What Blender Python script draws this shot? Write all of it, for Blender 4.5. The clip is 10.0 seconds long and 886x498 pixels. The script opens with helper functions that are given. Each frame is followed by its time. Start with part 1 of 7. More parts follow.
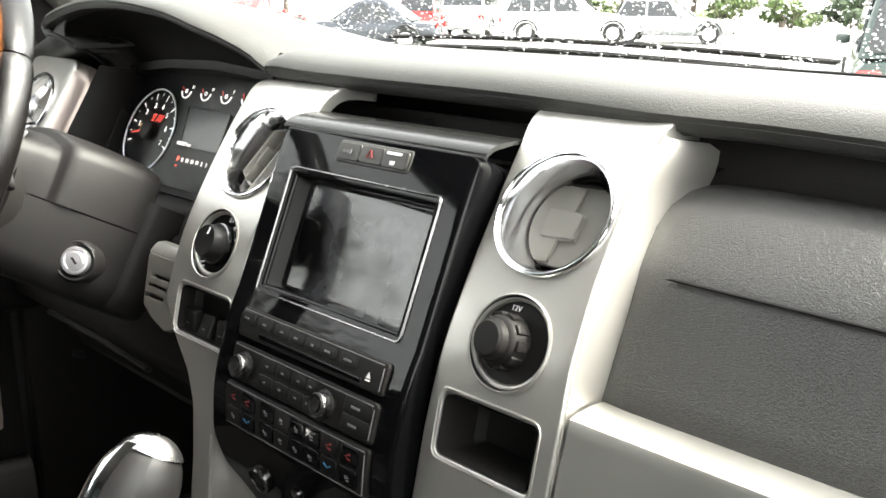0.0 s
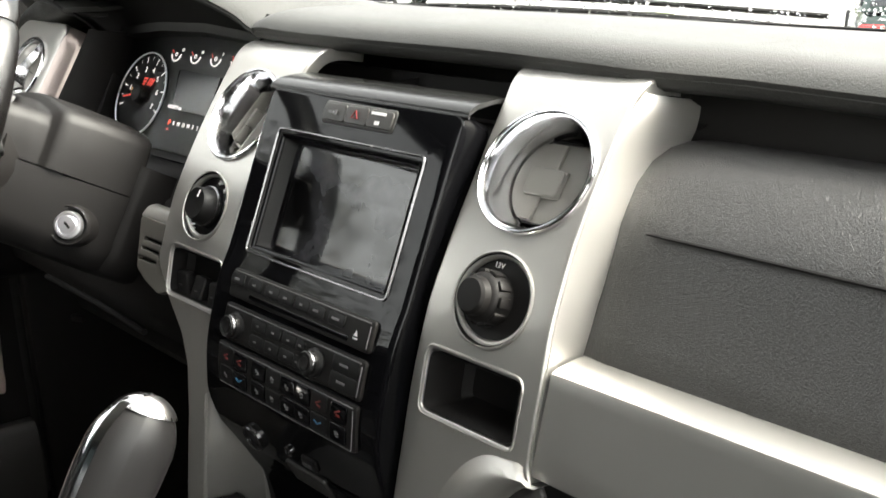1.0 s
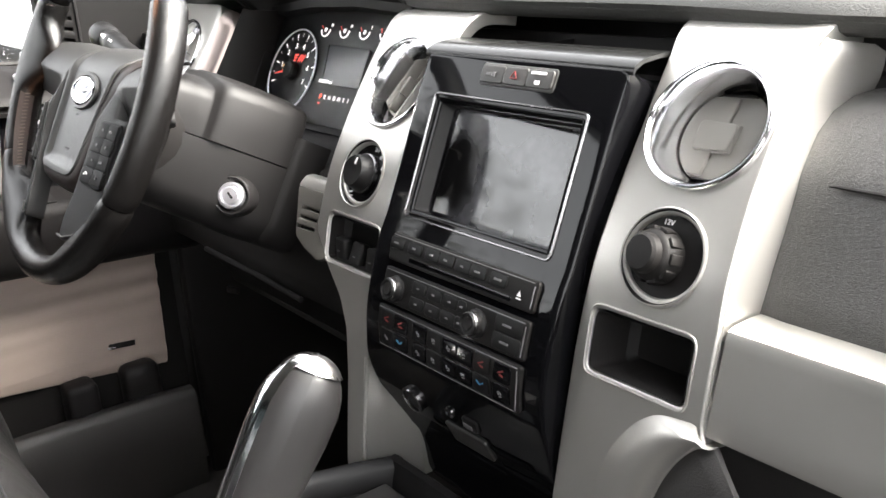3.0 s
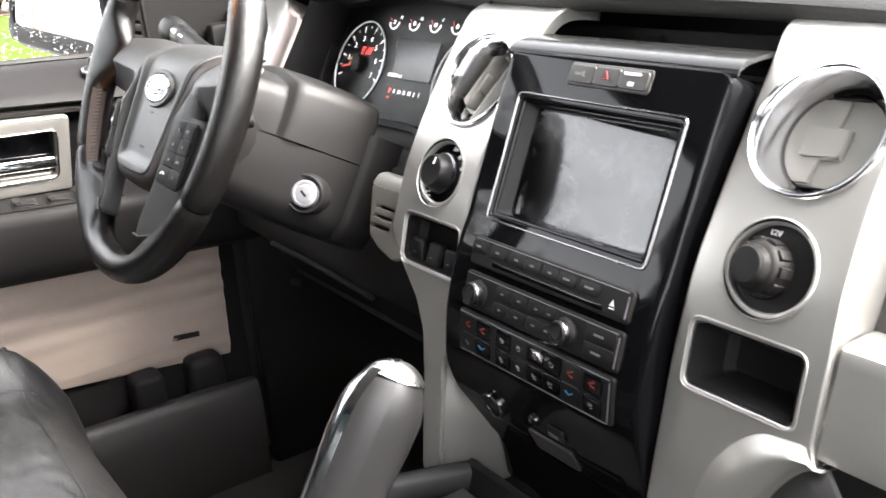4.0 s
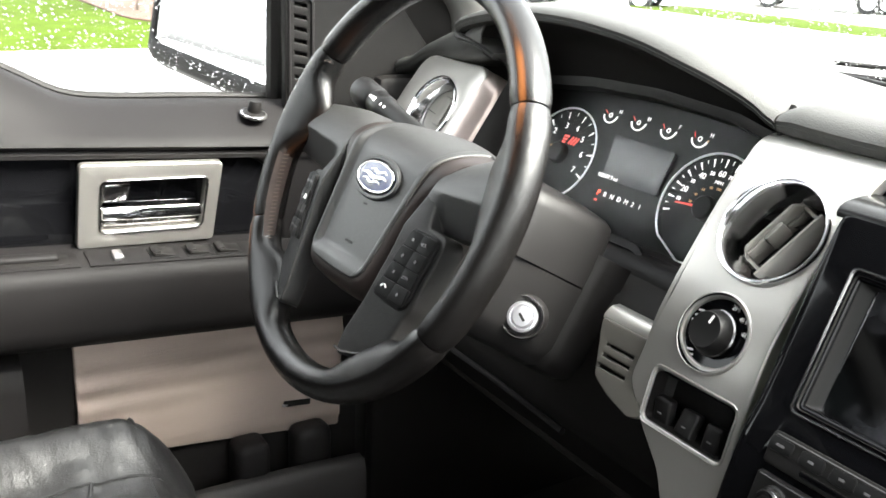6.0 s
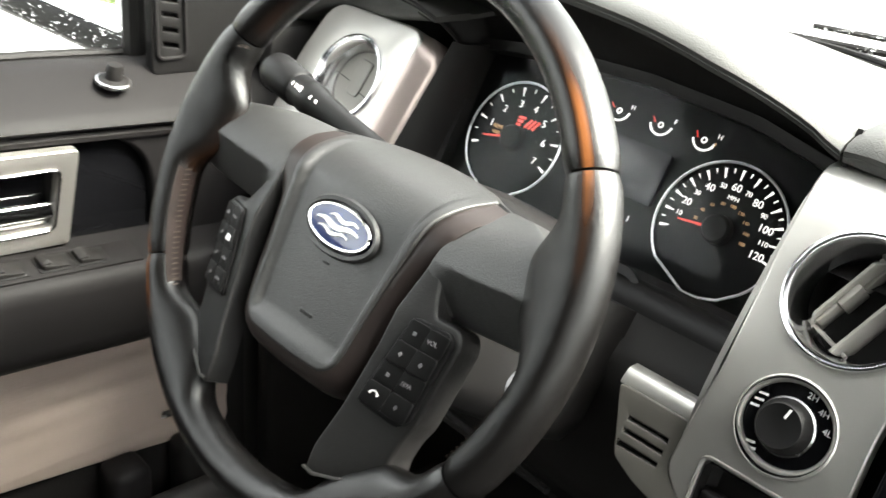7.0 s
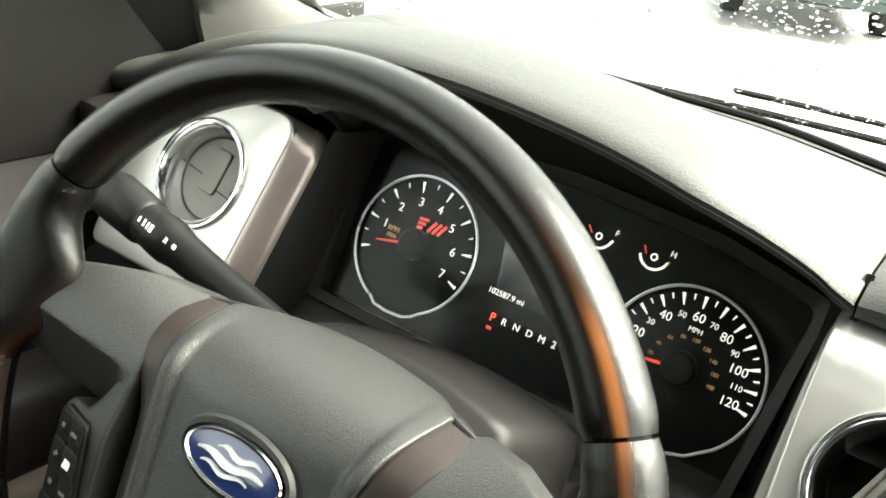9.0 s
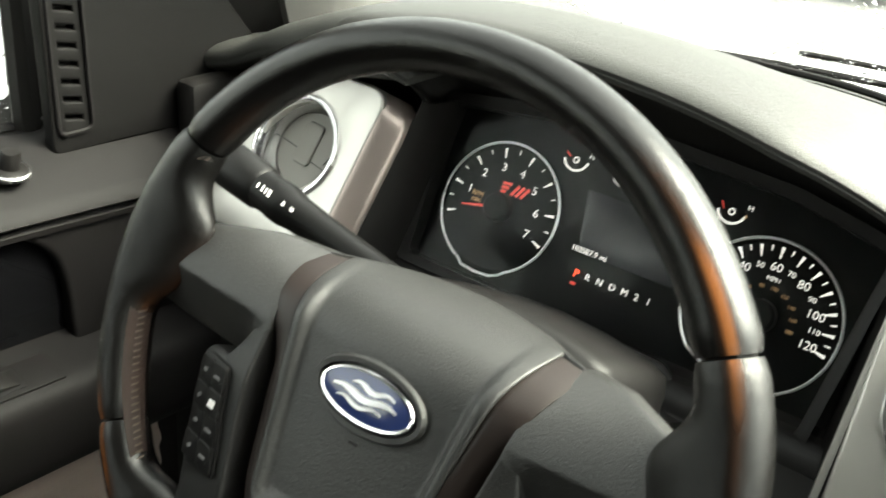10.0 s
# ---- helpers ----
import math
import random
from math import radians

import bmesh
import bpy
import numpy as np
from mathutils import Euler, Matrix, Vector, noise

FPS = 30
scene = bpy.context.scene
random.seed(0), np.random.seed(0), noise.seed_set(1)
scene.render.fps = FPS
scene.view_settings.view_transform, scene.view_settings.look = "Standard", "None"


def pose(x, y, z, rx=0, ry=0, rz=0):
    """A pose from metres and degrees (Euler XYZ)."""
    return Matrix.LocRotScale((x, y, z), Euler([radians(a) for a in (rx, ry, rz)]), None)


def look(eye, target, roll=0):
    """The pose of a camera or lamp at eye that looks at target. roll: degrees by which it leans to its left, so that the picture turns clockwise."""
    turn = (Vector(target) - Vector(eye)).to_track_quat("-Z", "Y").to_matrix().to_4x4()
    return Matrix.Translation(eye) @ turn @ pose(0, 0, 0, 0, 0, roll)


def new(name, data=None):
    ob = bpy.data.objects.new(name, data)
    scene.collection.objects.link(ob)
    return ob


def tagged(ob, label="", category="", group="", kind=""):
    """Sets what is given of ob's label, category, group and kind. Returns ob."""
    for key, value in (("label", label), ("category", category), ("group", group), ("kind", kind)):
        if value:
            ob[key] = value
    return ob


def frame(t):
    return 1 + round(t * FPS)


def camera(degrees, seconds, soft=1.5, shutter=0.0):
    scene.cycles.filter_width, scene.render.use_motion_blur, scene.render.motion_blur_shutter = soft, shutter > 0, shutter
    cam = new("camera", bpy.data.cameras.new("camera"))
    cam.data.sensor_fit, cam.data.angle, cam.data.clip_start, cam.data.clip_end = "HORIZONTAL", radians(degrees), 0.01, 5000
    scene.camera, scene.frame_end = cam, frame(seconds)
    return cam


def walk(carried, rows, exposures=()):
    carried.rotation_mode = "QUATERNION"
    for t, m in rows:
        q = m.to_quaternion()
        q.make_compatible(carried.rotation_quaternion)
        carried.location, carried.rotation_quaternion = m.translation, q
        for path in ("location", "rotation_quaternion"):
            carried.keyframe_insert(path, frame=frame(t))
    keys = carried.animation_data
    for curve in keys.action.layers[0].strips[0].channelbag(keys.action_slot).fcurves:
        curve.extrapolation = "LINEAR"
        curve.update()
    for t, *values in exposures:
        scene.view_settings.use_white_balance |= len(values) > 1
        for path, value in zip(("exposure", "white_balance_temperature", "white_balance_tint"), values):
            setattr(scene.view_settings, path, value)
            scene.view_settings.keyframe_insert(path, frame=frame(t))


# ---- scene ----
cam = camera(51.3, 10.0, 1.5, 0.3)
PATH = [
    (0, (0.528, -0.465, 1.5), (-0.826, 0.907, 0.966), 0.1),
    (0.5, (0.534, -0.463, 1.501), (-0.799, 0.927, 0.962), 0.1),
    (1, (0.542, -0.461, 1.5), (-0.8, 0.889, 0.886), -0.7),
    (1.5, (0.545, -0.46, 1.497), (-0.807, 0.854, 0.827), -1.5),
    (2, (0.548, -0.459, 1.502), (-0.83, 0.848, 0.876), -1.9),
    (2.5, (0.537, -0.474, 1.493), (-0.942, 0.715, 0.862), -3.2),
    (2.7, (0.531, -0.479, 1.485), (-0.966, 0.685, 0.851), -3.3),
    (4, (0.49, -0.494, 1.499), (-1.072, 0.559, 0.827), -4.5),
    (4.5, (0.429, -0.521, 1.517), (-1.197, 0.46, 0.89), 1.7),
    (5, (0.381, -0.546, 1.52), (-1.349, 0.292, 0.966), 1.3),
    (5.5, (0.341, -0.563, 1.53), (-1.374, 0.308, 0.981), 2.4),
    (5.7, (0.318, -0.568, 1.537), (-1.356, 0.365, 0.965), 2.8),
    (6.8, (0.044, -0.556, 1.621), (-1.294, 0.669, 0.779), 4.5),
    (7, (0.001, -0.539, 1.613), (-1.255, 0.752, 0.743), 5.8),
    (7.5, (-0.077, -0.52, 1.6), (-1.148, 0.948, 0.764), 8.5),
    (8, (-0.131, -0.515, 1.587), (-1.12, 1.03, 0.789), 10.7),
    (8.5, (-0.153, -0.494, 1.606), (-1.175, 1.007, 0.766), 9.3),
    (9, (-0.173, -0.439, 1.646), (-1.138, 1.082, 0.777), 7.7),
    (9.5, (-0.161, -0.454, 1.676), (-1.129, 1.038, 0.761), 5.3),
    (10, (-0.174, -0.497, 1.649), (-1.197, 0.957, 0.733), 5.2),
]
EXPOSURES = [(0.0, 3.42, 6800, 4), (0.5, 3.12, 6850, 2), (1.0, 3.02, 6800, 5), (1.5, 3.02, 6750, 7), (2.0, 3.15, 6750, 7), (2.5, 3.40, 6700, 8), (4.0, 3.92, 6550, 10),
             (4.5, 4.04, 6550, 9), (5.5, 3.57, 6500, 6), (7.0, 3.55, 6700, 3), (8.0, 3.40, 6800, 1), (8.5, 3.31, 6850, 0), (9.0, 3.12, 6950, -3), (9.5, 2.98, 7050, -6), (10.0, 2.86, 6950, -4)]
walk(cam, [(t, look(eye, target, roll)) for t, eye, target, roll in PATH], EXPOSURES)

# world and light: a bright overcast day
world = bpy.data.worlds.new("world")
scene.world = world
world.use_nodes = True
wn = world.node_tree
sky = wn.nodes.new("ShaderNodeTexSky")
sky.sky_type = "NISHITA"
sky.sun_disc = False
sky.sun_elevation, sky.sun_rotation = radians(45), radians(52)
sky.air_density, sky.dust_density = 1.0, 4.0
soft_sky = wn.nodes.new("ShaderNodeHueSaturation")
soft_sky.inputs["Saturation"].default_value = 0.12
wn.links.new(sky.outputs[0], soft_sky.inputs["Color"])
wn.links.new(soft_sky.outputs[0], wn.nodes["Background"].inputs[0])
wn.nodes["Background"].inputs[1].default_value = 0.15
sun_data = bpy.data.lights.new("sun", "SUN")
sun_data.energy, sun_data.angle, sun_data.color = 1.5, radians(25), (1.0, 0.95, 0.86)
sun = new("sun", sun_data)
sun.matrix_world = pose(0, 0, 30, 45, 0, 128)


# ---- materials ----
def material(name, base, rough=0.5, metal=0.0, spread=0.12, scale=30.0, bump=0.0, bump_scale=400.0, coat=0.0,
             spec=0.5, kind="noise", rough_spread=0.08, island=0.0, crisp=None):
    """A surface with two scales of variation in colour, gloss and relief."""
    m = bpy.data.materials.new(name)
    m.use_nodes = True
    nt = m.node_tree
    b = nt.nodes["Principled BSDF"]
    b.inputs["Metallic"].default_value = metal
    b.inputs["Coat Weight"].default_value = coat
    b.inputs["Coat Roughness"].default_value = 0.05
    b.inputs["Specular IOR Level"].default_value = spec
    co = nt.nodes.new("ShaderNodeTexCoord")
    big = nt.nodes.new("ShaderNodeTexNoise")
    big.inputs["Scale"].default_value, big.inputs["Detail"].default_value = scale, 5
    nt.links.new(co.outputs["Object"], big.inputs["Vector"])
    mix = nt.nodes.new("ShaderNodeMix")
    mix.data_type = "RGBA"
    mix.inputs[6].default_value = (*[c * (1 - spread) for c in base], 1)
    mix.inputs[7].default_value = (*[min(1, c * (1 + spread)) for c in base], 1)
    share = big.outputs["Fac"]
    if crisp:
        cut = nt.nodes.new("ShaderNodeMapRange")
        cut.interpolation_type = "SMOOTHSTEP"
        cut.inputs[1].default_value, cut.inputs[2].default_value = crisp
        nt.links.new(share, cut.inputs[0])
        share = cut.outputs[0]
    nt.links.new(share, mix.inputs[0])
    colour = mix.outputs[2]
    if island:
        geo = nt.nodes.new("ShaderNodeNewGeometry")
        hsv = nt.nodes.new("ShaderNodeHueSaturation")
        ran = nt.nodes.new("ShaderNodeMapRange")
        ran.inputs[3].default_value, ran.inputs[4].default_value = 1 - island, 1 + island
        nt.links.new(geo.outputs["Random Per Island"], ran.inputs[0])
        nt.links.new(ran.outputs[0], hsv.inputs["Value"])
        nt.links.new(colour, hsv.inputs["Color"])
        colour = hsv.outputs[0]
    nt.links.new(colour, b.inputs["Base Color"])
    rr = nt.nodes.new("ShaderNodeMapRange")
    rr.inputs[3].default_value, rr.inputs[4].default_value = max(0.0, rough - rough_spread), min(1.0, rough + rough_spread)
    nt.links.new(big.outputs["Fac"], rr.inputs[0])
    nt.links.new(rr.outputs[0], b.inputs["Roughness"])
    if bump:
        if kind == "leather":
            fine = nt.nodes.new("ShaderNodeTexVoronoi")
            fine.inputs["Scale"].default_value = bump_scale
            warp = nt.nodes.new("ShaderNodeTexNoise")
            warp.inputs["Scale"].default_value = bump_scale * 0.35
            add = nt.nodes.new("ShaderNodeMix")
            add.data_type = "RGBA"
            add.inputs[0].default_value = 0.012
            nt.links.new(co.outputs["Object"], warp.inputs["Vector"])
            nt.links.new(co.outputs["Object"], add.inputs[6])
            nt.links.new(warp.outputs["Color"], add.inputs[7])
            nt.links.new(add.outputs[2], fine.inputs["Vector"])
            out = fine.outputs["Distance"]
        elif kind == "brushed":
            fine = nt.nodes.new("ShaderNodeTexNoise")
            mp = nt.nodes.new("ShaderNodeMapping")
            mp.inputs["Scale"].default_value = (1, 0.02, 1)
            nt.links.new(co.outputs["Object"], mp.inputs["Vector"])
            nt.links.new(mp.outputs[0], fine.inputs["Vector"])
            fine.inputs["Scale"].default_value = bump_scale
            out = fine.outputs["Fac"]
        else:
            fine = nt.nodes.new("ShaderNodeTexNoise")
            fine.inputs["Scale"].default_value, fine.inputs["Detail"].default_value = bump_scale, 3
            nt.links.new(co.outputs["Object"], fine.inputs["Vector"])
            out = fine.outputs["Fac"]
        bp = nt.nodes.new("ShaderNodeBump")
        bp.inputs["Strength"].default_value, bp.inputs["Distance"].default_value = bump, 0.0006
        nt.links.new(out, bp.inputs["Height"])
        nt.links.new(bp.outputs[0], b.inputs["Normal"])
    return m


def glow(name, colour, strength):
    m = material(name, colour, 0.4)
    b = m.node_tree.nodes["Principled BSDF"]
    b.inputs["Emission Color"].default_value = (*colour, 1)
    b.inputs["Emission Strength"].default_value = strength
    return m


def glass(name, share=0.07, tint=(1, 1, 1), rough=0.0):
    m = bpy.data.materials.new(name)
    m.use_nodes = True
    nt = m.node_tree
    nt.nodes.remove(nt.nodes["Principled BSDF"])
    clear, gloss, mix = (nt.nodes.new("ShaderNodeBsdf" + k) for k in ("Transparent", "Glossy", "Refraction"))
    nt.nodes.remove(mix)
    mix = nt.nodes.new("ShaderNodeMixShader")
    clear.inputs[0].default_value = (*tint, 1)
    gloss.inputs["Roughness"].default_value = rough
    mix.inputs[0].default_value = share
    nt.links.new(clear.outputs[0], mix.inputs[1])
    nt.links.new(gloss.outputs[0], mix.inputs[2])
    nt.links.new(mix.outputs[0], nt.nodes["Material Output"].inputs[0])
    return m


VINYL = material("dash_vinyl", (0.047, 0.0465, 0.044), 0.50, spec=0.45, bump=0.42, bump_scale=520, kind="leather", scale=9)
PAD_VINYL = material("glove_box_vinyl", (0.034, 0.0325, 0.0315), 0.40, spec=0.72, bump=0.60, bump_scale=760, kind="leather", scale=9)
VINYL_DARK = material("dark_vinyl", (0.026, 0.024, 0.023), 0.58, bump=0.25, bump_scale=600, kind="leather", scale=9)
PLASTIC = material("dark_plastic", (0.0120, 0.0112, 0.0114), 0.48, spec=0.25, bump=0.12, bump_scale=1500, scale=14)
PLASTIC_WARM = material("warm_grey_plastic", (0.0108, 0.0101, 0.0101), 0.50, spec=0.22, bump=0.14, bump_scale=1300, scale=14)
BLACK = material("matte_black", (0.0100, 0.0092, 0.0090), 0.5, spec=0.18, bump=0.2, bump_scale=900, scale=12)
PIANO = material("gloss_black", (0.0035, 0.0035, 0.0041), 0.05, coat=0.0, spec=0.20, spread=0.2, scale=6, rough_spread=0.03)
SILVER = material("silver_paint", (0.52, 0.505, 0.477), 0.36, metal=0.80, spread=0.05, scale=20, bump=0.05, bump_scale=2500, rough_spread=0.05)
CHROME = material("chrome", (0.84, 0.84, 0.86), 0.12, metal=1.0, spread=0.04, scale=40, rough_spread=0.03)
VENT_CHROME = material("vent_chrome", (0.84, 0.84, 0.86), 0.13, metal=1.0, spread=0.04, scale=40, rough_spread=0.04)
SATIN = material("satin_metal", (0.62, 0.61, 0.62), 0.28, metal=1.0, spread=0.05, scale=60)
# pale noise blotches: smudges, and a blotchy sky reflection painted into the colour
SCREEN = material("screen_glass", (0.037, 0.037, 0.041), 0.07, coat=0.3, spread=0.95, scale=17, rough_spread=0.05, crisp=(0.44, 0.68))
LEATHER = material("wheel_leather", (0.0046, 0.0041, 0.0040), 0.25, spec=0.46, bump=0.17, bump_scale=950, kind="leather", scale=18, rough_spread=0.07)
# brown rubbing and painted orange sheen in the rim leather, by the mesh's map
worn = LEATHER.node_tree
wear_sheen_map, wear_sheen_noise = worn.nodes.new("ShaderNodeAttribute"), worn.nodes.new("ShaderNodeTexNoise")
wear_sheen_map.attribute_name, wear_sheen_noise.inputs["Scale"].default_value = "wear_sheen", 520
wear_sheen_mul, wear_sheen_mix = worn.nodes.new("ShaderNodeMath"), worn.nodes.new("ShaderNodeMix")
wear_sheen_mul.operation, wear_sheen_mix.data_type = "MULTIPLY", "RGBA"
wear_sheen_mix.inputs[7].default_value = (0.50, 0.175, 0.05, 1)
worn.links.new(wear_sheen_map.outputs["Fac"], wear_sheen_mul.inputs[0])
worn.links.new(wear_sheen_noise.outputs["Fac"], wear_sheen_mul.inputs[1])
worn.links.new(wear_sheen_mul.outputs[0], wear_sheen_mix.inputs[0])
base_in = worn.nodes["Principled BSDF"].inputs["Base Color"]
worn.links.new(base_in.links[0].from_socket, wear_sheen_mix.inputs[6])
worn.links.new(wear_sheen_mix.outputs[2], base_in)
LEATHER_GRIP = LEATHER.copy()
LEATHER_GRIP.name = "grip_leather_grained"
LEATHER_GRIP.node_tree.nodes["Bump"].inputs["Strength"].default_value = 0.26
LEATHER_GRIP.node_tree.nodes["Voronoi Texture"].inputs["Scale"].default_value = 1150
LEATHER_SEWN = material("sewn_leather", (0.022, 0.0125, 0.010), 0.50, spec=0.28, bump=0.5, bump_scale=900, kind="leather", spread=0.7, scale=60)
HUB = material("wheel_plastic", (0.0185, 0.0178, 0.0173), 0.44, spec=0.74, bump=0.38, bump_scale=720, kind="leather", scale=14)
# hub plastic with the lower spokes' shade put into its colour
HUB_SHADED = material("wheel_plastic_shaded", (0.0115, 0.0108, 0.0106), 0.46, spec=0.42, bump=0.30, bump_scale=820, kind="leather", scale=14)
HUB_BROWN = material("groove_plastic", (0.019, 0.0132, 0.0118), 0.45, spec=0.36, bump=0.16, bump_scale=1100, scale=20)
THREAD = material("thread", (0.060, 0.040, 0.030), 0.7, spread=0.4, scale=300)
SEAT = material("seat_leather", (0.0115, 0.0112, 0.0116), 0.40, spec=0.40, bump=0.35, bump_scale=420, kind="leather", scale=7, rough_spread=0.12)
# soft creases pressed into the seat leather
sn = SEAT.node_tree
crease_at, crease_map, crease, crease_bump = (sn.nodes.new("ShaderNode" + k) for k in ("TexCoord", "Mapping", "TexNoise", "Bump"))
crease_map.inputs["Rotation"].default_value, crease_map.inputs["Scale"].default_value = (0, 0, 0.5), (1.0, 2.6, 1.0)
crease.inputs["Scale"].default_value, crease.inputs["Detail"].default_value, crease.inputs["Distortion"].default_value = 16, 4, 1.2
crease_bump.inputs["Strength"].default_value, crease_bump.inputs["Distance"].default_value = 0.12, 0.006
sn.links.new(crease_at.outputs["Object"], crease_map.inputs["Vector"])
sn.links.new(crease_map.outputs[0], crease.inputs["Vector"])
sn.links.new(crease.outputs["Fac"], crease_bump.inputs["Height"])
sn.links.new(crease_bump.outputs[0], sn.nodes["Bump"].inputs["Normal"])
CARPET = material("carpet", (0.034, 0.031, 0.029), 0.95, bump=1.0, bump_scale=700, spread=0.4, scale=60)
TAN = material("grille_cloth", (0.33, 0.265, 0.235), 0.6, metal=0.15, bump=0.5, bump_scale=900, spread=0.10, scale=10)
WHITE_INK = glow("white_ink", (0.85, 0.82, 0.82), 0.0)
DIAL_WHITE = glow("lit_white", (0.85, 0.80, 0.80), 0.12)
DIAL_RED = glow("lit_red", (0.70, 0.06, 0.045), 0.08)
DIAL_AMBER = glow("lit_amber", (0.50, 0.29, 0.13), 0.04)
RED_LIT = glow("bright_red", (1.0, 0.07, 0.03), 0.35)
VANE = material("vane_plastic", (0.185, 0.175, 0.158), 0.42, bump=0.1, bump_scale=1500, scale=20)
DARK_CHROME = material("dark_chrome", (0.22, 0.215, 0.22), 0.25, metal=1.0, spread=0.1, scale=50)
LOCK_METAL = material("lock_metal", (0.58, 0.57, 0.61), 0.32, metal=0.85, spread=0.05, scale=80)
ICON = material("grey_ink", (0.12, 0.117, 0.12), 0.6)
SAIL = material("sail_plastic", (0.0060, 0.0056, 0.0056), 0.60, spec=0.10, bump=0.2, bump_scale=900, kind="leather", scale=14)
# the silver paint again, darkened for the shade on the door bezel
SILVER_SHADED = material("silver_paint_shaded", (0.36, 0.345, 0.325), 0.38, metal=0.80, spread=0.05, scale=20, bump=0.05, bump_scale=2500)
DOOR = material("door_plastic", (0.0086, 0.0078, 0.0080), 0.58, spec=0.14, bump=0.2, bump_scale=900, kind="leather", scale=14)
LINING = material("hood_lining", (0.0125, 0.0115, 0.0112), 0.65, spec=0.25, bump=0.2, bump_scale=700, kind="leather", scale=12)
FRAYED = material("frayed_leather", (0.075, 0.058, 0.050), 0.6, bump=1.0, bump_scale=600, kind="leather", spread=0.93, scale=420, crisp=(0.45, 0.60))
BUTTON = material("button_black", (0.0072, 0.0069, 0.0071), 0.42, spec=0.20, bump=0.1, bump_scale=1500, scale=30)
LEDGE = material("satin_ledge", (0.014, 0.014, 0.014), 0.20, spec=0.40, bump=0.03, bump_scale=1500, scale=20)
TRIM_GREY = material("trim_plastic", (0.085, 0.079, 0.070), 0.40, spec=0.40, bump=0.08, bump_scale=1500, scale=16)
BRONZE = material("bronze_paint", (0.46, 0.385, 0.355), 0.36, metal=0.75, spread=0.05, scale=30)
RIM_BRIGHT = material("dial_rim", (0.86, 0.86, 0.88), 0.30, metal=0.5, spread=0.04, scale=80)
BUTTON_GREY = material("grey_button", (0.040, 0.038, 0.036), 0.40, bump=0.1, bump_scale=1500, scale=30)
RED_INK = material("red_ink", (0.14, 0.012, 0.012), 0.5)
BLUE_INK = material("blue_ink", (0.035, 0.14, 0.26), 0.5)
DIAL_FACE = material("dial_face", (0.006, 0.006, 0.0065), 0.40, spec=0.2, spread=0.2, scale=30)
BADGE_BLUE = material("badge_blue", (0.020, 0.035, 0.13), 0.15, coat=0.5)
LCD = material("information_screen", (0.036, 0.0365, 0.040), 0.22, spread=0.1)
HEADLINER = material("headliner", (0.09, 0.088, 0.084), 0.9, bump=0.5, bump_scale=500, scale=20)
GLASS = glass("window_glass", 0.018)
LENS = glass("cluster_lens", 0.008)
MIRROR = material("mirror_glass", (0.92, 0.93, 0.94), 0.02, metal=1.0, spread=0.01, rough_spread=0.01)


# ---- building tools ----
def part(name, bm, mat, parent=None, label="", sharp=35, flat=False):
    """Links a bmesh as one mesh object under a thing or a part."""
    me = bpy.data.meshes.new(name)
    bmesh.ops.recalc_face_normals(bm, faces=bm.faces[:])
    bm.to_mesh(me)
    bm.free()
    me.materials.append(mat)
    if not flat:
        me.polygons.foreach_set("use_smooth", [True] * len(me.polygons))
        me.set_sharp_from_angle(angle=radians(sharp))
    ob = new(name, me)
    ob.parent = parent
    return tagged(ob, label)


def even(ob):
    """Weighs the shading by face size, so that flat fields stay flat."""
    mod = ob.modifiers.new("even", "WEIGHTED_NORMAL")
    mod.keep_sharp, mod.weight = True, 80
    return ob


def thing(name, label, category, group="", kind="", at=(0, 0, 0)):
    ob = new(name)
    ob.empty_display_size = 0.05
    ob.location = at
    return tagged(ob, label, category, group, kind)


def grid(bm, rows, closed=False, caps=False):
    """Faces between rows of points; closed: each row is a ring."""
    vs = [[bm.verts.new(p) for p in row] for row in rows]
    n = len(rows[0])
    for a, b in zip(vs, vs[1:]):
        for k in range(n if closed else n - 1):
            bm.faces.new((a[k], a[(k + 1) % n], b[(k + 1) % n], b[k]))
    if caps:
        bm.faces.new(vs[0][::-1])
        bm.faces.new(vs[-1])
    return bm


def thick(rows, depth, direction):
    """Closes a sheet of rows into a slab by going back along a direction."""
    d = Vector(direction) * depth
    back = [[Vector(p) + d for p in row] for row in rows]
    bm = bmesh.new()
    grid(bm, rows)
    grid(bm, back)
    bm.verts.ensure_lookup_table()
    for a, b in ((rows[0], back[0]), (rows[-1], back[-1]), ([r[0] for r in rows], [r[0] for r in back]), ([r[-1] for r in rows], [r[-1] for r in back])):
        grid(bm, [a, b])
    bmesh.ops.remove_doubles(bm, verts=bm.verts[:], dist=1e-6)
    return bm


def lathe(profile, segs=40, m=Matrix(), bm=None, closed=False):
    """Turns a profile of (radius, height) round the local z axis."""
    bm = bm or bmesh.new()
    rows = []
    for r, h in profile:
        rows.append([m @ Vector((r * math.cos(2 * math.pi * k / segs), r * math.sin(2 * math.pi * k / segs), h)) for k in range(segs)])
    grid(bm, rows, closed=True)
    bmesh.ops.remove_doubles(bm, verts=bm.verts[:], dist=1e-7)
    return bm


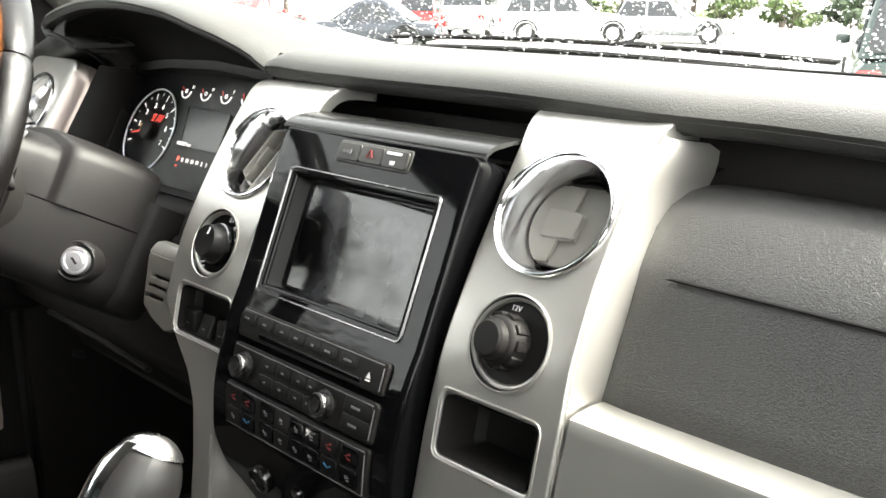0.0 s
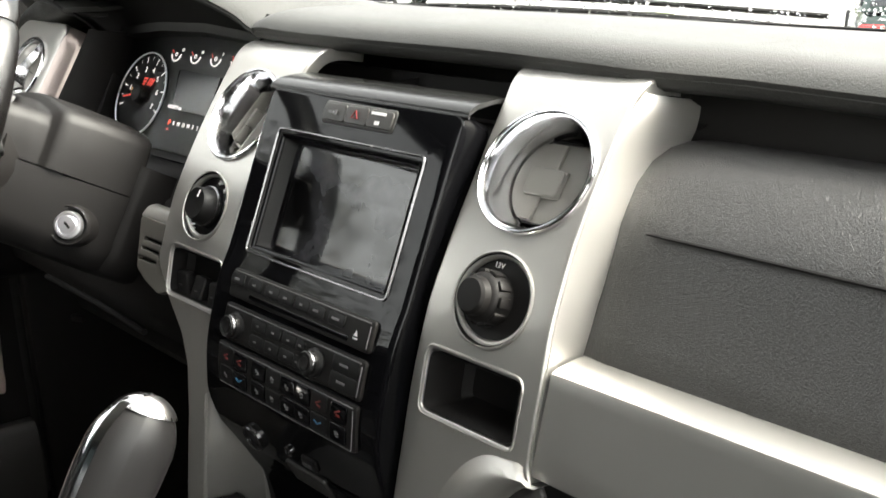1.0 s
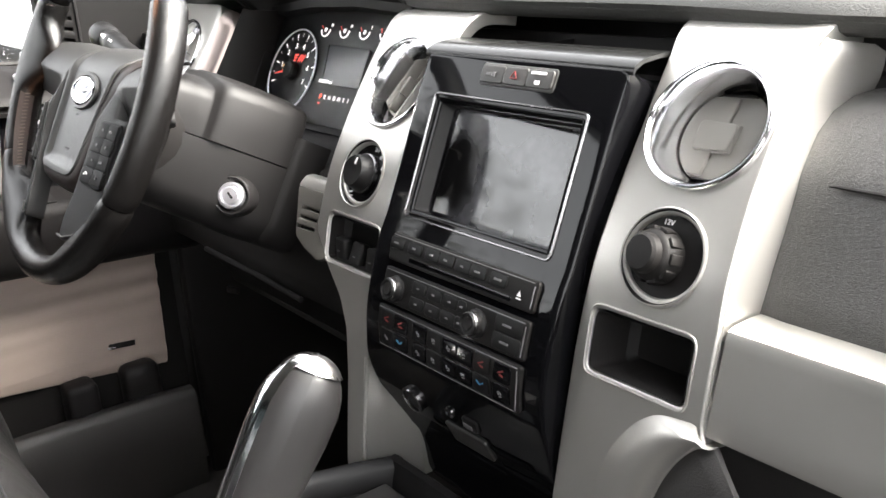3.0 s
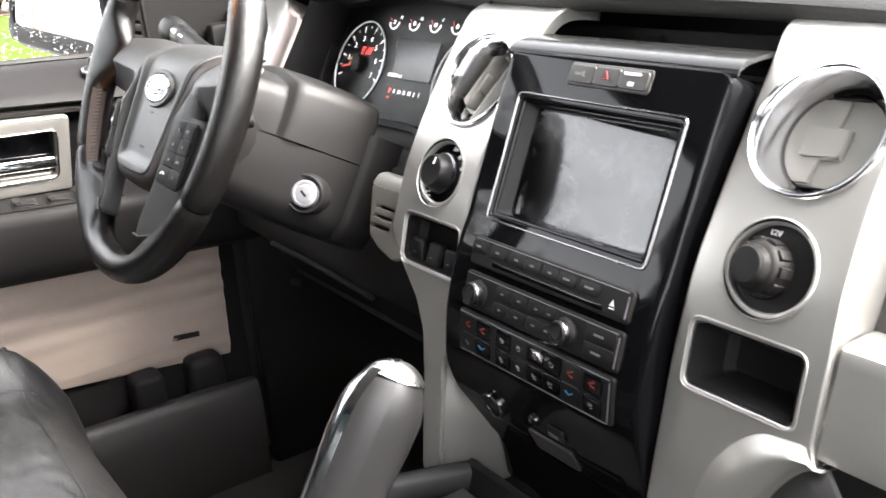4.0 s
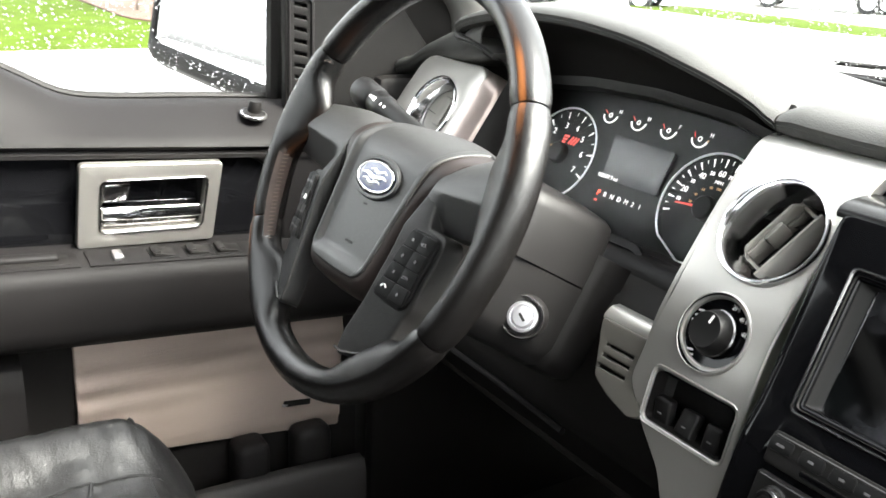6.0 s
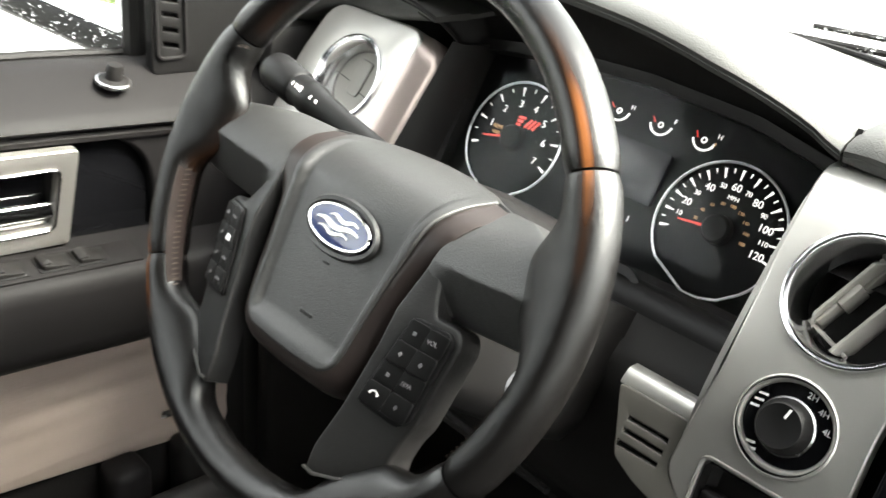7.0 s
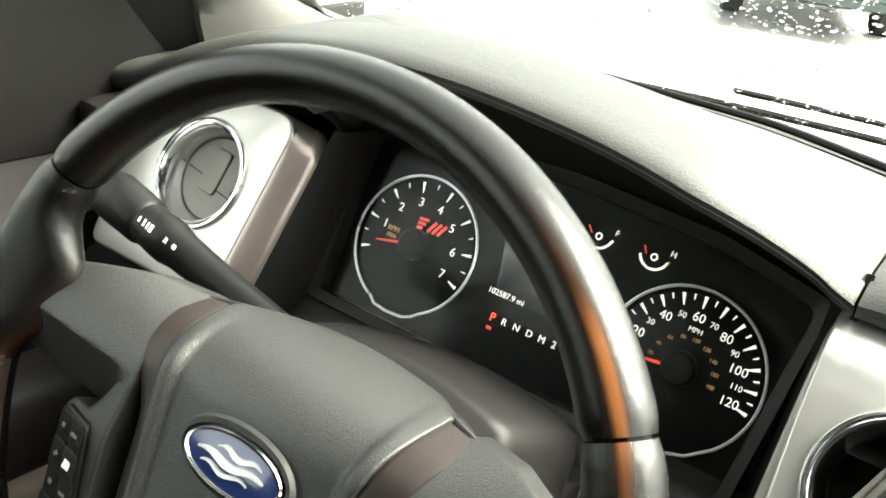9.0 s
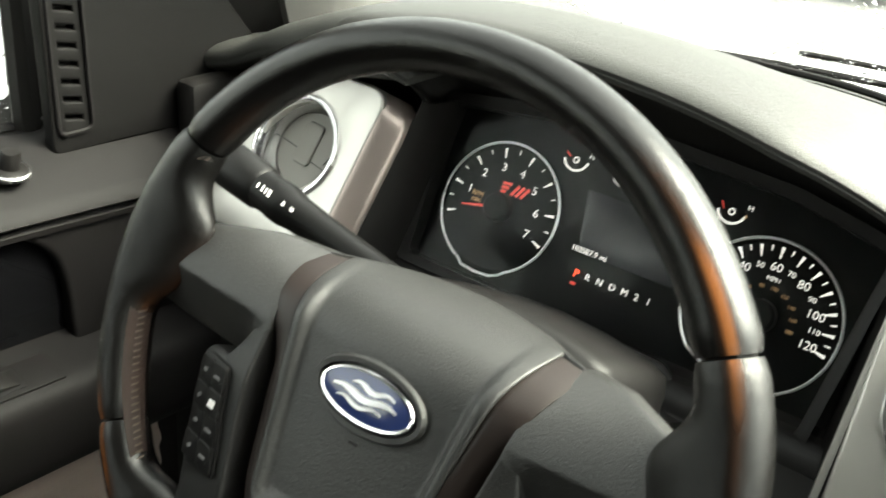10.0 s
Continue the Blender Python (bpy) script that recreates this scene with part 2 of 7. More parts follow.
def tube(pts, r, segs=8, closed=False, bm=None):
    bm = bm or bmesh.new()
    pts = [Vector(p) for p in pts]
    n = len(pts)
    rows = []
    side = None
    for k, p in enumerate(pts):
        a, b = (pts[k - 1], pts[(k + 1) % n]) if closed else (pts[max(k - 1, 0)], pts[min(k + 1, n - 1)])
        t = (b - a).normalized()
        side = (side - t * side.dot(t)).normalized() if side else t.orthogonal().normalized()
        q = t.cross(side)
        rr = r[k] if isinstance(r, (list, tuple)) else r
        rows.append([p + (side * math.cos(2 * math.pi * j / segs) + q * math.sin(2 * math.pi * j / segs)) * rr for j in range(segs)])
    if closed:
        rows.append(rows[0])
    grid(bm, rows, closed=True, caps=not closed)
    if closed:
        bmesh.ops.remove_doubles(bm, verts=bm.verts[:], dist=1e-7)
    return bm


def rbox(size, m=Matrix(), bevel=0.002, segs=2, bm=None, taper=1.0):
    """A box with rounded edges, centred on m; taper narrows its top."""
    own = bmesh.new()
    bmesh.ops.create_cube(own, size=1.0)
    for v in own.verts:
        k = taper if v.co.z > 0 else 1.0
        v.co = Vector((v.co.x * size[0] * k, v.co.y * size[1] * k, v.co.z * size[2]))
    if bevel:
        bmesh.ops.bevel(own, geom=own.edges[:], offset=bevel, segments=segs, affect="EDGES", profile=0.5)
    bmesh.ops.transform(own, matrix=m, verts=own.verts[:])
    if bm is None:
        return own
    me = bpy.data.meshes.new("tmp")
    own.to_mesh(me)
    own.free()
    bm.from_mesh(me)
    bpy.data.meshes.remove(me)
    return bm


def rounded(pts, r=0.006, n=5):
    """A closed outline with its corners rounded."""
    out = []
    m = len(pts)
    for k in range(m):
        p, a, b = Vector(pts[k]), Vector(pts[k - 1]), Vector(pts[(k + 1) % m])
        rr = r[k] if isinstance(r, (list, tuple)) else r
        da, db = (a - p), (b - p)
        ra = min(rr, da.length * 0.49, db.length * 0.49)
        s, e = p + da.normalized() * ra, p + db.normalized() * ra
        for j in range(n + 1):
            t = j / n
            out.append(tuple(s * (1 - t) ** 2 + p * 2 * t * (1 - t) + e * t * t))
    return out


def ring2(cx, cy, rx, ry=None, n=40):
    ry = ry or rx
    return [(cx + rx * math.cos(2 * math.pi * k / n), cy + ry * math.sin(2 * math.pi * k / n)) for k in range(n)]


def panel(outline, place, holes=(), cuts=(), depth=0.01, r=0.002, back=False):
    """A curved slab: a flat outline with holes, cut into strips, rounded at its edges, and laid into the world by place(u, v, w)."""
    bm = bmesh.new()
    edges = []
    for loop in (outline, *holes):
        vs = [bm.verts.new((*p, 0)) for p in loop]
        edges += [bm.edges.new((vs[k], vs[(k + 1) % len(vs)])) for k in range(len(vs))]
    bmesh.ops.triangle_fill(bm, use_beauty=True, edges=edges)
    for axis, values in cuts:
        no = (1, 0, 0) if axis == "u" else (0, 1, 0)
        for c in values:
            bmesh.ops.bisect_plane(bm, geom=bm.verts[:] + bm.edges[:] + bm.faces[:], plane_co=(c, c, 0), plane_no=no, dist=1e-6)
    rim = [e for e in bm.edges if len(e.link_faces) == 1]
    away = {}
    for e in rim:
        a, b = e.verts
        d = (b.co - a.co).normalized()
        no = Vector((d.y, -d.x, 0))
        if (e.link_faces[0].calc_center_median() - a.co).dot(no) > 0:
            no = -no
        for v in (a, b):
            away.setdefault(v, []).append(no)
    out = {v: sum(ns, Vector()).normalized() for v, ns in away.items()}
    base = {v: v.co.copy() for v in out}
    last = {v: v for v in out}
    steps = [(r * math.sin(k * math.pi / 6), -(r - r * math.cos(k * math.pi / 6))) for k in (1, 2, 3)] if r else []
    for off, w in steps + [(r, -depth)]:
        nxt = {v: bm.verts.new(base[v] + out[v] * off + Vector((0, 0, w))) for v in out}
        for e in rim:
            a, b = e.verts
            bm.faces.new((last[a], last[b], nxt[b], nxt[a]))
        last = nxt
    for v in bm.verts:
        v.co = Vector(place(*v.co))
    return bm


def text(name, words, size, m, mat, parent, thick_=0.0003, align="CENTER", shear=0.0):
    cu = bpy.data.curves.new(name, "FONT")
    cu.body, cu.size, cu.align_x, cu.align_y, cu.extrude, cu.shear = words, size, align, "CENTER", thick_, shear
    cu.resolution_u = 3
    tmp = bpy.data.objects.new("tmp", cu)
    scene.collection.objects.link(tmp)
    bpy.context.view_layer.update()
    me = bpy.data.meshes.new_from_object(tmp.evaluated_get(bpy.context.evaluated_depsgraph_get()))
    bpy.data.objects.remove(tmp)
    bpy.data.curves.remove(cu)
    me.transform(m)
    me.materials.clear()
    me.materials.append(mat)
    ob = new(name, me)
    ob.parent = parent
    return ob


def smooth(knots, x):
    """A smooth curve through (x, y) knots."""
    k = 0
    while k < len(knots) - 2 and x > knots[k + 1][0]:
        k += 1
    (x0, y0), (x1, y1) = knots[k], knots[k + 1]
    xa, ya = knots[k - 1] if k else (2 * x0 - x1, 2 * y0 - y1)
    xb, yb = knots[k + 2] if k + 2 < len(knots) else (2 * x1 - x0, 2 * y1 - y0)
    m0, m1 = (y1 - ya) / (x1 - xa), (yb - y0) / (xb - x0)
    h = x1 - x0
    t = (x - x0) / h
    return (2 * t**3 - 3 * t**2 + 1) * y0 + (t**3 - 2 * t**2 + t) * h * m0 + (3 * t**2 - 2 * t**3) * y1 + (t**3 - t**2) * h * m1


def steps(a, b, n):
    return [a + (b - a) * k / (n - 1) for k in range(n)]


def axes(origin, x, y, z):
    m = Matrix((x, y, z)).transposed().to_4x4()
    m.translation = origin
    return m


# ---- dashboard ----
FACE = [(0.95, -0.105), (1.02, -0.098), (1.115, -0.085), (1.20, -0.070), (1.243, -0.0595), (1.287, -0.044), (1.36, 0.0), (1.42, 0.045), (1.46, 0.075)]
PROUD = [(1.02, -0.058), (1.06, -0.064), (1.09, -0.073), (1.114, -0.084), (1.174, -0.0935), (1.242, -0.0755), (1.269, -0.0615), (1.361, -0.021), (1.40, -0.002), (1.44, 0.018)]
X, Y, Z = Vector((1, 0, 0)), Vector((0, 1, 0)), Vector((0, 0, 1))


def frame_on(prof, x, z, w=0.0):
    """A frame on a curved front: x to the right, y up along it, z out of it."""
    slope = (smooth(prof, z + 0.002) - smooth(prof, z - 0.002)) / 0.004
    up, out = Vector((0, slope, 1)).normalized(), Vector((0, -1, slope)).normalized()
    return axes(Vector((x, smooth(prof, z), z)) + out * w, X, up, out)


def laid(prof):
    return lambda u, v, w: frame_on(prof, u, v, w).translation


HEAD = [(1.39, 0.0225, 1.39), (1.398, 0.0285, 1.398), (1.405, 0.0338, 1.405), (1.412, 0.0395, 1.4112), (1.418, 0.0460, 1.4160), (1.425, 0.0535, 1.4192), (1.434, 0.0630, 1.4208), (1.450, 0.0800, 1.4195), (1.47, 0.101, 1.4155), (1.50, 0.131, 1.4075)]


def on_pillar(u, v, w):
    """The pillar's front, which bends over at its head and runs back to the dash."""
    if v <= 1.398:
        return frame_on(FACE, u, v, w).translation
    py, pz = [(a, b) for a, b, c in HEAD], [(a, c) for a, b, c in HEAD]
    t = Vector((0, smooth(py, v + 0.001) - smooth(py, v - 0.001), smooth(pz, v + 0.001) - smooth(pz, v - 0.001))).normalized()
    return Vector((u, smooth(py, v), smooth(pz, v))) + X.cross(t) * w


dashboard = thing("dashboard", "charcoal vinyl pickup truck dashboard with silver centre stack trim", "dashboard", at=(0, 0, 0))

# the brow: an arch over the dials, a level roll towards the passenger
BROW = [(-0.86, 1.430), (-0.78, 1.448), (-0.70, 1.4550), (-0.64, 1.4690), (-0.60, 1.4770), (-0.55, 1.4838), (-0.48, 1.4855), (-0.42, 1.4820), (-0.36, 1.4745), (-0.30, 1.4600), (-0.25, 1.4390), (-0.222, 1.426),
        (-0.10, 1.4215), (0.10, 1.420), (0.35, 1.4105), (0.9, 1.3975)]


def far_y(x):
    """Where the dash top ends at the windshield."""
    return 0.30 + 0.040 * ease_in((-x - 0.22) / 0.16) - 0.10 * max(0, x - 0.25) ** 1.5 - 0.05 * max(0, -x - 0.6) ** 1.5


def lip_out(x):
    """How far the lip stands out towards the driver, and back from the passenger."""
    return -0.025 * ease_in((-0.235 - x) / 0.09) + 0.024 * ease_in((x - 0.19) / 0.10)


def ease_in(t):
    t = min(1.0, max(0.0, t))
    return t * t * (3 - 2 * t)


def brow_row(x, nose, lift):
    """Across the brow: from under its lip over its nose to the foot of the windshield."""
    z = smooth(BROW, x)
    far = far_y(x)
    top = z + lift
    return [(x, y + lip_out(x) * max(0.0, 1 - abs(y - 0.058) / 0.10), h) for y, h in ((0.150, z - 0.004), (0.09, z - 0.002), (0.062, z), (0.054, z + 0.15 * lift), (0.052, z + 0.38 * lift), (0.056, z + 0.62 * lift), (0.066, z + 0.82 * lift), (0.082, z + 0.95 * lift),
                                   (0.11, top), (0.16, top * 0.75 + 1.449 * 0.25), (0.21, top * 0.45 + 1.447 * 0.55), (0.26, top * 0.2 + 1.440 * 0.8), (far, 1.434), (far + 0.06, 1.424), (far + 0.14, 1.40))]


# its outer end curls down beside the outer vent
CURL = [(-0.640, 1.4690, 90), (-0.655, 1.4645, 110), (-0.664, 1.4600, 135), (-0.6665, 1.4560, 165), (-0.660, 1.4525, 205), (-0.645, 1.4505, 230), (-0.625, 1.4470, 236), (-0.598, 1.4395, 240)]
rows = []
for (x, z, turn), fade in zip(CURL[:0:-1], (0.12, 0.22, 0.38, 0.58, 0.78, 0.92, 1.0)):
    n_ = Vector((math.cos(radians(turn)), 0, math.sin(radians(turn))))
    c = Vector((x, 0, z))
    rows.append([tuple(c + n_ * k * 0.016 * fade + Y * ((y if fade > 0.5 else 0.062 + (y - 0.062) * max(0.25, fade)) - 0.025 * max(0.0, 1 - abs(y - 0.058) / 0.10))) for y, k in ((0.150, -0.25), (0.09, -0.12), (0.062, 0), (0.054, 0.15), (0.052, 0.38), (0.056, 0.62), (0.066, 0.82), (0.082, 0.95), (0.11, 1.0), (0.16, 1.0), (0.21, 0.8), (0.24, 0.5), (0.27, 0.2), (0.30, 0.0), (0.34, -0.2))])
rows += [brow_row(x, 0.0, 0.016) for x in steps(-0.640, -0.2235, 40)]
part("cluster_hood", thick(rows, 0.004, (0, 0.3, -1)), VINYL, dashboard, "arched charcoal vinyl hood over the dials", sharp=50)
# dark lining from the lip down to the dials
lip = [(x, z) for x, z, turn in CURL[:0:-1]] + [(x, smooth(BROW, x)) for x in steps(-0.640, -0.226, 34)]
rows = []
for k, (x, z) in enumerate(lip):
    a = Vector((x, 0.060 + lip_out(x), z - 0.001))
    t = k / (len(lip) - 1)
    if k < 7:
        b = Vector((0, 0.085, 1.315)) + Vector((-0.612, 0, 0)) + Vector((0, 0.447, 0.894)) * (0.05 + 0.045 * k / 7)
    else:
        u = -0.612 + (0.612 - 0.238) * (k - 7) / (len(lip) - 8)
        b = Vector((u, 0.085, 1.315)) + Vector((0, 0.447, 0.894)) * (0.097 + 0.013 * math.sin(3.1416 * (k - 7) / (len(lip) - 8)) - 0.004 * (u > -0.26))
    up = Vector((0, 0.020, 0.012)) * (1 if k > 6 else 0.5)
    rows.append([a.lerp(b, s) + up * math.sin(3.1416 * s) for s in (0, 0.12, 0.3, 0.5, 0.7, 0.88, 1.0)])
part("hood_lining", thick(rows, 0.003, (0, 0.8, 0.5)), LINING, dashboard, "dark vinyl lining inside the hood", sharp=70)
# pad that carries on over the outer vent to the windshield post
PAD_FOOT = [(-0.90, 1.372), (-0.83, 1.390), (-0.78, 1.411), (-0.70, 1.4190), (-0.65, 1.4300), (-0.60, 1.4390)]
PAD_TOP = [(-0.90, 1.398), (-0.83, 1.412), (-0.78, 1.437), (-0.72, 1.460), (-0.65, 1.4815), (-0.60, 1.4905)]
rows = []
for x in steps(-0.895, -0.625, 20):
    f, h = smooth(PAD_FOOT, x), smooth(PAD_TOP, x)
    back = 1.408 + 0.026 * ease_in((x + 0.86) / 0.24)
    rows.append([(x, y - 0.022 * ease_in((x + 0.75) / 0.11) * max(0.0, 1 - abs(y - 0.062) / 0.10), z) for y, z in ((0.12, f - 0.006), (0.074, f - 0.002), (0.062, f + 0.12 * (h - f)), (0.0585, f + 0.3 * (h - f)), (0.0590, f + 0.5 * (h - f)), (0.064, f + 0.72 * (h - f)), (0.074, f + 0.88 * (h - f)), (0.090, f + 0.97 * (h - f)), (0.112, h), (0.16, 0.75 * h + 0.25 * back), (0.21, 0.45 * h + 0.55 * back), (0.26, 0.2 * h + 0.8 * back), (0.33, back), (0.42, back - 0.02), (0.48, back - 0.04))])
part("outer_pad", thick(rows, 0.004, (0, 0.3, -1)), VINYL, dashboard, "charcoal vinyl pad over the outer vent", sharp=60)
rows = [brow_row(x, 0.0, 0.026 if x > -0.20 else 0.018 + 0.008 * math.sin((x + 0.2215) / 0.0215 * 1.5708)) for x in [-0.2215, -0.219, -0.215, -0.21, -0.205, -0.20] + steps(-0.19, 0.86, 44)]
part("upper_pad", thick(rows, 0.004, (0, 0.3, -1)), VINYL, dashboard, "padded grained vinyl dash top", sharp=50)
# defroster slots at the foot of the windshield
def dash_z(x, y):
    r_ = brow_row(x, 0.0, 0.016 if x < -0.2225 else 0.026)[8:]
    return smooth([(p[1], p[2]) for p in r_], y)


XS = steps(-0.60, -0.235, 16) + steps(-0.21, 0.34, 22)
rows = [[(x, far_y(x) - d, dash_z(x, far_y(x) - d) + 0.0016) for d in (0.040, 0.034, 0.028)] for x in XS if -0.53 < x < 0.30]
part("defroster_grille", thick(rows, 0.003, (0, 0, -1)), PLASTIC, dashboard, "dark defroster grille")
part("windshield_seal", tube([(x, far_y(x) + 0.004, dash_z(x, far_y(x)) + 0.0024) for x in XS], [0.0012 + 0.0026 * max(0.0, math.sin(3.1416 * k / (len(XS) - 1))) ** 0.5 for k in range(len(XS))], 8), BLACK, dashboard, "black seal at the foot of the windshield")
# recess behind the stack and above the glove box pad
rows = [[(x, y, z) for y, z in ((0.150, 1.428), (0.148, 1.41), (0.145, 1.395), (0.14, 1.385), (0.06, 1.372), (0.03, 1.36))] for x in steps(-0.222, 0.222, 8)]
part("recess", thick(rows, 0.004, (0, 1, -0.2)), BLACK, dashboard, "matte black tray under the dash pad")
rows = [[(x, y, z) for y, z in ((0.132, 1.428), (0.128, 1.40), (0.124, 1.37), (0.12, 1.34))] for x in steps(0.185, 0.86, 8)]
part("recess", thick(rows, 0.004, (0, 1, -0.2)), VINYL_DARK, dashboard, "dark vinyl gap under the dash pad")
rows = [[(x, y, z) for y, z in ((0.165, 1.425), (0.162, 1.40), (0.158, 1.36), (0.150, 1.30), (0.12, 1.24))] for x in steps(-0.88, -0.222, 14)]
part("housing_back", thick(rows, 0.004, (0, 1, 0)), BLACK, dashboard, "black inside of the dial housing")
# a ledge with a rib in the open tray over the screen
part("tray_lip", rbox((0.20, 0.004, 0.018), pose(0.0, 0.06, 1.384), 0.0015), VINYL_DARK, dashboard)
part("tray_rib", rbox((0.003, 0.07, 0.016), pose(-0.042, 0.10, 1.388), 0.001), PLASTIC, dashboard)

# silver pillars
CUTS = [("v", steps(1.01, 1.39, 27) + steps(1.395, 1.49, 18)), ("u", [-0.215, -0.13, 0.13, 0.215])]
P_R = [(0.107, 1.463), (0.107, 1.454), (0.110, 1.442), (0.113, 1.425), (0.118, 1.40), (0.121, 1.36), (0.1215, 1.30), (0.1195, 1.243), (0.117, 1.18), (0.1145, 1.135), (0.1120, 1.09), (0.1085, 1.01), (0.16, 1.01), (0.236, 1.165), (0.2225, 1.195), (0.2225, 1.25), (0.2200, 1.286), (0.2165, 1.33), (0.2155, 1.38), (0.2160, 1.41), (0.218, 1.44), (0.219, 1.463)]
P_L = [(-0.229, 1.463), (-0.228, 1.44), (-0.2275, 1.415), (-0.226, 1.38), (-0.224, 1.35), (-0.222, 1.30), (-0.227, 1.255), (-0.230, 1.226), (-0.205, 1.196), (-0.180, 1.172), (-0.166, 1.145), (-0.160, 1.10), (-0.158, 1.01), (-0.135, 1.01), (-0.134, 1.13), (-0.121, 1.15), (-0.122, 1.243), (-0.124, 1.30), (-0.122, 1.36), (-0.118, 1.40), (-0.113, 1.425), (-0.110, 1.442), (-0.107, 1.454), (-0.107, 1.463)]
VENT_Z, VENT_R, DIAL_Z, DIAL_R = 1.3625, 0.0425, 1.286, 0.0305


def stack_holes(s):
    return [ring2(s * 0.169, VENT_Z, VENT_R, VENT_R * 0.845), ring2(s * 0.172, DIAL_Z, DIAL_R, DIAL_R * 0.88),
            rounded([(s * 0.169 - 0.0425, 1.2465), (s * 0.169 + 0.0425, 1.2465), (s * 0.169 + 0.0425, 1.200), (s * 0.169 - 0.0425, 1.200)], 0.008)]


pillars = {}
for s, outline in ((1, P_R), (-1, P_L)):
    ol = rounded(outline, 0.006, 3)
    pillars[s] = part("trim_pillar", panel(ol, on_pillar, stack_holes(s), CUTS, depth=0.012, r=0.0022), SILVER, dashboard, "silver painted trim column beside the screen", sharp=40)
    even(pillars[s])
    # flank that falls away from the front edge to the pad
    rows = []
    for z in steps(1.20, 1.416, 28):
        y0 = on_pillar(0, z, 0).y
        deep = y0 + 0.040 + 0.040 * ease_in((z - 1.325) / 0.045)
        deep = min(deep, 0.094)
        k = 0.0022 if z > 1.40 else 0.0
        if s > 0:
            xc = smooth([(1.19, 0.2225), (1.25, 0.2225), (1.286, 0.2200), (1.33, 0.2165), (1.38, 0.2155), (1.42, 0.2165)], z)
            xd = 0.2265 + 0.0070 * ease_in((z - 1.36) / 0.04)
        else:
            xc, xd = 0.2277, 0.2330
        rows.append([(s * (xc + 0.0026 - k), y0 + 0.0030, min(z, 1.4165)), (s * (xc + 0.0034), y0 + 0.0065, min(z, 1.414) - k), (s * (xc + 0.35 * (xd - xc) + 0.0022), y0 * 0.65 + deep * 0.35, min(z, 1.412) - k), (s * (xc + 0.8 * (xd - xc) + 0.0008), y0 * 0.2 + deep * 0.8, min(z, 1.408) - k), (s * xd, deep, min(z, 1.402) - k)])
    part("flank", thick(rows, 0.004, (-s, 0, 0)), SILVER, pillars[s], sharp=50)
# lower gusset that closes the foot of the stack
G_L = [(-0.1335, -0.0845, 1.127), (-0.1345, -0.0880, 1.095), (-0.1355, -0.0930, 1.055), (-0.1365, -0.0970, 1.010)]
G_R = [(-0.1275, -0.0800, 1.126), (-0.1130, -0.0700, 1.088), (-0.0820, -0.0660, 1.071), (-0.0800, -0.0640, 1.020)]
curve = lambda pts, t: Vector([smooth(list(enumerate([p[c] for p in pts])), t) for c in range(3)])
rows = []
for t in steps(0, 3, 16):
    a, b = curve(G_L, t), curve(G_R, t)
    rows.append([a + Vector((-0.002, 0.004, 0)), a, *[a.lerp(b, k) + Vector((0, 0.006 * math.sin(3.1416 * k), 0)) for k in (0.15, 0.35, 0.6, 0.85)], b, b + Vector((0.001, 0.02, 0))])
part("gusset", thick(rows, 0.003, (-0.5, 1, 0)), SILVER, pillars[-1], sharp=50)
# rolled arch at the foot of the passenger-side pillar, with a dark dome in it
A_OUT = [(0.137, 1.03), (0.141, 1.09), (0.146, 1.126), (0.155, 1.155), (0.168, 1.175), (0.180, 1.187), (0.194, 1.194), (0.217, 1.197)]
A_IN = [(0.184, 1.03), (0.188, 1.09), (0.193, 1.125), (0.200, 1.149), (0.208, 1.165), (0.216, 1.176), (0.225, 1.184), (0.236, 1.187)]
rows, dome = [], []
for k in steps(0, 7, 29):
    o = [smooth(list(enumerate([p[c] for p in A_OUT])), k) for c in (0, 1)]
    i = [smooth(list(enumerate([p[c] for p in A_IN])), k) for c in (0, 1)]
    at = lambda t, w: frame_on(FACE, o[0] + (i[0] - o[0]) * t, o[1] + (i[1] - o[1]) * t, w).translation
    rows.append([at(0, -0.001), at(0.12, 0.0010), at(0.35, 0.0062), at(0.62, 0.0100), at(0.85, 0.0090), at(0.97, 0.0050), at(1.0, 0.0), at(1.0, -0.012)])
    dome.append([frame_on(FACE, i[0] + (0.315 - i[0]) * t, i[1] + (1.02 - i[1]) * 0.35 * t, 0.016 * math.sin(2.6 * t + 0.1) - 0.002).translation for t in steps(0, 1, 8)])
part("rolled_edge", thick(rows, 0.004, (0, 1, 0)), SILVER, pillars[1], sharp=60)
part("knee_dome", thick(dome, 0.004, (0, 1, 0)), VINYL_DARK, dashboard, "dark rounded knee panel", sharp=60)

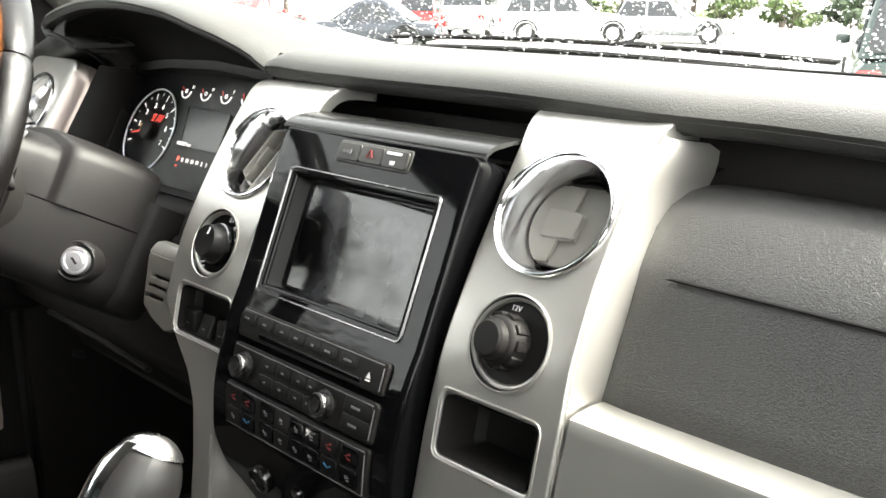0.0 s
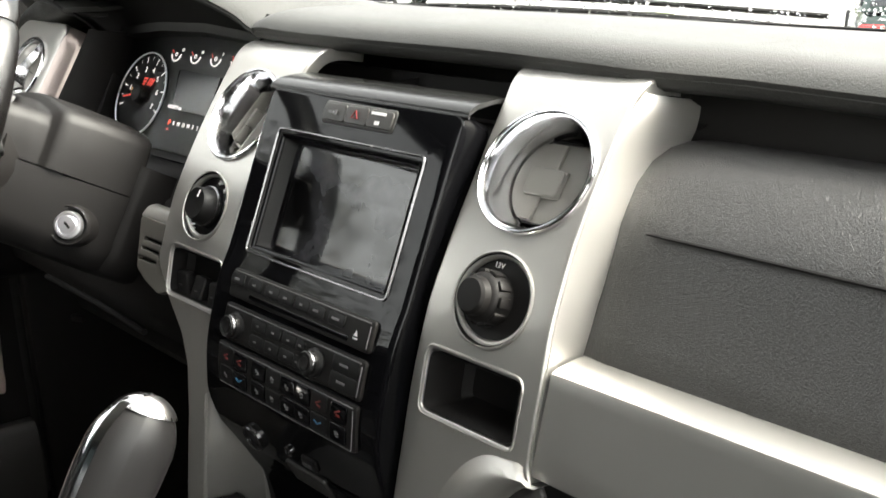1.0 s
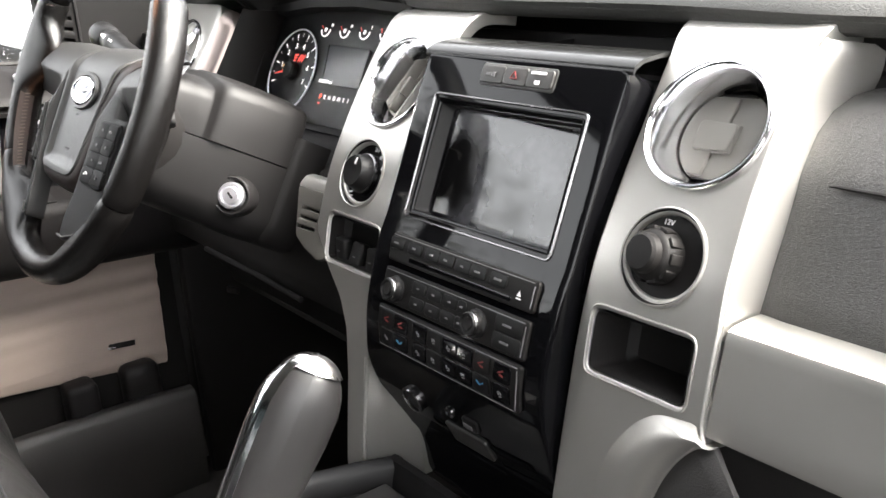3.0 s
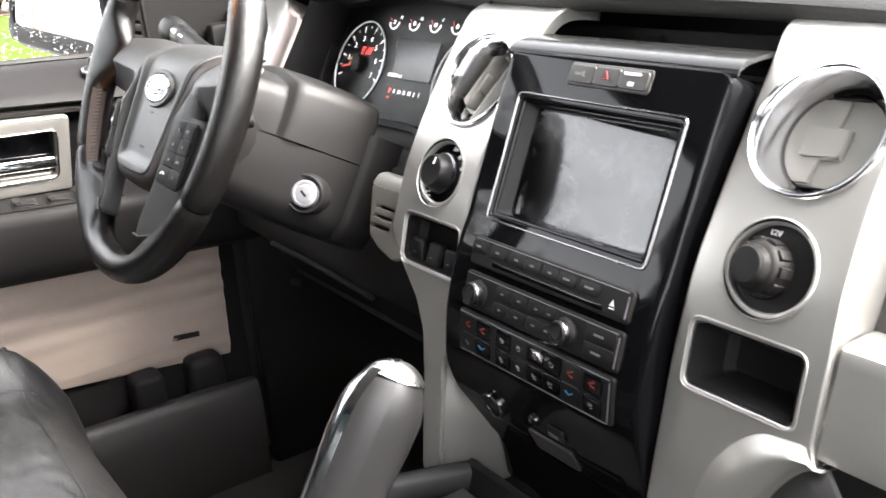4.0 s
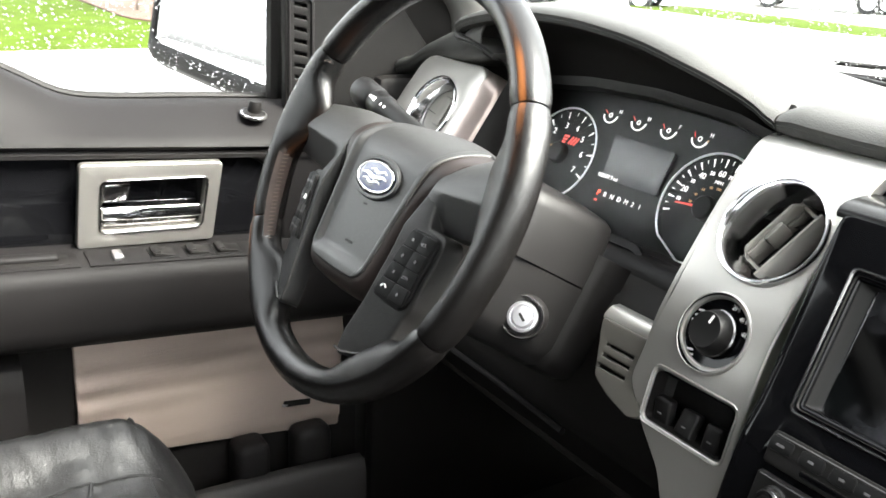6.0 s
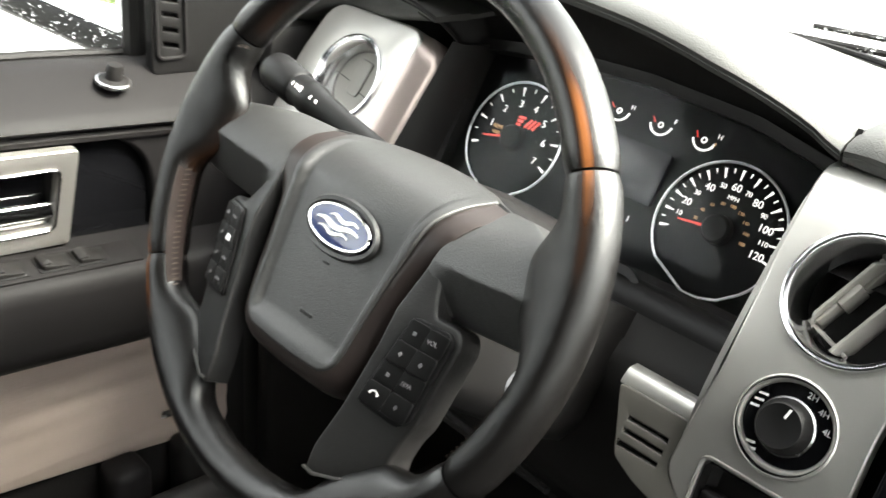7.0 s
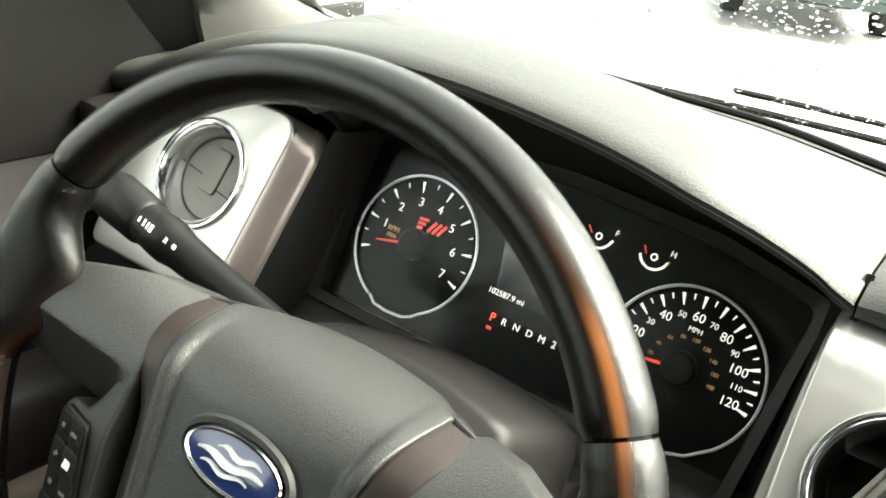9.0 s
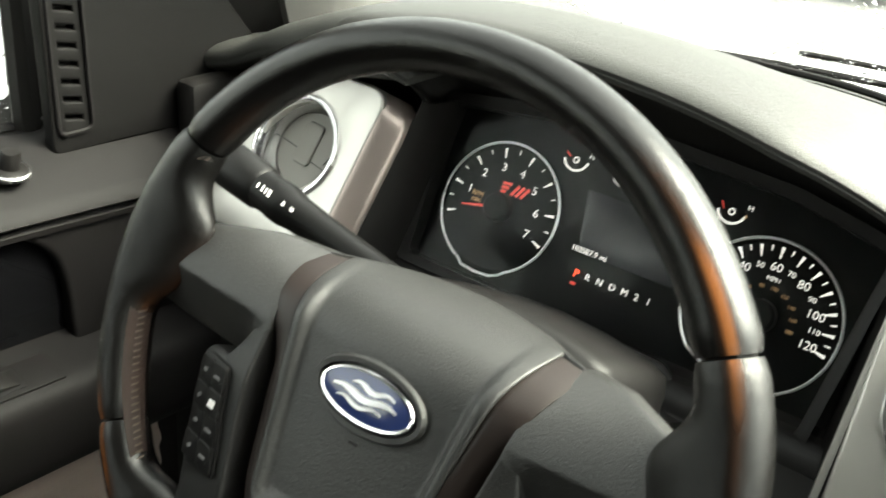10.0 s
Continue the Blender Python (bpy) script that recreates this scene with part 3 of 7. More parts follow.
# pockets behind the openings
for s in (1, -1):
    loop = rounded([(s * 0.169 - 0.0392, 1.2432), (s * 0.169 + 0.0392, 1.2432), (s * 0.169 + 0.0392, 1.2033), (s * 0.169 - 0.0392, 1.2033)], 0.006)
    bm = bmesh.new()
    deep = 0.045 if s > 0 else 0.022
    rws = [[frame_on(FACE, u, v, w).translation for u, v in loop] for w in (-0.0012, -0.01, -deep + 0.006)]
    rws.append([frame_on(FACE, s * 0.169 + (u - s * 0.169) * 0.86, 1.2233 + (v - 1.2233) * 0.82, -deep).translation for u, v in loop])
    grid(bm, rws, closed=True)
    bm.faces.new(bm.verts[-len(loop):])
    part("pocket", bm, LINING if s > 0 else BLACK, pillars[s], "open dark storage pocket" if s > 0 else "dark switch recess")
    rimm = rounded([(s * 0.169 - 0.043, 1.2472), (s * 0.169 + 0.043, 1.2472), (s * 0.169 + 0.043, 1.1993), (s * 0.169 - 0.043, 1.1993)], 0.009)
    part("pocket_rim", tube([frame_on(FACE, u, v, 0.0002).translation for u, v in rimm], 0.0009, 6, True), SILVER, pillars[s])
# switches in the driver-side recess
for x, wdt, tilt in ((-0.198, 0.017, 10), (-0.172, 0.017, -14), (-0.146, 0.016, 0)):
    sw = part("rocker_switch", rbox((wdt, 0.022, 0.010), frame_on(FACE, x, 1.2125, -0.012) @ pose(0, 0, 0, tilt, 0, 0), 0.0025, 3), PLASTIC, pillars[-1])
    part("switch_mark", rbox((0.004, 0.0012, 0.0006), frame_on(FACE, x, 1.2105, -0.0060) @ pose(0, 0, 0, tilt, 0, 0), 0), ICON, sw)


def vent(parent, prof_frame, angle, tab, label, shut=False):
    """A round air vent: chrome collar, dark barrel and three upright vanes that turn."""
    m = prof_frame @ Matrix.Scale(0.99, 4)
    ring = part("air_vent", lathe([(0.0405, -0.012), (0.0462, -0.003), (0.0464, 0.0012), (0.0452, 0.0030), (0.0440, 0.0032), (0.0432, 0.0020), (0.0428, 0.0002), (0.0423, 0.0012), (0.0415, 0.0014), (0.0405, -0.0006), (0.0388, -0.0070), (0.0370, -0.0135), (0.0353, -0.0195), (0.0342, -0.0250)], 64, m), VENT_CHROME, parent, label, sharp=40)
    part("barrel", lathe([(0.0343, -0.0245), (0.0350, -0.034), (0.0345, -0.05), (0.0, -0.052)], 40, m), BLACK, ring)
    R = 0.0330
    if shut:
        disc = part("vane", lathe([(0.0346, -0.028), (0.0346, -0.0195), (0.0336, -0.0185), (0.020, -0.0174), (0.0, -0.0170)], 48, m), VANE, ring)
        t_ = m @ pose(-0.001, 0.003, -0.0163, 0, 0, -6)
        tab_ol = rounded([(-0.0085, 0.0205), (0.0085, 0.0205), (0.0085, -0.0150), (-0.0085, -0.0150)], 0.0035)
        part("tab", panel(tab_ol, lambda u, v, w: t_ @ Vector((u, v, w + 0.0015)), (), (), 0.004, 0.0010), VANE, disc)
        part("tab_gap", tube([t_ @ Vector((u * 1.07, v * 1.05, -0.0007)) for u, v in tab_ol], 0.0006, 5, True), PLASTIC, disc)
        for u, v, ln, tn in ((-0.0195, -0.004, 0.020, -4), (0.0190, -0.011, 0.018, -4), (0.0275, 0.002, 0.020, 70)):
            part("vane_gap", rbox((ln, 0.0009, 0.0012), t_ @ pose(u, v, -0.0014, 0, 0, tn), 0), PLASTIC, disc, flat=True)
        return ring
    if angle < 0:
        turn = m @ pose(0, 0, -0.0232, 0, angle, 0)
        side = lambda v: math.sqrt(R * R - v * v)
        vs = steps(-0.0300, 0.0300, 21)
        disc = part("vane", panel([(side(v), v) for v in vs] + [(-side(v), v) for v in vs[::-1]], lambda u, v, w: turn @ Vector((u, v, w)), (), (), 0.004, 0.0006), VANE, ring)
        # raised half with the square finger tab in its middle
        left = [(-side(v) + 0.0012, v) for v in steps(0.0270, -0.0270, 17)]
        raised = left + [(-0.0075, -0.0270), (-0.0060, -0.0105), (0.0085, -0.0095), (0.0095, 0.0085), (-0.0005, 0.0100), (0.0010, 0.0270)]
        step_ = part("tab", panel(raised, lambda u, v, w: turn @ Vector((u, v, w + 0.0030)), (), (), 0.003, 0.0012), VANE, disc)
        tab_ol = rounded([(-0.0190, 0.0090), (0.0088, 0.0078), (0.0078, -0.0088), (-0.0195, -0.0098)], 0.0025)
        part("finger_pad", panel(tab_ol, lambda u, v, w: turn @ Vector((u, v, w + 0.0052)), (), (), 0.003, 0.0012), VANE, step_)
        for v in (0.0303, -0.0303):
            part("vane_bar", rbox((0.028, 0.0012, 0.004), turn @ pose(0, v, 0.0), 0.0005), PLASTIC, disc)
        return ring
    for k, (a, b) in enumerate(((-0.0230, -0.0020), (0.0020, 0.0230))):
        mid = (a + b) / 2
        ys = steps(-1, 1, 13)
        left = [(a, t * math.sqrt(max(R * R - a * a, 0))) for t in ys]
        right = [(b, t * math.sqrt(max(R * R - b * b, 0))) for t in ys]
        arc_top = [(a + (b - a) * t, math.sqrt(R * R - (a + (b - a) * t) ** 2)) for t in steps(0.1, 0.9, 7)]
        arc_bot = [(x, -y) for x, y in arc_top][::-1]
        loop = [left[0], left[-1]] + arc_top + [right[-1], right[0]] + arc_bot
        turn = m @ pose(0, 0, 0, 0, 0, -22) @ pose(mid, 0, -0.0225, 0, angle, 0)
        vane = part("vane", panel([(x - mid, y) for x, y in loop], lambda u, v, w: turn @ Vector((u, v, w + 0.0016 - 6.0 * u * u)), (), [("u", steps(a - mid, b - mid, 5))], 0.0022, 0.0006), VANE, ring)
        if k == 0 and tab:
            part("tab", rbox((0.0165, 0.018, 0.005), turn @ pose(0, 0.0, 0.0035), 0.0016, 2), VANE, vane)
            for y in (0.021, -0.021):
                part("rib", rbox((0.009, 0.017, 0.003), turn @ pose(0.004 if y > 0 else -0.003, y * 0.85, 0.0028), 0.0012), VANE, vane)
    for v in (0.0290, -0.0290):
        part("vane_bar", rbox((0.034, 0.003, 0.006), m @ pose(0, 0, 0, 0, 0, -22) @ pose(0, v, -0.0225), 0.001), VANE, ring)
    return ring


vent(pillars[1], frame_on(FACE, 0.169, VENT_Z), -4, True, "round chrome-collared air vent with closed grey vanes")
vent(pillars[-1], frame_on(FACE, -0.169, VENT_Z), 80, True, "round chrome-collared air vent with open grey vanes")

# round switch plates under the vents
for s in (1, -1):
    m = frame_on(FACE, s * 0.172, DIAL_Z)
    plate = part("dial_plate", lathe([(0.0325, -0.010), (0.0325, -0.0015), (0.0312, 0.0006), (0.0300, -0.0012), (0.0292, -0.005), (0.0, -0.0055)], 48, m), PIANO if s < 0 else BLACK, pillars[s], "round black plate")
    part("plate_rim", lathe([(0.0328, -0.004), (0.0326, 0.0006), (0.0316, 0.0012), (0.0310, 0.0004)], 48, m), SILVER, plate)
    if s > 0:
        k = m @ pose(-0.0035, 0.000, 0, 4, -6, 0)
        knob = part("socket_cap", lathe([(0.0180, -0.005), (0.0176, 0.002), (0.0165, 0.007), (0.0150, 0.0095), (0.0132, 0.0105), (0.0126, 0.0155), (0.0108, 0.0175), (0.0, 0.0180)], 36, k), BLACK, plate, "dark ribbed power socket cap")
        for a in range(10):
            t = 2 * math.pi * a / 10
            part("rib", rbox((0.0030, 0.0070, 0.010), k @ pose(0.0172 * math.cos(t), 0.0172 * math.sin(t), 0.002, 0, 0, math.degrees(t)), 0.001), BLACK, knob)
        text("socket_text", "12V", 0.0052, m @ pose(-0.006, 0.0225, -0.0048), WHITE_INK, plate)
    else:
        knob = part("drive_knob", lathe([(0.0180, -0.005), (0.0176, 0.001), (0.0162, 0.004), (0.0150, 0.0095), (0.0138, 0.0112), (0.0125, 0.0108), (0.0, 0.0105)], 36, m), BUTTON, plate, "dark four-wheel-drive selector knob")
        part("knob_collar", lathe([(0.0190, -0.004), (0.0190, -0.001), (0.0178, 0.0), (0.0172, -0.001)], 36, m), DARK_CHROME, knob)
        part("pointer", rbox((0.0016, 0.0065, 0.0008), m @ pose(0.002, 0.009, 0.0110, 0, 0, -14), 0), WHITE_INK, knob)
        for word, x, y in (("2H", 0.0065, 0.0238), ("4H", 0.0165, 0.0175), ("4L", 0.0228, 0.0080)):
            text("selector_text", word, 0.0058, m @ pose(x, y, -0.0048), WHITE_INK, plate)
        for x, y in ((-0.0215, 0.0120), (-0.0225, 0.0075), (-0.0235, 0.0030), (-0.0160, -0.0190), (-0.014, -0.0225)):
            part("label_bar", rbox((0.006, 0.0016, 0.0004), m @ pose(x, y, -0.0048, 0, 0, 8), 0), WHITE_INK, plate)

# gloss black surround of the screen and the controls
SUR = rounded([(-0.107, 1.392), (0.108, 1.392), (0.107, 1.30), (0.107, 1.16), (0.105, 1.10), (0.100, 1.022), (-0.078, 1.022), (-0.086, 1.070), (-0.112, 1.096), (-0.118, 1.135), (-0.1075, 1.165), (-0.106, 1.30)], [0.006, 0.006, 0.01, 0.02, 0.02, 0.01, 0.01, 0.012, 0.012, 0.012, 0.012, 0.01])
scr_hole = rounded([(-0.0805, 1.3605), (0.0855, 1.3605), (0.0855, 1.2705), (-0.0805, 1.2705)], 0.004)
surround = part("screen_surround", panel(SUR, laid(PROUD), [scr_hole], [("v", steps(1.03, 1.39, 30)), ("u", [-0.103, -0.095, -0.085, -0.04, 0.0, 0.04, 0.0885, 0.096, 0.104])], 0.03, 0.0035), PIANO, dashboard, "gloss black centre panel around the screen", sharp=40)
even(surround)
rows = [[(x, y, z) for y, z in ((-0.0055, 1.3925), (-0.003, 1.3965), (0.004, 1.3995), (0.02, 1.4010), (0.036, 1.4010), (0.040, 1.398), (0.041, 1.385))] for x in steps(-0.1145, 0.1145, 8)]
part("top_ledge", thick(rows, 0.003, (0, 0.3, -1)), LEDGE, surround, sharp=50)
# screen: chrome frame, bevelled well, dark glass
fr = rounded([(-0.0835, 1.3635), (0.0885, 1.3635), (0.0885, 1.2675), (-0.0835, 1.2675)], 0.005)
screen = part("touch_screen", panel(rounded([(-0.0705, 1.356), (0.080, 1.356), (0.080, 1.274), (-0.0705, 1.274)], 0.003), lambda u, v, w: frame_on(PROUD, u, v, w - 0.0125).translation, (), [("v", steps(1.28, 1.35, 8))], 0.004, 0.0005), SCREEN, surround, "dark touch screen, switched off, with smudges and painted pale reflections")
part("screen_frame", tube([frame_on(PROUD, u, v, 0.0004).translation for u, v in fr], 0.0011, 6, True), DARK_CHROME, screen, "thin dark chrome frame")
bm = bmesh.new()
inner = rounded([(-0.0705, 1.356), (0.080, 1.356), (0.080, 1.274), (-0.0705, 1.274)], 0.005)
grid(bm, [[frame_on(PROUD, u, v, 0.001).translation for u, v in scr_hole], [frame_on(PROUD, u, v, -0.0125).translation for u, v in inner]], closed=True)
part("screen_well", bm, PLASTIC_WARM, screen)


def plate_on(name, x0, x1, z0, z1, w=0.0025, mat=BLACK, parent=surround, r=0.0012, label="", depth=0.006, corner=0.002):
    ol = rounded([(x0, z1), (x1, z1), (x1, z0), (x0, z0)], corner, 3)
    return part(name, panel(ol, lambda u, v, d: frame_on(PROUD, u, v, d + w).translation, (), [("v", steps(z0 + 0.003, z1 - 0.003, 3))] if z1 - z0 > 0.012 else (), depth, r), mat, parent, label)


def mark(name, x, z, sx, sz, w, mat, parent, rz=0):
    return part(name, rbox((sx, sz, 0.0005), frame_on(PROUD, x, z, w) @ pose(0, 0, 0, 0, 0, rz), 0), mat, parent, flat=True)


hazard = plate_on("hazard_panel", -0.0335, 0.0470, 1.3745, 1.3885, 0.001, BUTTON_GREY, label="row of three grey push buttons")
for x0, x1 in ((-0.032, -0.007), (-0.0055, 0.0185), (0.020, 0.0455)):
    plate_on("button", x0, x1, 1.3760, 1.3870, 0.0028, BUTTON_GREY, hazard, 0.0008)
bm = bmesh.new()
m = frame_on(PROUD, 0.0065, 1.3812, 0.0042)
tri = [m @ Vector((0.0038 * math.sin(a), 0.0038 * math.cos(a), 0)) for a in (0, 2.0944, 4.1888)]
for k in range(3):
    tube([tri[k], tri[k - 1]], 0.0006, 6, bm=bm)
part("warning_triangle", bm, RED_INK, hazard, "red warning triangle")
mark("label_bar", -0.022, 1.3812, 0.006, 0.0022, 0.0040, ICON, hazard)
mark("label_bar", -0.0165, 1.3812, 0.003, 0.004, 0.0040, ICON, hazard)
mark("label_bar", 0.032, 1.3850, 0.016, 0.0022, 0.0040, WHITE_INK, hazard)
mark("label_bar", 0.0325, 1.3785, 0.005, 0.003, 0.0040, WHITE_INK, hazard)

# disc player strip
disc = plate_on("disc_player", -0.0835, 0.0890, 1.2340, 1.2530, 0.0030, BLACK, label="black disc player strip with a slot")
mark("top_edge", 0.0027, 1.2523, 0.168, 0.0008, 0.0042, ICON, disc)
mark("end_edge", 0.0882, 1.2435, 0.0008, 0.016, 0.0042, ICON, disc)
plate_on("disc_slot", -0.056, 0.066, 1.2362, 1.2392, 0.0034, PIANO, disc, 0.0006)
mark("slot_lip", 0.005, 1.2398, 0.118, 0.0008, 0.0046, PLASTIC_WARM, disc)
for x, wd in ((-0.075, .006), (-0.051, .004), (-0.028, .004), (-0.010, .004), (0.010, .003), (0.028, .006), (0.051, .008)):
    b = plate_on("button", x - 0.0085, x + 0.0085, 1.2430, 1.2505, 0.0042, BUTTON, disc, 0.0006)
    mark("label_bar", x, 1.2468, wd, 0.0016, 0.0050, ICON, b)
bm = bmesh.new()
m = frame_on(PROUD, 0.0745, 1.2425, 0.0038)
bm.faces.new([bm.verts.new(m @ Vector(p)) for p in ((-0.0024, -0.0014, 0), (0.0024, -0.0014, 0), (0, 0.0032, 0))])
rbox((0.0048, 0.0009, 0.0003), m @ pose(0, -0.0030, 0), 0, bm=bm)
part("eject_mark", bm, WHITE_INK, disc, flat=True)

# audio controls
audio = plate_on("audio_panel", -0.0835, 0.0890, 1.2010, 1.2265, 0.0030, BLACK, label="black audio control strip with two knobs")
mark("top_edge", 0.0027, 1.2258, 0.168, 0.0007, 0.0042, ICON, audio)
mark("end_edge", 0.0882, 1.2135, 0.0008, 0.022, 0.0042, ICON, audio)
for x in (-0.0655, 0.0370):
    m = frame_on(PROUD, x, 1.2125, 0.003)
    kn = part("audio_knob", lathe([(0.0112, 0.0), (0.0110, 0.0015), (0.0096, 0.0030), (0.0090, 0.0085), (0.0078, 0.0106), (0.0066, 0.0104), (0.0060, 0.0092), (0.0, 0.0094)], 36, m), BUTTON, audio)
    part("knob_ring", lathe([(0.0094, 0.0064), (0.0094, 0.0080), (0.0089, 0.0090), (0.0084, 0.0088)], 36, m), DARK_CHROME, kn, "satin metal ring")
    part("knob_centre", lathe([(0.0052, 0.0090), (0.0048, 0.0106), (0.0030, 0.0104), (0.0, 0.0100)], 24, m), PLASTIC_WARM, kn)
for x in (-0.036, -0.016, 0.004, 0.0185):
    for z in (1.2195, 1.2075):
        b = plate_on("button", x - 0.0085 if x < 0.01 else x - 0.005, x + 0.0085 if x < 0.01 else x + 0.004, z - 0.004, z + 0.004, 0.0040, BUTTON, audio, 0.0006)
        mark("label_bar", x, z, 0.003, 0.0014, 0.0048, ICON, b)
for z in (1.2195, 1.2075):
    b = plate_on("button", 0.057, 0.085, z - 0.0052, z + 0.0052, 0.0040, BUTTON, audio, 0.0006)
    mark("label_bar", 0.070, z, 0.009, 0.0016, 0.0048, ICON, b)

# climate controls
climate = plate_on("climate_panel", -0.0850, 0.0885, 1.1625, 1.1955, 0.0030, BLACK, label="black climate control strip with small icons")
mark("top_edge", 0.0017, 1.1948, 0.170, 0.0007, 0.0042, ICON, climate)
mark("end_edge", 0.0877, 1.179, 0.0008, 0.030, 0.0042, ICON, climate)
mark("bottom_edge", 0.0017, 1.1632, 0.168, 0.0005, 0.0042, ICON, climate)
for z in (1.1865, 1.1712):
    for k, x in enumerate((-0.072, -0.053, -0.028, -0.008, 0.011, 0.029, 0.049, 0.071)):
        b = plate_on("button", x - 0.0085, x + 0.0085, z - 0.0064, z + 0.0064, 0.0040, PIANO if k % 3 else BUTTON, climate, 0.0006)
        ink = RED_INK if z > 1.18 and k in (0, 1, 6, 7) else BLUE_INK if z < 1.18 and k in (1, 6) else ICON
        if ink is BLUE_INK:
            mark("icon_bar", x - 0.002, z + 0.001, 0.0045, 0.0012, 0.0048, ink, b, -30)
            mark("icon_bar", x + 0.002, z + 0.001, 0.0045, 0.0012, 0.0048, ink, b, 30)
        elif ink is RED_INK:
            mark("icon_bar", x, z + 0.0012, 0.006, 0.0013, 0.0048, ink, b, 25)
            mark("icon_bar", x + 0.001, z - 0.0014, 0.004, 0.0013, 0.0048, ink, b, -10)
        else:
            mark("icon_bar", x - 0.0012, z + 0.0006, 0.0014, 0.0026, 0.0048, ink, b, 12 * (k % 3))
            mark("icon_bar", x + 0.0010, z + 0.0008 * (k % 2), 0.0022, 0.0010, 0.0048, ink, b, -15 * (k % 4))
            mark("icon_bar", x + 0.0008, z - 0.0016, 0.0026, 0.0008, 0.0048, ink, b, 8)
# sockets at the foot
m = frame_on(PROUD, -0.0585, 1.1135, 0.0)
sock = part("power_socket", lathe([(0.0128, 0.0), (0.0126, 0.003), (0.0115, 0.0042), (0.0104, 0.0036), (0.0100, 0.0)], 36, m), DARK_CHROME, surround, "dark chrome-rimmed power socket")
part("socket_bore", lathe([(0.0102, 0.002), (0.0098, -0.002), (0.0090, 0.001), (0.0, 0.0012)], 30, m), BLACK, sock)
m = frame_on(PROUD, -0.0055, 1.1225, 0.0)
part("audio_jack", lathe([(0.0052, 0.0), (0.0050, 0.002), (0.0036, 0.0028), (0.0026, 0.0026), (0.0022, 0.0), (0.0, 0.0)], 24, m), DARK_CHROME, surround)
usb = plate_on("usb_port", 0.0125, 0.0290, 1.1170, 1.1265, 0.0022, PLASTIC, surround, 0.0008)
mark("port_slot", 0.0205, 1.1218, 0.0105, 0.0036, 0.0036, ICON, usb)
plate_on("blank_cover", -0.017, 0.032, 1.0885, 1.1080, 0.0020, BUTTON_GREY, surround, 0.001)

# driver-side trim between pillar and column
trim = part("switch_trim", panel(rounded([(-0.288, 1.254), (-0.2225, 1.254), (-0.2265, 1.228), (-0.210, 1.202), (-0.222, 1.198), (-0.250, 1.204), (-0.270, 1.212)], 0.003),
            lambda u, v, w: (u, -0.046 - 0.46 * (1.258 - v) - 0.9 * w, v + 0.42 * w), [rounded([(-0.2735, z + 0.0036), (-0.2385, z + 0.0036), (-0.2385, z - 0.0014), (-0.2735, z - 0.0014)], 0.001) for z in (1.2365, 1.2280, 1.2195)],
            [("v", steps(1.195, 1.25, 5))], 0.006, 0.0012), TRIM_GREY, dashboard, "dark grey trim piece with three slots")
part("slot_backing", rbox((0.044, 0.004, 0.034), pose(-0.256, -0.046, 1.228, -24), 0.001), BLACK, trim)
rows = [[(x, y, z) for y, z in ((-0.0460, 1.2545), (-0.0450, 1.2570), (-0.039, 1.2622), (-0.036, 1.2635), (-0.028, 1.2630))] for x in steps(-0.290, -0.2250, 5)]
part("trim_cap", thick(rows, 0.003, (0, 0.7, -0.7)), SILVER, trim, sharp=60)

# passenger side: padded glove box cover and silver band
PAD = [(0.132, 1.350), (0.118, 1.3665), (0.102, 1.3765), (0.085, 1.3800), (0.067, 1.3785), (0.049, 1.3715), (0.033, 1.3585), (0.0210, 1.3437), (0.0140, 1.3345), (0.0050, 1.3150), (-0.0050, 1.2930), (-0.0150, 1.2720), (-0.0235, 1.2535), (-0.020, 1.2450)]
rows = []
for x in [0.2225, 0.2240, 0.2265, 0.230, 0.236, 0.246, 0.259] + steps(0.275, 0.86, 22):
    edge = max(0.0, 1 - (x - 0.2235) / 0.028) ** 2
    rows.append([(x, y + 0.005 * edge, z - edge * (0.001 + 0.004 * min(1.0, max(0.0, (y - 0.02) / 0.06)))) for y, z in PAD])
pad = part("glove_pad", thick(rows, 0.006, (0, 1, -0.1)), PAD_VINYL, dashboard, "grained charcoal vinyl glove box cover", sharp=60)
part("pad_seam", tube([(x, 0.0118 - 0.002 * (x < 0.25), 1.3332 - 0.004 * (x - 0.25)) for x in [0.249, 0.252] + steps(0.26, 0.84, 20)], [0.0004, 0.001] + [0.0013] * 20, 6), PLASTIC_WARM, pad)
BAND = [(-0.018, 1.2530), (-0.024, 1.2562), (-0.030, 1.2570), (-0.048, 1.2564), (-0.0530, 1.2550), (-0.0546, 1.2528), (-0.0562, 1.2460), (-0.0610, 1.2300), (-0.0665, 1.2100), (-0.0710, 1.1950), (-0.0708, 1.1915), (-0.064, 1.188), (-0.03, 1.190)]
rows = [[(x, y, z) for y, z in BAND] for x in steps(0.2285, 0.86, 24)]
part("trim_band", thick(rows, 0.004, (0, 1, -0.1)), SILVER, dashboard, "silver painted dash band", sharp=30)
rows = [[(x, y, z) for y, z in ((-0.050, 1.191), (-0.046, 1.15), (-0.030, 1.08), (0.0, 0.98), (0.05, 0.90))] for x in steps(0.16, 0.86, 10)]
part("lower_glove_door", thick(rows, 0.006, (0, 1, 0)), VINYL_DARK, dashboard, "dark vinyl lower glove box door", sharp=50)

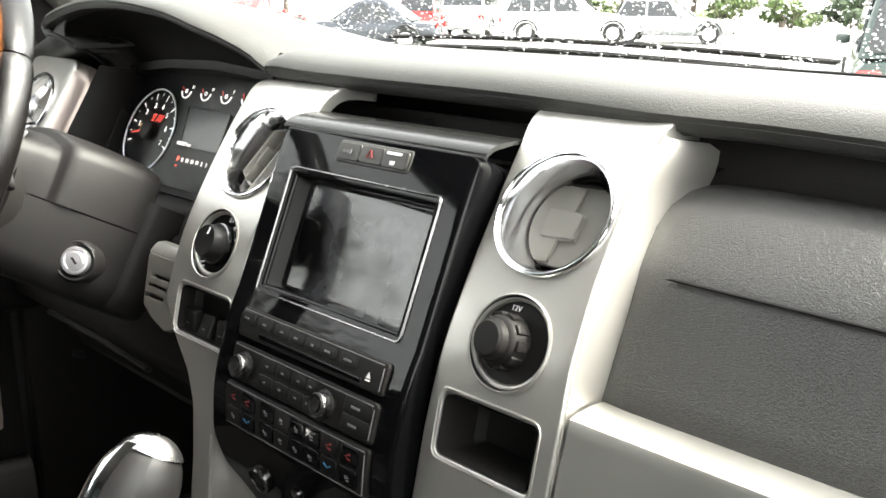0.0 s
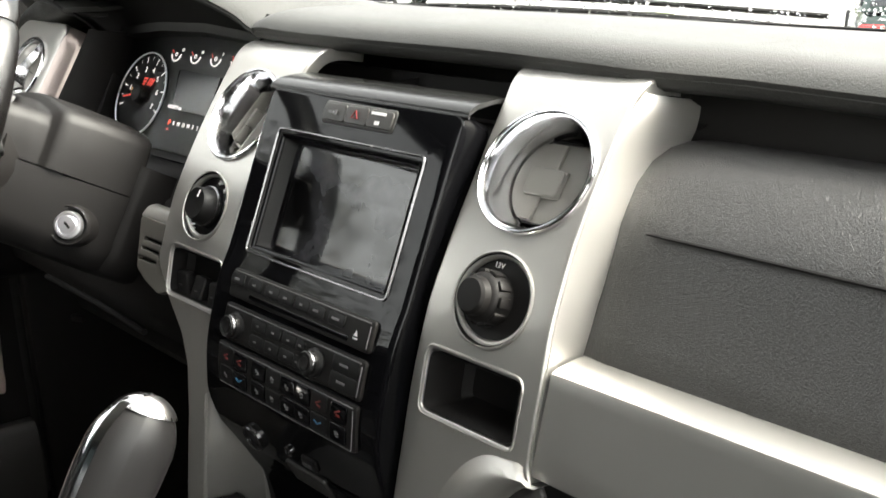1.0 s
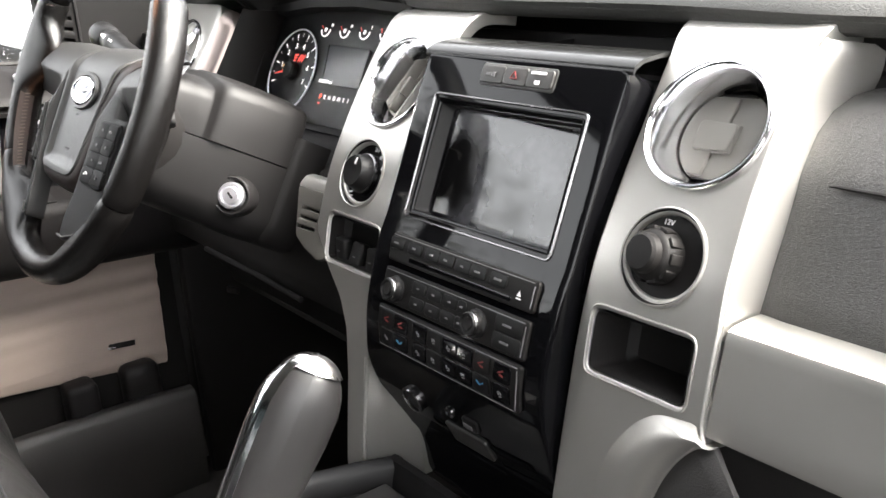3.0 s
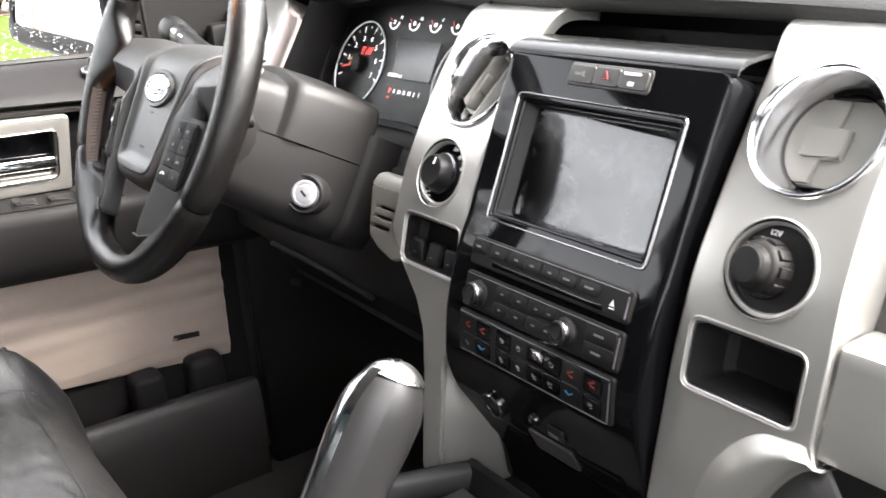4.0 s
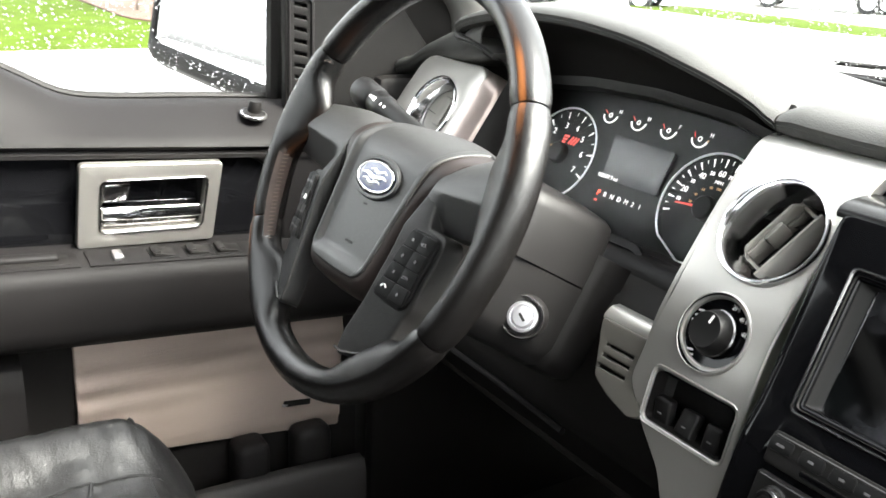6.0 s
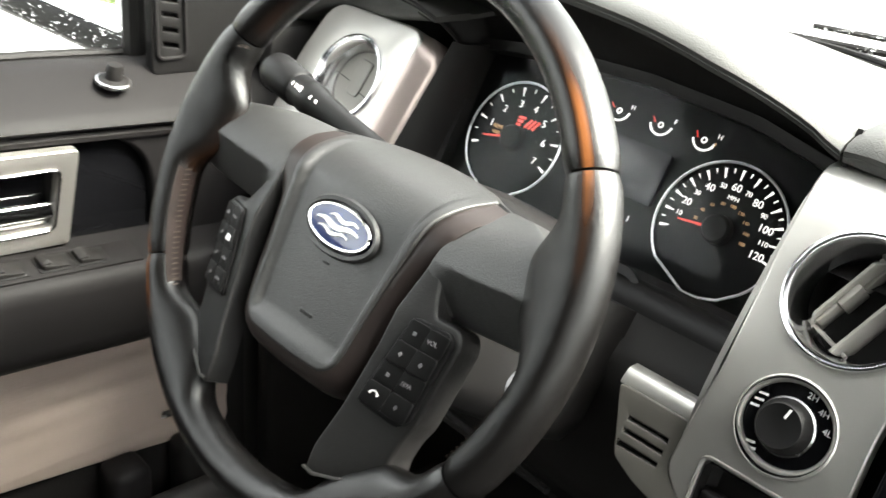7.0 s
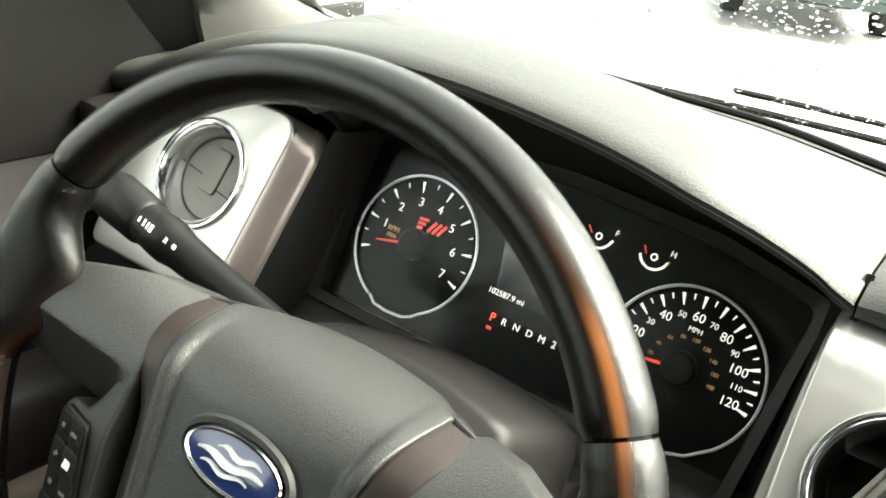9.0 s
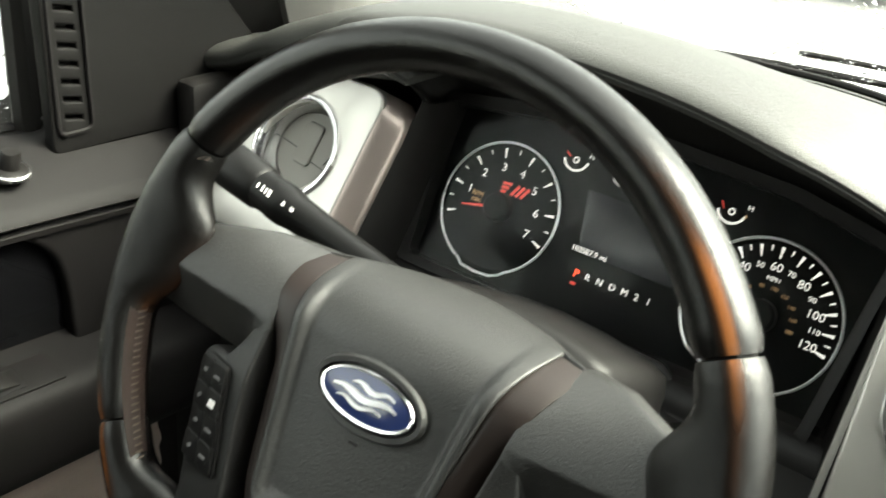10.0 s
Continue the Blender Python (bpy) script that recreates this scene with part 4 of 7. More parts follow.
# far driver-side vent in its silver frame
LV = Vector((-0.700, 0.021, 1.360))
lv_up = Vector((0, 0.50, 0.866))
lvm = axes(LV, X, lv_up, Vector((0, -0.866, 0.50)))
lv_out = rounded([(-0.072, 0.066), (0.064, 0.066), (0.064, -0.085), (-0.075, -0.085), (-0.082, 0.0)], [0.022, 0.020, 0.004, 0.01, 0.02])
lvp = part("vent_frame", panel(lv_out, lambda u, v, w: lvm @ Vector((u + 0.10 * v, v, w)), [ring2(0.0, 0.0, 0.0425)], (), 0.03, 0.003), SILVER, dashboard, "silver trim around the driver's outer vent")
vent(lvp, lvm, 0, True, "round chrome-collared air vent, closed, with a square tab", True)
rows = []
for v in steps(-0.085, 0.066, 20):
    bend = 0.020 * max(0.0, (v - 0.040) / 0.026) ** 2
    rows.append([lvm @ Vector((u + 0.10 * v - bend, v, w)) for u, w in ((0.0655, -0.0005), (0.070, -0.0012), (0.084, -0.0100), (0.087, -0.013), (0.088, -0.03))])
part("frame_chamfer", thick(rows, 0.003, (0, 0.8, -0.3)), BRONZE, lvp, sharp=50)

# dark cheek between the outer vent and the dials, and the driver-side lower panels
CLO = Vector((0, 0.085, 1.315))
CLU, CLN = Vector((0, 0.447, 0.894)), Vector((0, -0.894, 0.447))
clm = axes(CLO, X, CLU, CLN)
rows = []
for t in steps(0, 1, 8):
    a = lvm @ Vector((0.087 - 0.0085 + 0.0155 * t, -0.085 + 0.155 * t, -0.016))
    b = clm @ Vector((-0.606 + 0.006 * t, -0.055 + 0.155 * t, 0.0))
    rows.append([a, a * 0.75 + b * 0.25 + Vector((0.004, -0.006, 0)), (a + b) / 2 + Vector((0.004, -0.004, 0.0)), b])
part("dial_cheek", thick(rows, 0.005, (-0.5, 0.6, 0)), LINING, dashboard, "dark vinyl side of the dial housing", sharp=60)
rows = [[(x, y, z) for y, z in ((0.062, 1.28), (0.03, 1.262), (0.0, 1.255), (-0.012, 1.24), (-0.012, 1.20), (0.0, 1.15), (-0.005, 1.115), (0.0, 1.09), (0.05, 1.05), (0.10, 0.98))] for x in steps(-0.82, -0.236, 11)]
part("knee_panel", thick(rows, 0.006, (0, 1, 0)), LINING, dashboard, "black lower dash panel under the column", sharp=50)
part("panel_edge", tube([(x, -0.014 - 0.12 * max(0, x + 0.49), 1.098 + 0.075 * max(0, x + 0.49)) for x in steps(-0.64, -0.345, 9)], 0.0036, 8), PLASTIC_WARM, dashboard)
part("release_lever", rbox((0.022, 0.008, 0.010), pose(-0.73, 0.055, 0.993, 0, 0, 20), 0.002), PLASTIC_WARM, dashboard)
rows = [[(x, y, z) for y, z in ((0.10, 1.40), (0.06, 1.30), (0.02, 1.24), (0.02, 1.0))] for x in steps(-0.218, 0.216, 4)]
part("stack_backing", thick(rows, 0.004, (0, 1, 0)), BLACK, dashboard)
# outer end of the dash beyond the vent
rows = [[(x, y + 0.3 * (-x - 0.77), z) for y, z in ((0.105, 1.392), (0.085, 1.386), (0.065, 1.365), (0.045, 1.33), (0.03, 1.29), (0.02, 1.24))] for x in steps(-0.875, -0.765, 5)]
part("end_cap", thick(rows, 0.005, (0, 1, 0)), LINING, dashboard)
part("end_wall", rbox((0.012, 0.34, 0.26), pose(-0.872, 0.245, 1.295), 0.004), BLACK, dashboard, "black end of the dash")

# ---- instrument cluster ----
cluster = thing("instrument_cluster", "lit instrument cluster with white-ringed dials behind clear plastic", "instrument cluster")


def on_dial(u, v, w=0.0):
    return clm @ Vector((u, v, w))


def at_dial(u, v, w=0.0, turn=0.0):
    return clm @ pose(u, v, w, 0, 0, turn)


housing = rounded([(-0.612, 0.095), (-0.52, 0.106), (-0.42, 0.110), (-0.32, 0.104), (-0.238, 0.092), (-0.238, -0.060), (-0.612, -0.060)], 0.006)
part("faceplate", panel(housing, lambda u, v, w: on_dial(u, v, w - 0.004), (), (), 0.006, 0.001), DIAL_FACE, cluster, "matte black faceplate", sharp=30)
# hooded rim and the sill below the dials
rim = rounded([(-0.604, 0.092), (-0.52, 0.102), (-0.42, 0.105), (-0.32, 0.099), (-0.248, 0.084), (-0.262, -0.050), (-0.282, -0.057), (-0.34, -0.057), (-0.36, -0.040), (-0.47, -0.040), (-0.60, -0.040)], 0.008)
bm = bmesh.new()
grid(bm, [[on_dial(u, v, -0.003) for u, v in rim], [on_dial(u, v, 0.012) for u, v in rim], [on_dial(-0.425 + (u + 0.425) * 1.02, 0.025 + (v - 0.025) * 1.05, 0.014) for u, v in rim], [on_dial(-0.425 + (u + 0.425) * 1.05, 0.025 + (v - 0.025) * 1.12, 0.016) for u, v in rim]], closed=True)
part("rim", bm, PLASTIC, cluster, "dark plastic rim", sharp=40)
rows = [[on_dial(u, v, w) for v, w in ((-0.044, 0.006), (-0.052, 0.018), (-0.065, 0.024), (-0.085, 0.022), (-0.11, 0.010))] for u in steps(-0.62, -0.236, 12)]
part("sill", thick(rows, 0.004, CLN * -1), PLASTIC, cluster, sharp=60)
# flank beside the stack
rows = [[on_dial(u, v, w) for u, w in ((-0.246, 0.004), (-0.240, 0.02), (-0.230, 0.045), (-0.224, 0.07))] for v in steps(-0.11, 0.11, 8)]
part("flank", thick(rows, 0.004, X), BLACK, cluster, sharp=60)


def gauge(name, cu, cv, r, first, last, marks, numerals, num_r, size, needle, label, minor=1, gap=None):
    ring = part(name, lathe([(r - 0.0012, -0.002), (r, 0.001), (r - 0.0010, 0.0022), (r - 0.0026, 0.0020), (r - 0.0034, -0.001)], 72, at_dial(cu, cv)) if gap is None else
                tube([on_dial(cu + r * math.cos(a), cv + r * math.sin(a), 0.001) for a in steps(*gap, 50)], 0.0012, 8), RIM_BRIGHT, cluster, label)
    part("dial_disc", lathe([(r - 0.003, -0.0025), (r - 0.004, -0.0020), (0.0, -0.0018)], 64, at_dial(cu, cv)), DIAL_FACE, ring)
    for k in range(marks * (minor + 1) + 1):
        a = first + (last - first) * k / (marks * (minor + 1))
        major = k % (minor + 1) == 0
        ln = 0.0085 if major else 0.004
        q = at_dial(cu + (r - 0.0045 - ln / 2) * math.cos(a), cv + (r - 0.0045 - ln / 2) * math.sin(a), -0.0010, math.degrees(a))
        wo, wi = (0.0013, 0.0005) if major else (0.0007, 0.0004)
        tk = bmesh.new()
        tk.faces.new([tk.verts.new(q @ Vector(p)) for p in ((-ln / 2, -wi, 0), (ln / 2, -wo, 0), (ln / 2, wo, 0), (-ln / 2, wi, 0))])
        part("tick", tk, DIAL_WHITE, ring, flat=True)
    for word, frac in numerals:
        a = first + (last - first) * frac
        text("numeral", word, size, at_dial(cu + num_r * math.cos(a), cv + num_r * math.sin(a), -0.0010), DIAL_WHITE, ring)
    nd = bmesh.new()
    tip, tail = 0.60 * r, 0.006
    a = needle
    e, q = Vector((math.cos(a), math.sin(a), 0)), Vector((-math.sin(a), math.cos(a), 0))
    c = Vector((cu, cv, 0))
    base = [clm @ (c + e * s + q * t + Vector((0, 0, 0.006))) for s, t in ((tail, 0.0013), (tail, -0.0013), (tip, -0.0006), (tip, 0.0006))]
    low = [p - CLN * 0.001 for p in base]
    grid(nd, [base, low], closed=True)
    nd.faces.new(nd.verts[:4])
    part("needle", nd, DIAL_RED, ring, "red lit needle")
    part("needle_hub", lathe([(0.0125, -0.001), (0.0120, 0.006), (0.0100, 0.008), (0.0, 0.0082)], 32, at_dial(cu, cv)), BLACK, ring)
    return ring


D = math.radians
tach = gauge("tachometer", -0.538, 0.022, 0.0545, D(200), D(-22), 7, [(str(k), k / 7) for k in range(1, 8)], 0.0335, 0.0098, D(193), "bright-ringed rev counter with white numerals", 1, (D(245), D(-62)))
speed = gauge("speedometer", -0.314, 0.016, 0.0555, D(195), D(-12), 12, [], 0.036, 0.008, D(186), "bright-ringed speedometer with white numerals", 1, (D(225), D(-45)))
for word, k in (("10", 1), ("20", 2), ("30", 3), ("40", 4), ("50", 5), ("60", 6), ("70", 7), ("80", 8), ("90", 9), ("100", 10), ("110", 11), ("120", 12)):
    a = D(195) + D(-12 - 195) * k / 12
    big = k % 2 == 0
    text("numeral", word, 0.0088 if big else 0.0058, at_dial(-0.314 + 0.0375 * math.cos(a), 0.016 + 0.036 * math.sin(a), -0.0010), DIAL_WHITE, speed)
text("unit_text", "MPH", 0.0050, at_dial(-0.314, 0.0432, -0.0010), DIAL_WHITE, speed)
for word, k in (("20", 1), ("40", 2), ("60", 3), ("80", 4), ("100", 5), ("120", 6), ("140", 7), ("160", 8), ("180", 9)):
    a = D(185) + D(-20 - 185) * (k - 0.5) / 9
    text("inner_numeral", word, 0.0038, at_dial(-0.314 + 0.0225 * math.cos(a), 0.016 + 0.0215 * math.sin(a), -0.0010), DIAL_AMBER, speed)
text("unit_text", "RPM", 0.0060, at_dial(-0.562, 0.027, -0.0010), DIAL_AMBER, tach)
text("unit_text", "1000", 0.0050, at_dial(-0.562, 0.0215, -0.0010), DIAL_AMBER, tach)
# slanted red badge on the rev counter, as plain strokes
for x, y, ln, tn in ((-0.0095, 0.0042, 0.010, 4), (-0.0105, 0.0, 0.008, 4), (-0.0115, -0.0042, 0.006, 4), (0.001, 0.0, 0.0125, 60), (0.0065, 0.0, 0.0125, 60), (0.0120, 0.0, 0.0125, 60)):
    part("badge_stroke", rbox((0.85 * ln, 0.0025, 0.0005), at_dial(-0.530 + 0.85 * x, 0.0395 + 0.85 * y, 0.0, tn), 0), DIAL_RED, tach, flat=True)
# lower lobes of the bright rims
for cu, cv, sgn in ((-0.538, 0.022, 1), (-0.314, 0.016, -1)):
    host = tach if sgn > 0 else speed
    if sgn > 0:
        pts = [on_dial(*p, 0.001) for p in ((-0.5595, -0.0275), (-0.553, -0.0330), (-0.540, -0.0345), (-0.525, -0.0335), (-0.517, -0.0300), (-0.5125, -0.0262))]
    else:
        pts = [on_dial(*p, 0.001) for p in ((-0.353, -0.0233), (-0.345, -0.027), (-0.330, -0.0345), (-0.3190, -0.0400), (-0.305, -0.0395), (-0.290, -0.0350), (-0.2748, -0.0233))]
    part("rim_lobe", tube(pts, 0.0012, 8), RIM_BRIGHT, host)
# four small gauges along the top
for k, u in enumerate((-0.488, -0.4445, -0.401, -0.3585)):
    v = 0.081
    small = part("small_gauge", tube([on_dial(u + 0.0105 * math.cos(a), v + 0.0105 * math.sin(a), -0.001) for a in steps(D(195), D(345), 14)], 0.0010, 5), DIAL_WHITE, cluster, "small lit white arc gauge")
    part("gauge_icon", lathe([(0.0028, 0.0), (0.0026, 0.0006), (0.0016, 0.0006), (0.0016, 0.0), ], 14, at_dial(u, v - 0.002, -0.001)), DIAL_WHITE, small)
    text("gauge_text", "F" if k == 2 else "H", 0.0060, at_dial(u + 0.012, v + 0.004, -0.001), DIAL_WHITE, small)
    part("needle", rbox((0.0060, 0.0010, 0.0005), at_dial(u - 0.0075, v + 0.0010, 0.0, 150 - 10 * k), 0), DIAL_RED, small, flat=True)
    part("end_mark", rbox((0.0032, 0.0018, 0.0005), at_dial(u + 0.0105, v - 0.003, -0.0005, 60), 0), DIAL_AMBER if k == 3 else DIAL_WHITE, small, flat=True)
# information screen, mileage and gear letters
info = part("information_screen", panel(rounded([(-0.468, 0.060), (-0.378, 0.058), (-0.378, 0.012), (-0.458, 0.012)], 0.003), lambda u, v, w: on_dial(u, v, w + 0.0008), (), (), 0.004, 0.0006), LCD, cluster, "grey information screen")
text("mileage", "102587.9 mi", 0.0062, at_dial(-0.4640, 0.0140, 0.0026), DIAL_WHITE, info, align="LEFT")
for word, u in zip("PRNDM21", (-0.4535, -0.4435, -0.4330, -0.4220, -0.4115, -0.4015, -0.3915)):
    text("gear_letter", word, 0.0088 if word == "P" else 0.0074, at_dial(u, -0.0045, 0.0), RED_LIT if word == "P" else DIAL_WHITE, cluster)
# red bar that stands in for the lit P's reflection below it
part("gear_reflection", rbox((0.0045, 0.0024, 0.0004), at_dial(-0.4535, -0.0125, 0.0), 0), DIAL_RED, cluster, flat=True)
lens = part("clear_lens", panel(rounded([(-0.605, 0.092), (-0.52, 0.102), (-0.42, 0.105), (-0.32, 0.099), (-0.246, 0.086), (-0.250, -0.052), (-0.600, -0.045)], 0.006), lambda u, v, w: on_dial(u, v, w + 0.0125), (), (), 0.001, 0.0), LENS, cluster, "clear plastic lens")
lens.visible_shadow = False

# ---- steering wheel ----
WC = Vector((-0.419, -0.2145, 1.377))
WU, WN = Vector((0, 0.485, 0.8745)), Vector((0, -0.8745, 0.485))
wm = axes(WC, X, WU, WN)
wheel = thing("steering_wheel", "black leather steering wheel with grey hub and worn stitched grips", "steering wheel")
WR = 0.1845
RC = axes(Vector((-0.420, -0.202, 1.367)), X, Vector((0, 0.4083, 0.9128)), Vector((0, -0.9128, 0.4083)))


def on_rim(x, u, w=0.0):
    """The rim is a little flattened at its top."""
    return RC @ Vector((x, u * (0.962 if u > 0 else 1.0), w))


def on_wheel(x, u, w=0.0):
    return wm @ Vector((x, u, w))


# rubbed spots and painted sheen: angle, half length, place round the section, half width, strength
WEAR_SHEEN = [(36, 8, 68, 8, 0.80), (27, 5, 70, 8, 0.28), (44, 12, 68, 10, 0.10), (20, 8, 74, 9, 0.06), (213, 9, 82, 7, 0.7), (190, 20, 170, 18, 0.10), (140, 7, 158, 14, 0.06), (340, 8, 168, 16, 0.09)]
SPOKE_AT = {True: 172.0, False: 8.0}


def rim_piece(a0, a1, mat, label, fat=1.0):
    rows = []
    n = max(10, int(abs(a1 - a0) / 1.5))
    for k, a in enumerate(steps(a0, a1, n)):
        t = math.radians(a)
        end = min(k, n - 1 - k)
        pinch = (0.90, 0.975)[end] if end < 2 else 1.0
        row = []
        for j in range(40):
            b = 2 * math.pi * j / 40
            grip = 1.0 + 0.10 * math.exp(-((math.sin(t) - 0.35) / 0.25) ** 2) * (abs(math.cos(t)) > 0.5)
            web = math.exp(-((abs((a - SPOKE_AT[a0 > 100 and a0 < 300] + 180) % 360 - 180)) / 11.5) ** 4) if a0 in (150.8, 330.8) else 0.0
            if a0 == 209.7:
                web = 0.75 * sum(math.exp(-((a - k) / 12.5) ** 4) for k in (233.5, 306.5))
            rr, ww = 0.0142 * math.cos(b) * pinch * fat * grip, 0.0164 * math.sin(b) * pinch * fat
            if math.cos(b) < 0:
                rr *= 1 + 1.55 * web
                ww -= 0.008 * web * -math.cos(b)
            row.append(on_rim((WR + rr) * math.cos(t), (WR + rr) * math.sin(t), ww))
        rows.append(row)
    bm = grid(bmesh.new(), rows, closed=True, caps=True)
    layer = bm.verts.layers.float.new("wear_sheen")
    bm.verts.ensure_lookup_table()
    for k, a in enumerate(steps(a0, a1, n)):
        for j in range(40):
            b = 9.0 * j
            bm.verts[40 * k + j][layer] = min(1.0, sum(p * math.exp(-(((a - a0_ + 180) % 360 - 180) / wa) ** 4 - ((b - b_) / wb) ** 2) for a0_, wa, b_, wb, p in WEAR_SHEEN))
    return part("rim_cover", bm, mat, wheel, label, sharp=70)


part("rim_core", tube([on_rim(WR * math.cos(D(a)), WR * math.sin(D(a))) for a in range(0, 360, 5)], 0.0112, 10, True), BLACK, wheel)
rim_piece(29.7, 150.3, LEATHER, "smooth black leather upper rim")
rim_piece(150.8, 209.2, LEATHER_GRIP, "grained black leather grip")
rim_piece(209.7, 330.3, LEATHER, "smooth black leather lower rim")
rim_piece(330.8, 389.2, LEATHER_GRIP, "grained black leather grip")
# worn brown strips along the inside of the grips, with stitching
for a0, a1, b0, b1, sew in ((160, 228, 140, 194, True), (330, 350, 150, 194, True), (151.2, 157, 138, 180, None), (224, 229, 140, 180, None)):
    rows = []
    for a in steps(a0, a1, 16):
        t = D(a)
        edge = math.sin(math.pi * (a - a0) / (a1 - a0)) ** 0.5
        row = []
        for b in steps((b0 + b1) / 2 - (b1 - b0) / 2 * edge - 1, (b0 + b1) / 2 + (b1 - b0) / 2 * edge + 1, 7):
            rr, ww = 0.0146 * math.cos(D(b)), 0.0168 * math.sin(D(b))
            row.append(on_rim((WR + rr * 1.005) * math.cos(t), (WR + rr * 1.005) * math.sin(t), ww))
        rows.append(row)
    part("worn_strip", grid(bmesh.new(), rows), FRAYED if sew is None else LEATHER_SEWN, wheel, "worn brown perforated leather")
    if not sew:
        continue
    bm = bmesh.new()
    for a in steps(a0 + 1, a1 - 1, int((a1 - a0) / 1.35)):
        t = D(a)
        p = [on_rim((WR + 0.0148 * math.cos(D(b))) * math.cos(t + e), (WR + 0.0148 * math.cos(D(b))) * math.sin(t + e), 0.0170 * math.sin(D(b))) for b, e in ((176, -0.004), (168, 0.0), (160, 0.004))]
        tube(p, 0.0007, 5, bm=bm)
    part("stitching", bm, THREAD, wheel, "row of pale stitches").update_tag()


def hub_w(x, u):
    t = max(0.0, (u - 0.010) / 0.046)
    return -0.0125 - 0.9 * x * x - 0.055 * t**2.3


def ease(t):
    t = min(1.0, max(0.0, t))
    return t * t * (3 - 2 * t)


def hub_face(x, u):
    """The cover's front: a flat field sunk inside a bevelled border."""
    m = 1 - abs(x) / max(0.02, 0.0600 + 0.150 * u)
    return hub_w(x, u) - 0.0056 * ease((m - 0.05) / 0.12) * ease((u + 0.0855) / 0.012) * (1 - 0.8 * ease((u - 0.022) / 0.032))


INNER = [(0.070, 0.050), (0.0632, 0.020), (0.0578, -0.010), (0.0530, -0.038), (0.0488, -0.068), (0.0462, -0.081), (0.0385, -0.0885), (0.024, -0.0900), (0.0, -0.0905)]
OUTER = [(0.092, 0.0470), (0.0830, 0.018), (0.0765, -0.015), (0.0710, -0.053), (0.0650, -0.083), (0.0570, -0.098), (0.042, -0.1045), (0.024, -0.1060), (0.0, -0.1065)]


def refine(pts, n):
    lens_ = [0.0]
    for a, b in zip(pts, pts[1:]):
        lens_.append(lens_[-1] + math.dist(a, b))
    return [(smooth(list(zip(lens_, [p[0] for p in pts])), s), smooth(list(zip(lens_, [p[1] for p in pts])), s)) for s in steps(0, lens_[-1], n)]


inn, outr = refine(INNER, 26), refine(OUTER, 26)
inn_all = inn[:-1] + [(-x, u) for x, u in inn[::-1]]
out_all = outr[:-1] + [(-x, u) for x, u in outr[::-1]]
top_arc = [(x, 0.0575 - 1.45 * x * x) for x in steps(-0.064, 0.064, 15)]
cover = part("airbag_cover", panel(inn_all + top_arc, lambda u, v, w: on_wheel(u, v, hub_face(u, v) + w), (), [("u", steps(-0.068, 0.068, 69)), ("v", steps(-0.087, 0.055, 71))], 0.006, 0.0018), HUB, wheel, "dark grey grained airbag cover", sharp=50)
rows = []
for (xi, ui), (xo, uo) in zip(inn_all, out_all):
    row = []
    for t, low, flush in ((0.0, 0.0045, 0.0045), (0.10, 0.0020, 0.0028), (0.3, 0.0025, 0.0026), (0.55, 0.0050, 0.0026), (0.8, 0.0105, 0.0022), (1.0, 0.020, 0.0030), (1.02, 0.034, 0.016)):
        x, u = xi + (xo - xi) * t, ui + (uo - ui) * t
        k = ease((u + 0.020) / 0.030)
        row.append(on_wheel(x, u, hub_w(x, u) - low * (1 - k) - flush * k))
    rows.append(row)
part("cover_bolster", grid(bmesh.new(), rows), HUB_BROWN, cover, "brownish grey rolled edge", sharp=60)
# the crest that joins both spokes over the hub
rows = []
for x in steps(-0.089, 0.089, 30):
    uu = 0.0465 + 0.0110 * (1 - (x / 0.098) ** 2)
    rows.append([on_wheel(x, uu + du, hub_w(x, uu) - dw * (1 - 0.84 * ease((abs(x) - 0.050) / 0.030))) for du, dw in ((-0.004, 0.0055), (0.000, 0.008), (0.0005, 0.016), (-0.004, 0.026))])
part("crest", grid(bmesh.new(), rows), HUB, wheel, sharp=60)


def side_w(x, u):
    """A spoke's front: an upper face that rolls back to its top, a crease, and a lower face that turns down."""
    k = min(1.0, max(0.0, (abs(x) - 0.085) / 0.075))
    crease = 0.004 + 0.006 * k
    base = -0.0185 + 0.0065 * k
    if u > crease:
        t = (u - crease) / 0.040
        return base - 0.004 * t - 0.028 * t**2.2 * (1 - 0.54 * k)
    return base - 0.62 * (crease - u) * ease((abs(x) - 0.082) / 0.016)


def pad_w(x, u):
    """The thumb pads lie on a slope that falls away from the hub."""
    return -0.0120 - 0.26 * (abs(x) - 0.085) + (0.10 if u < -0.030 else -0.20) * (u + 0.030)


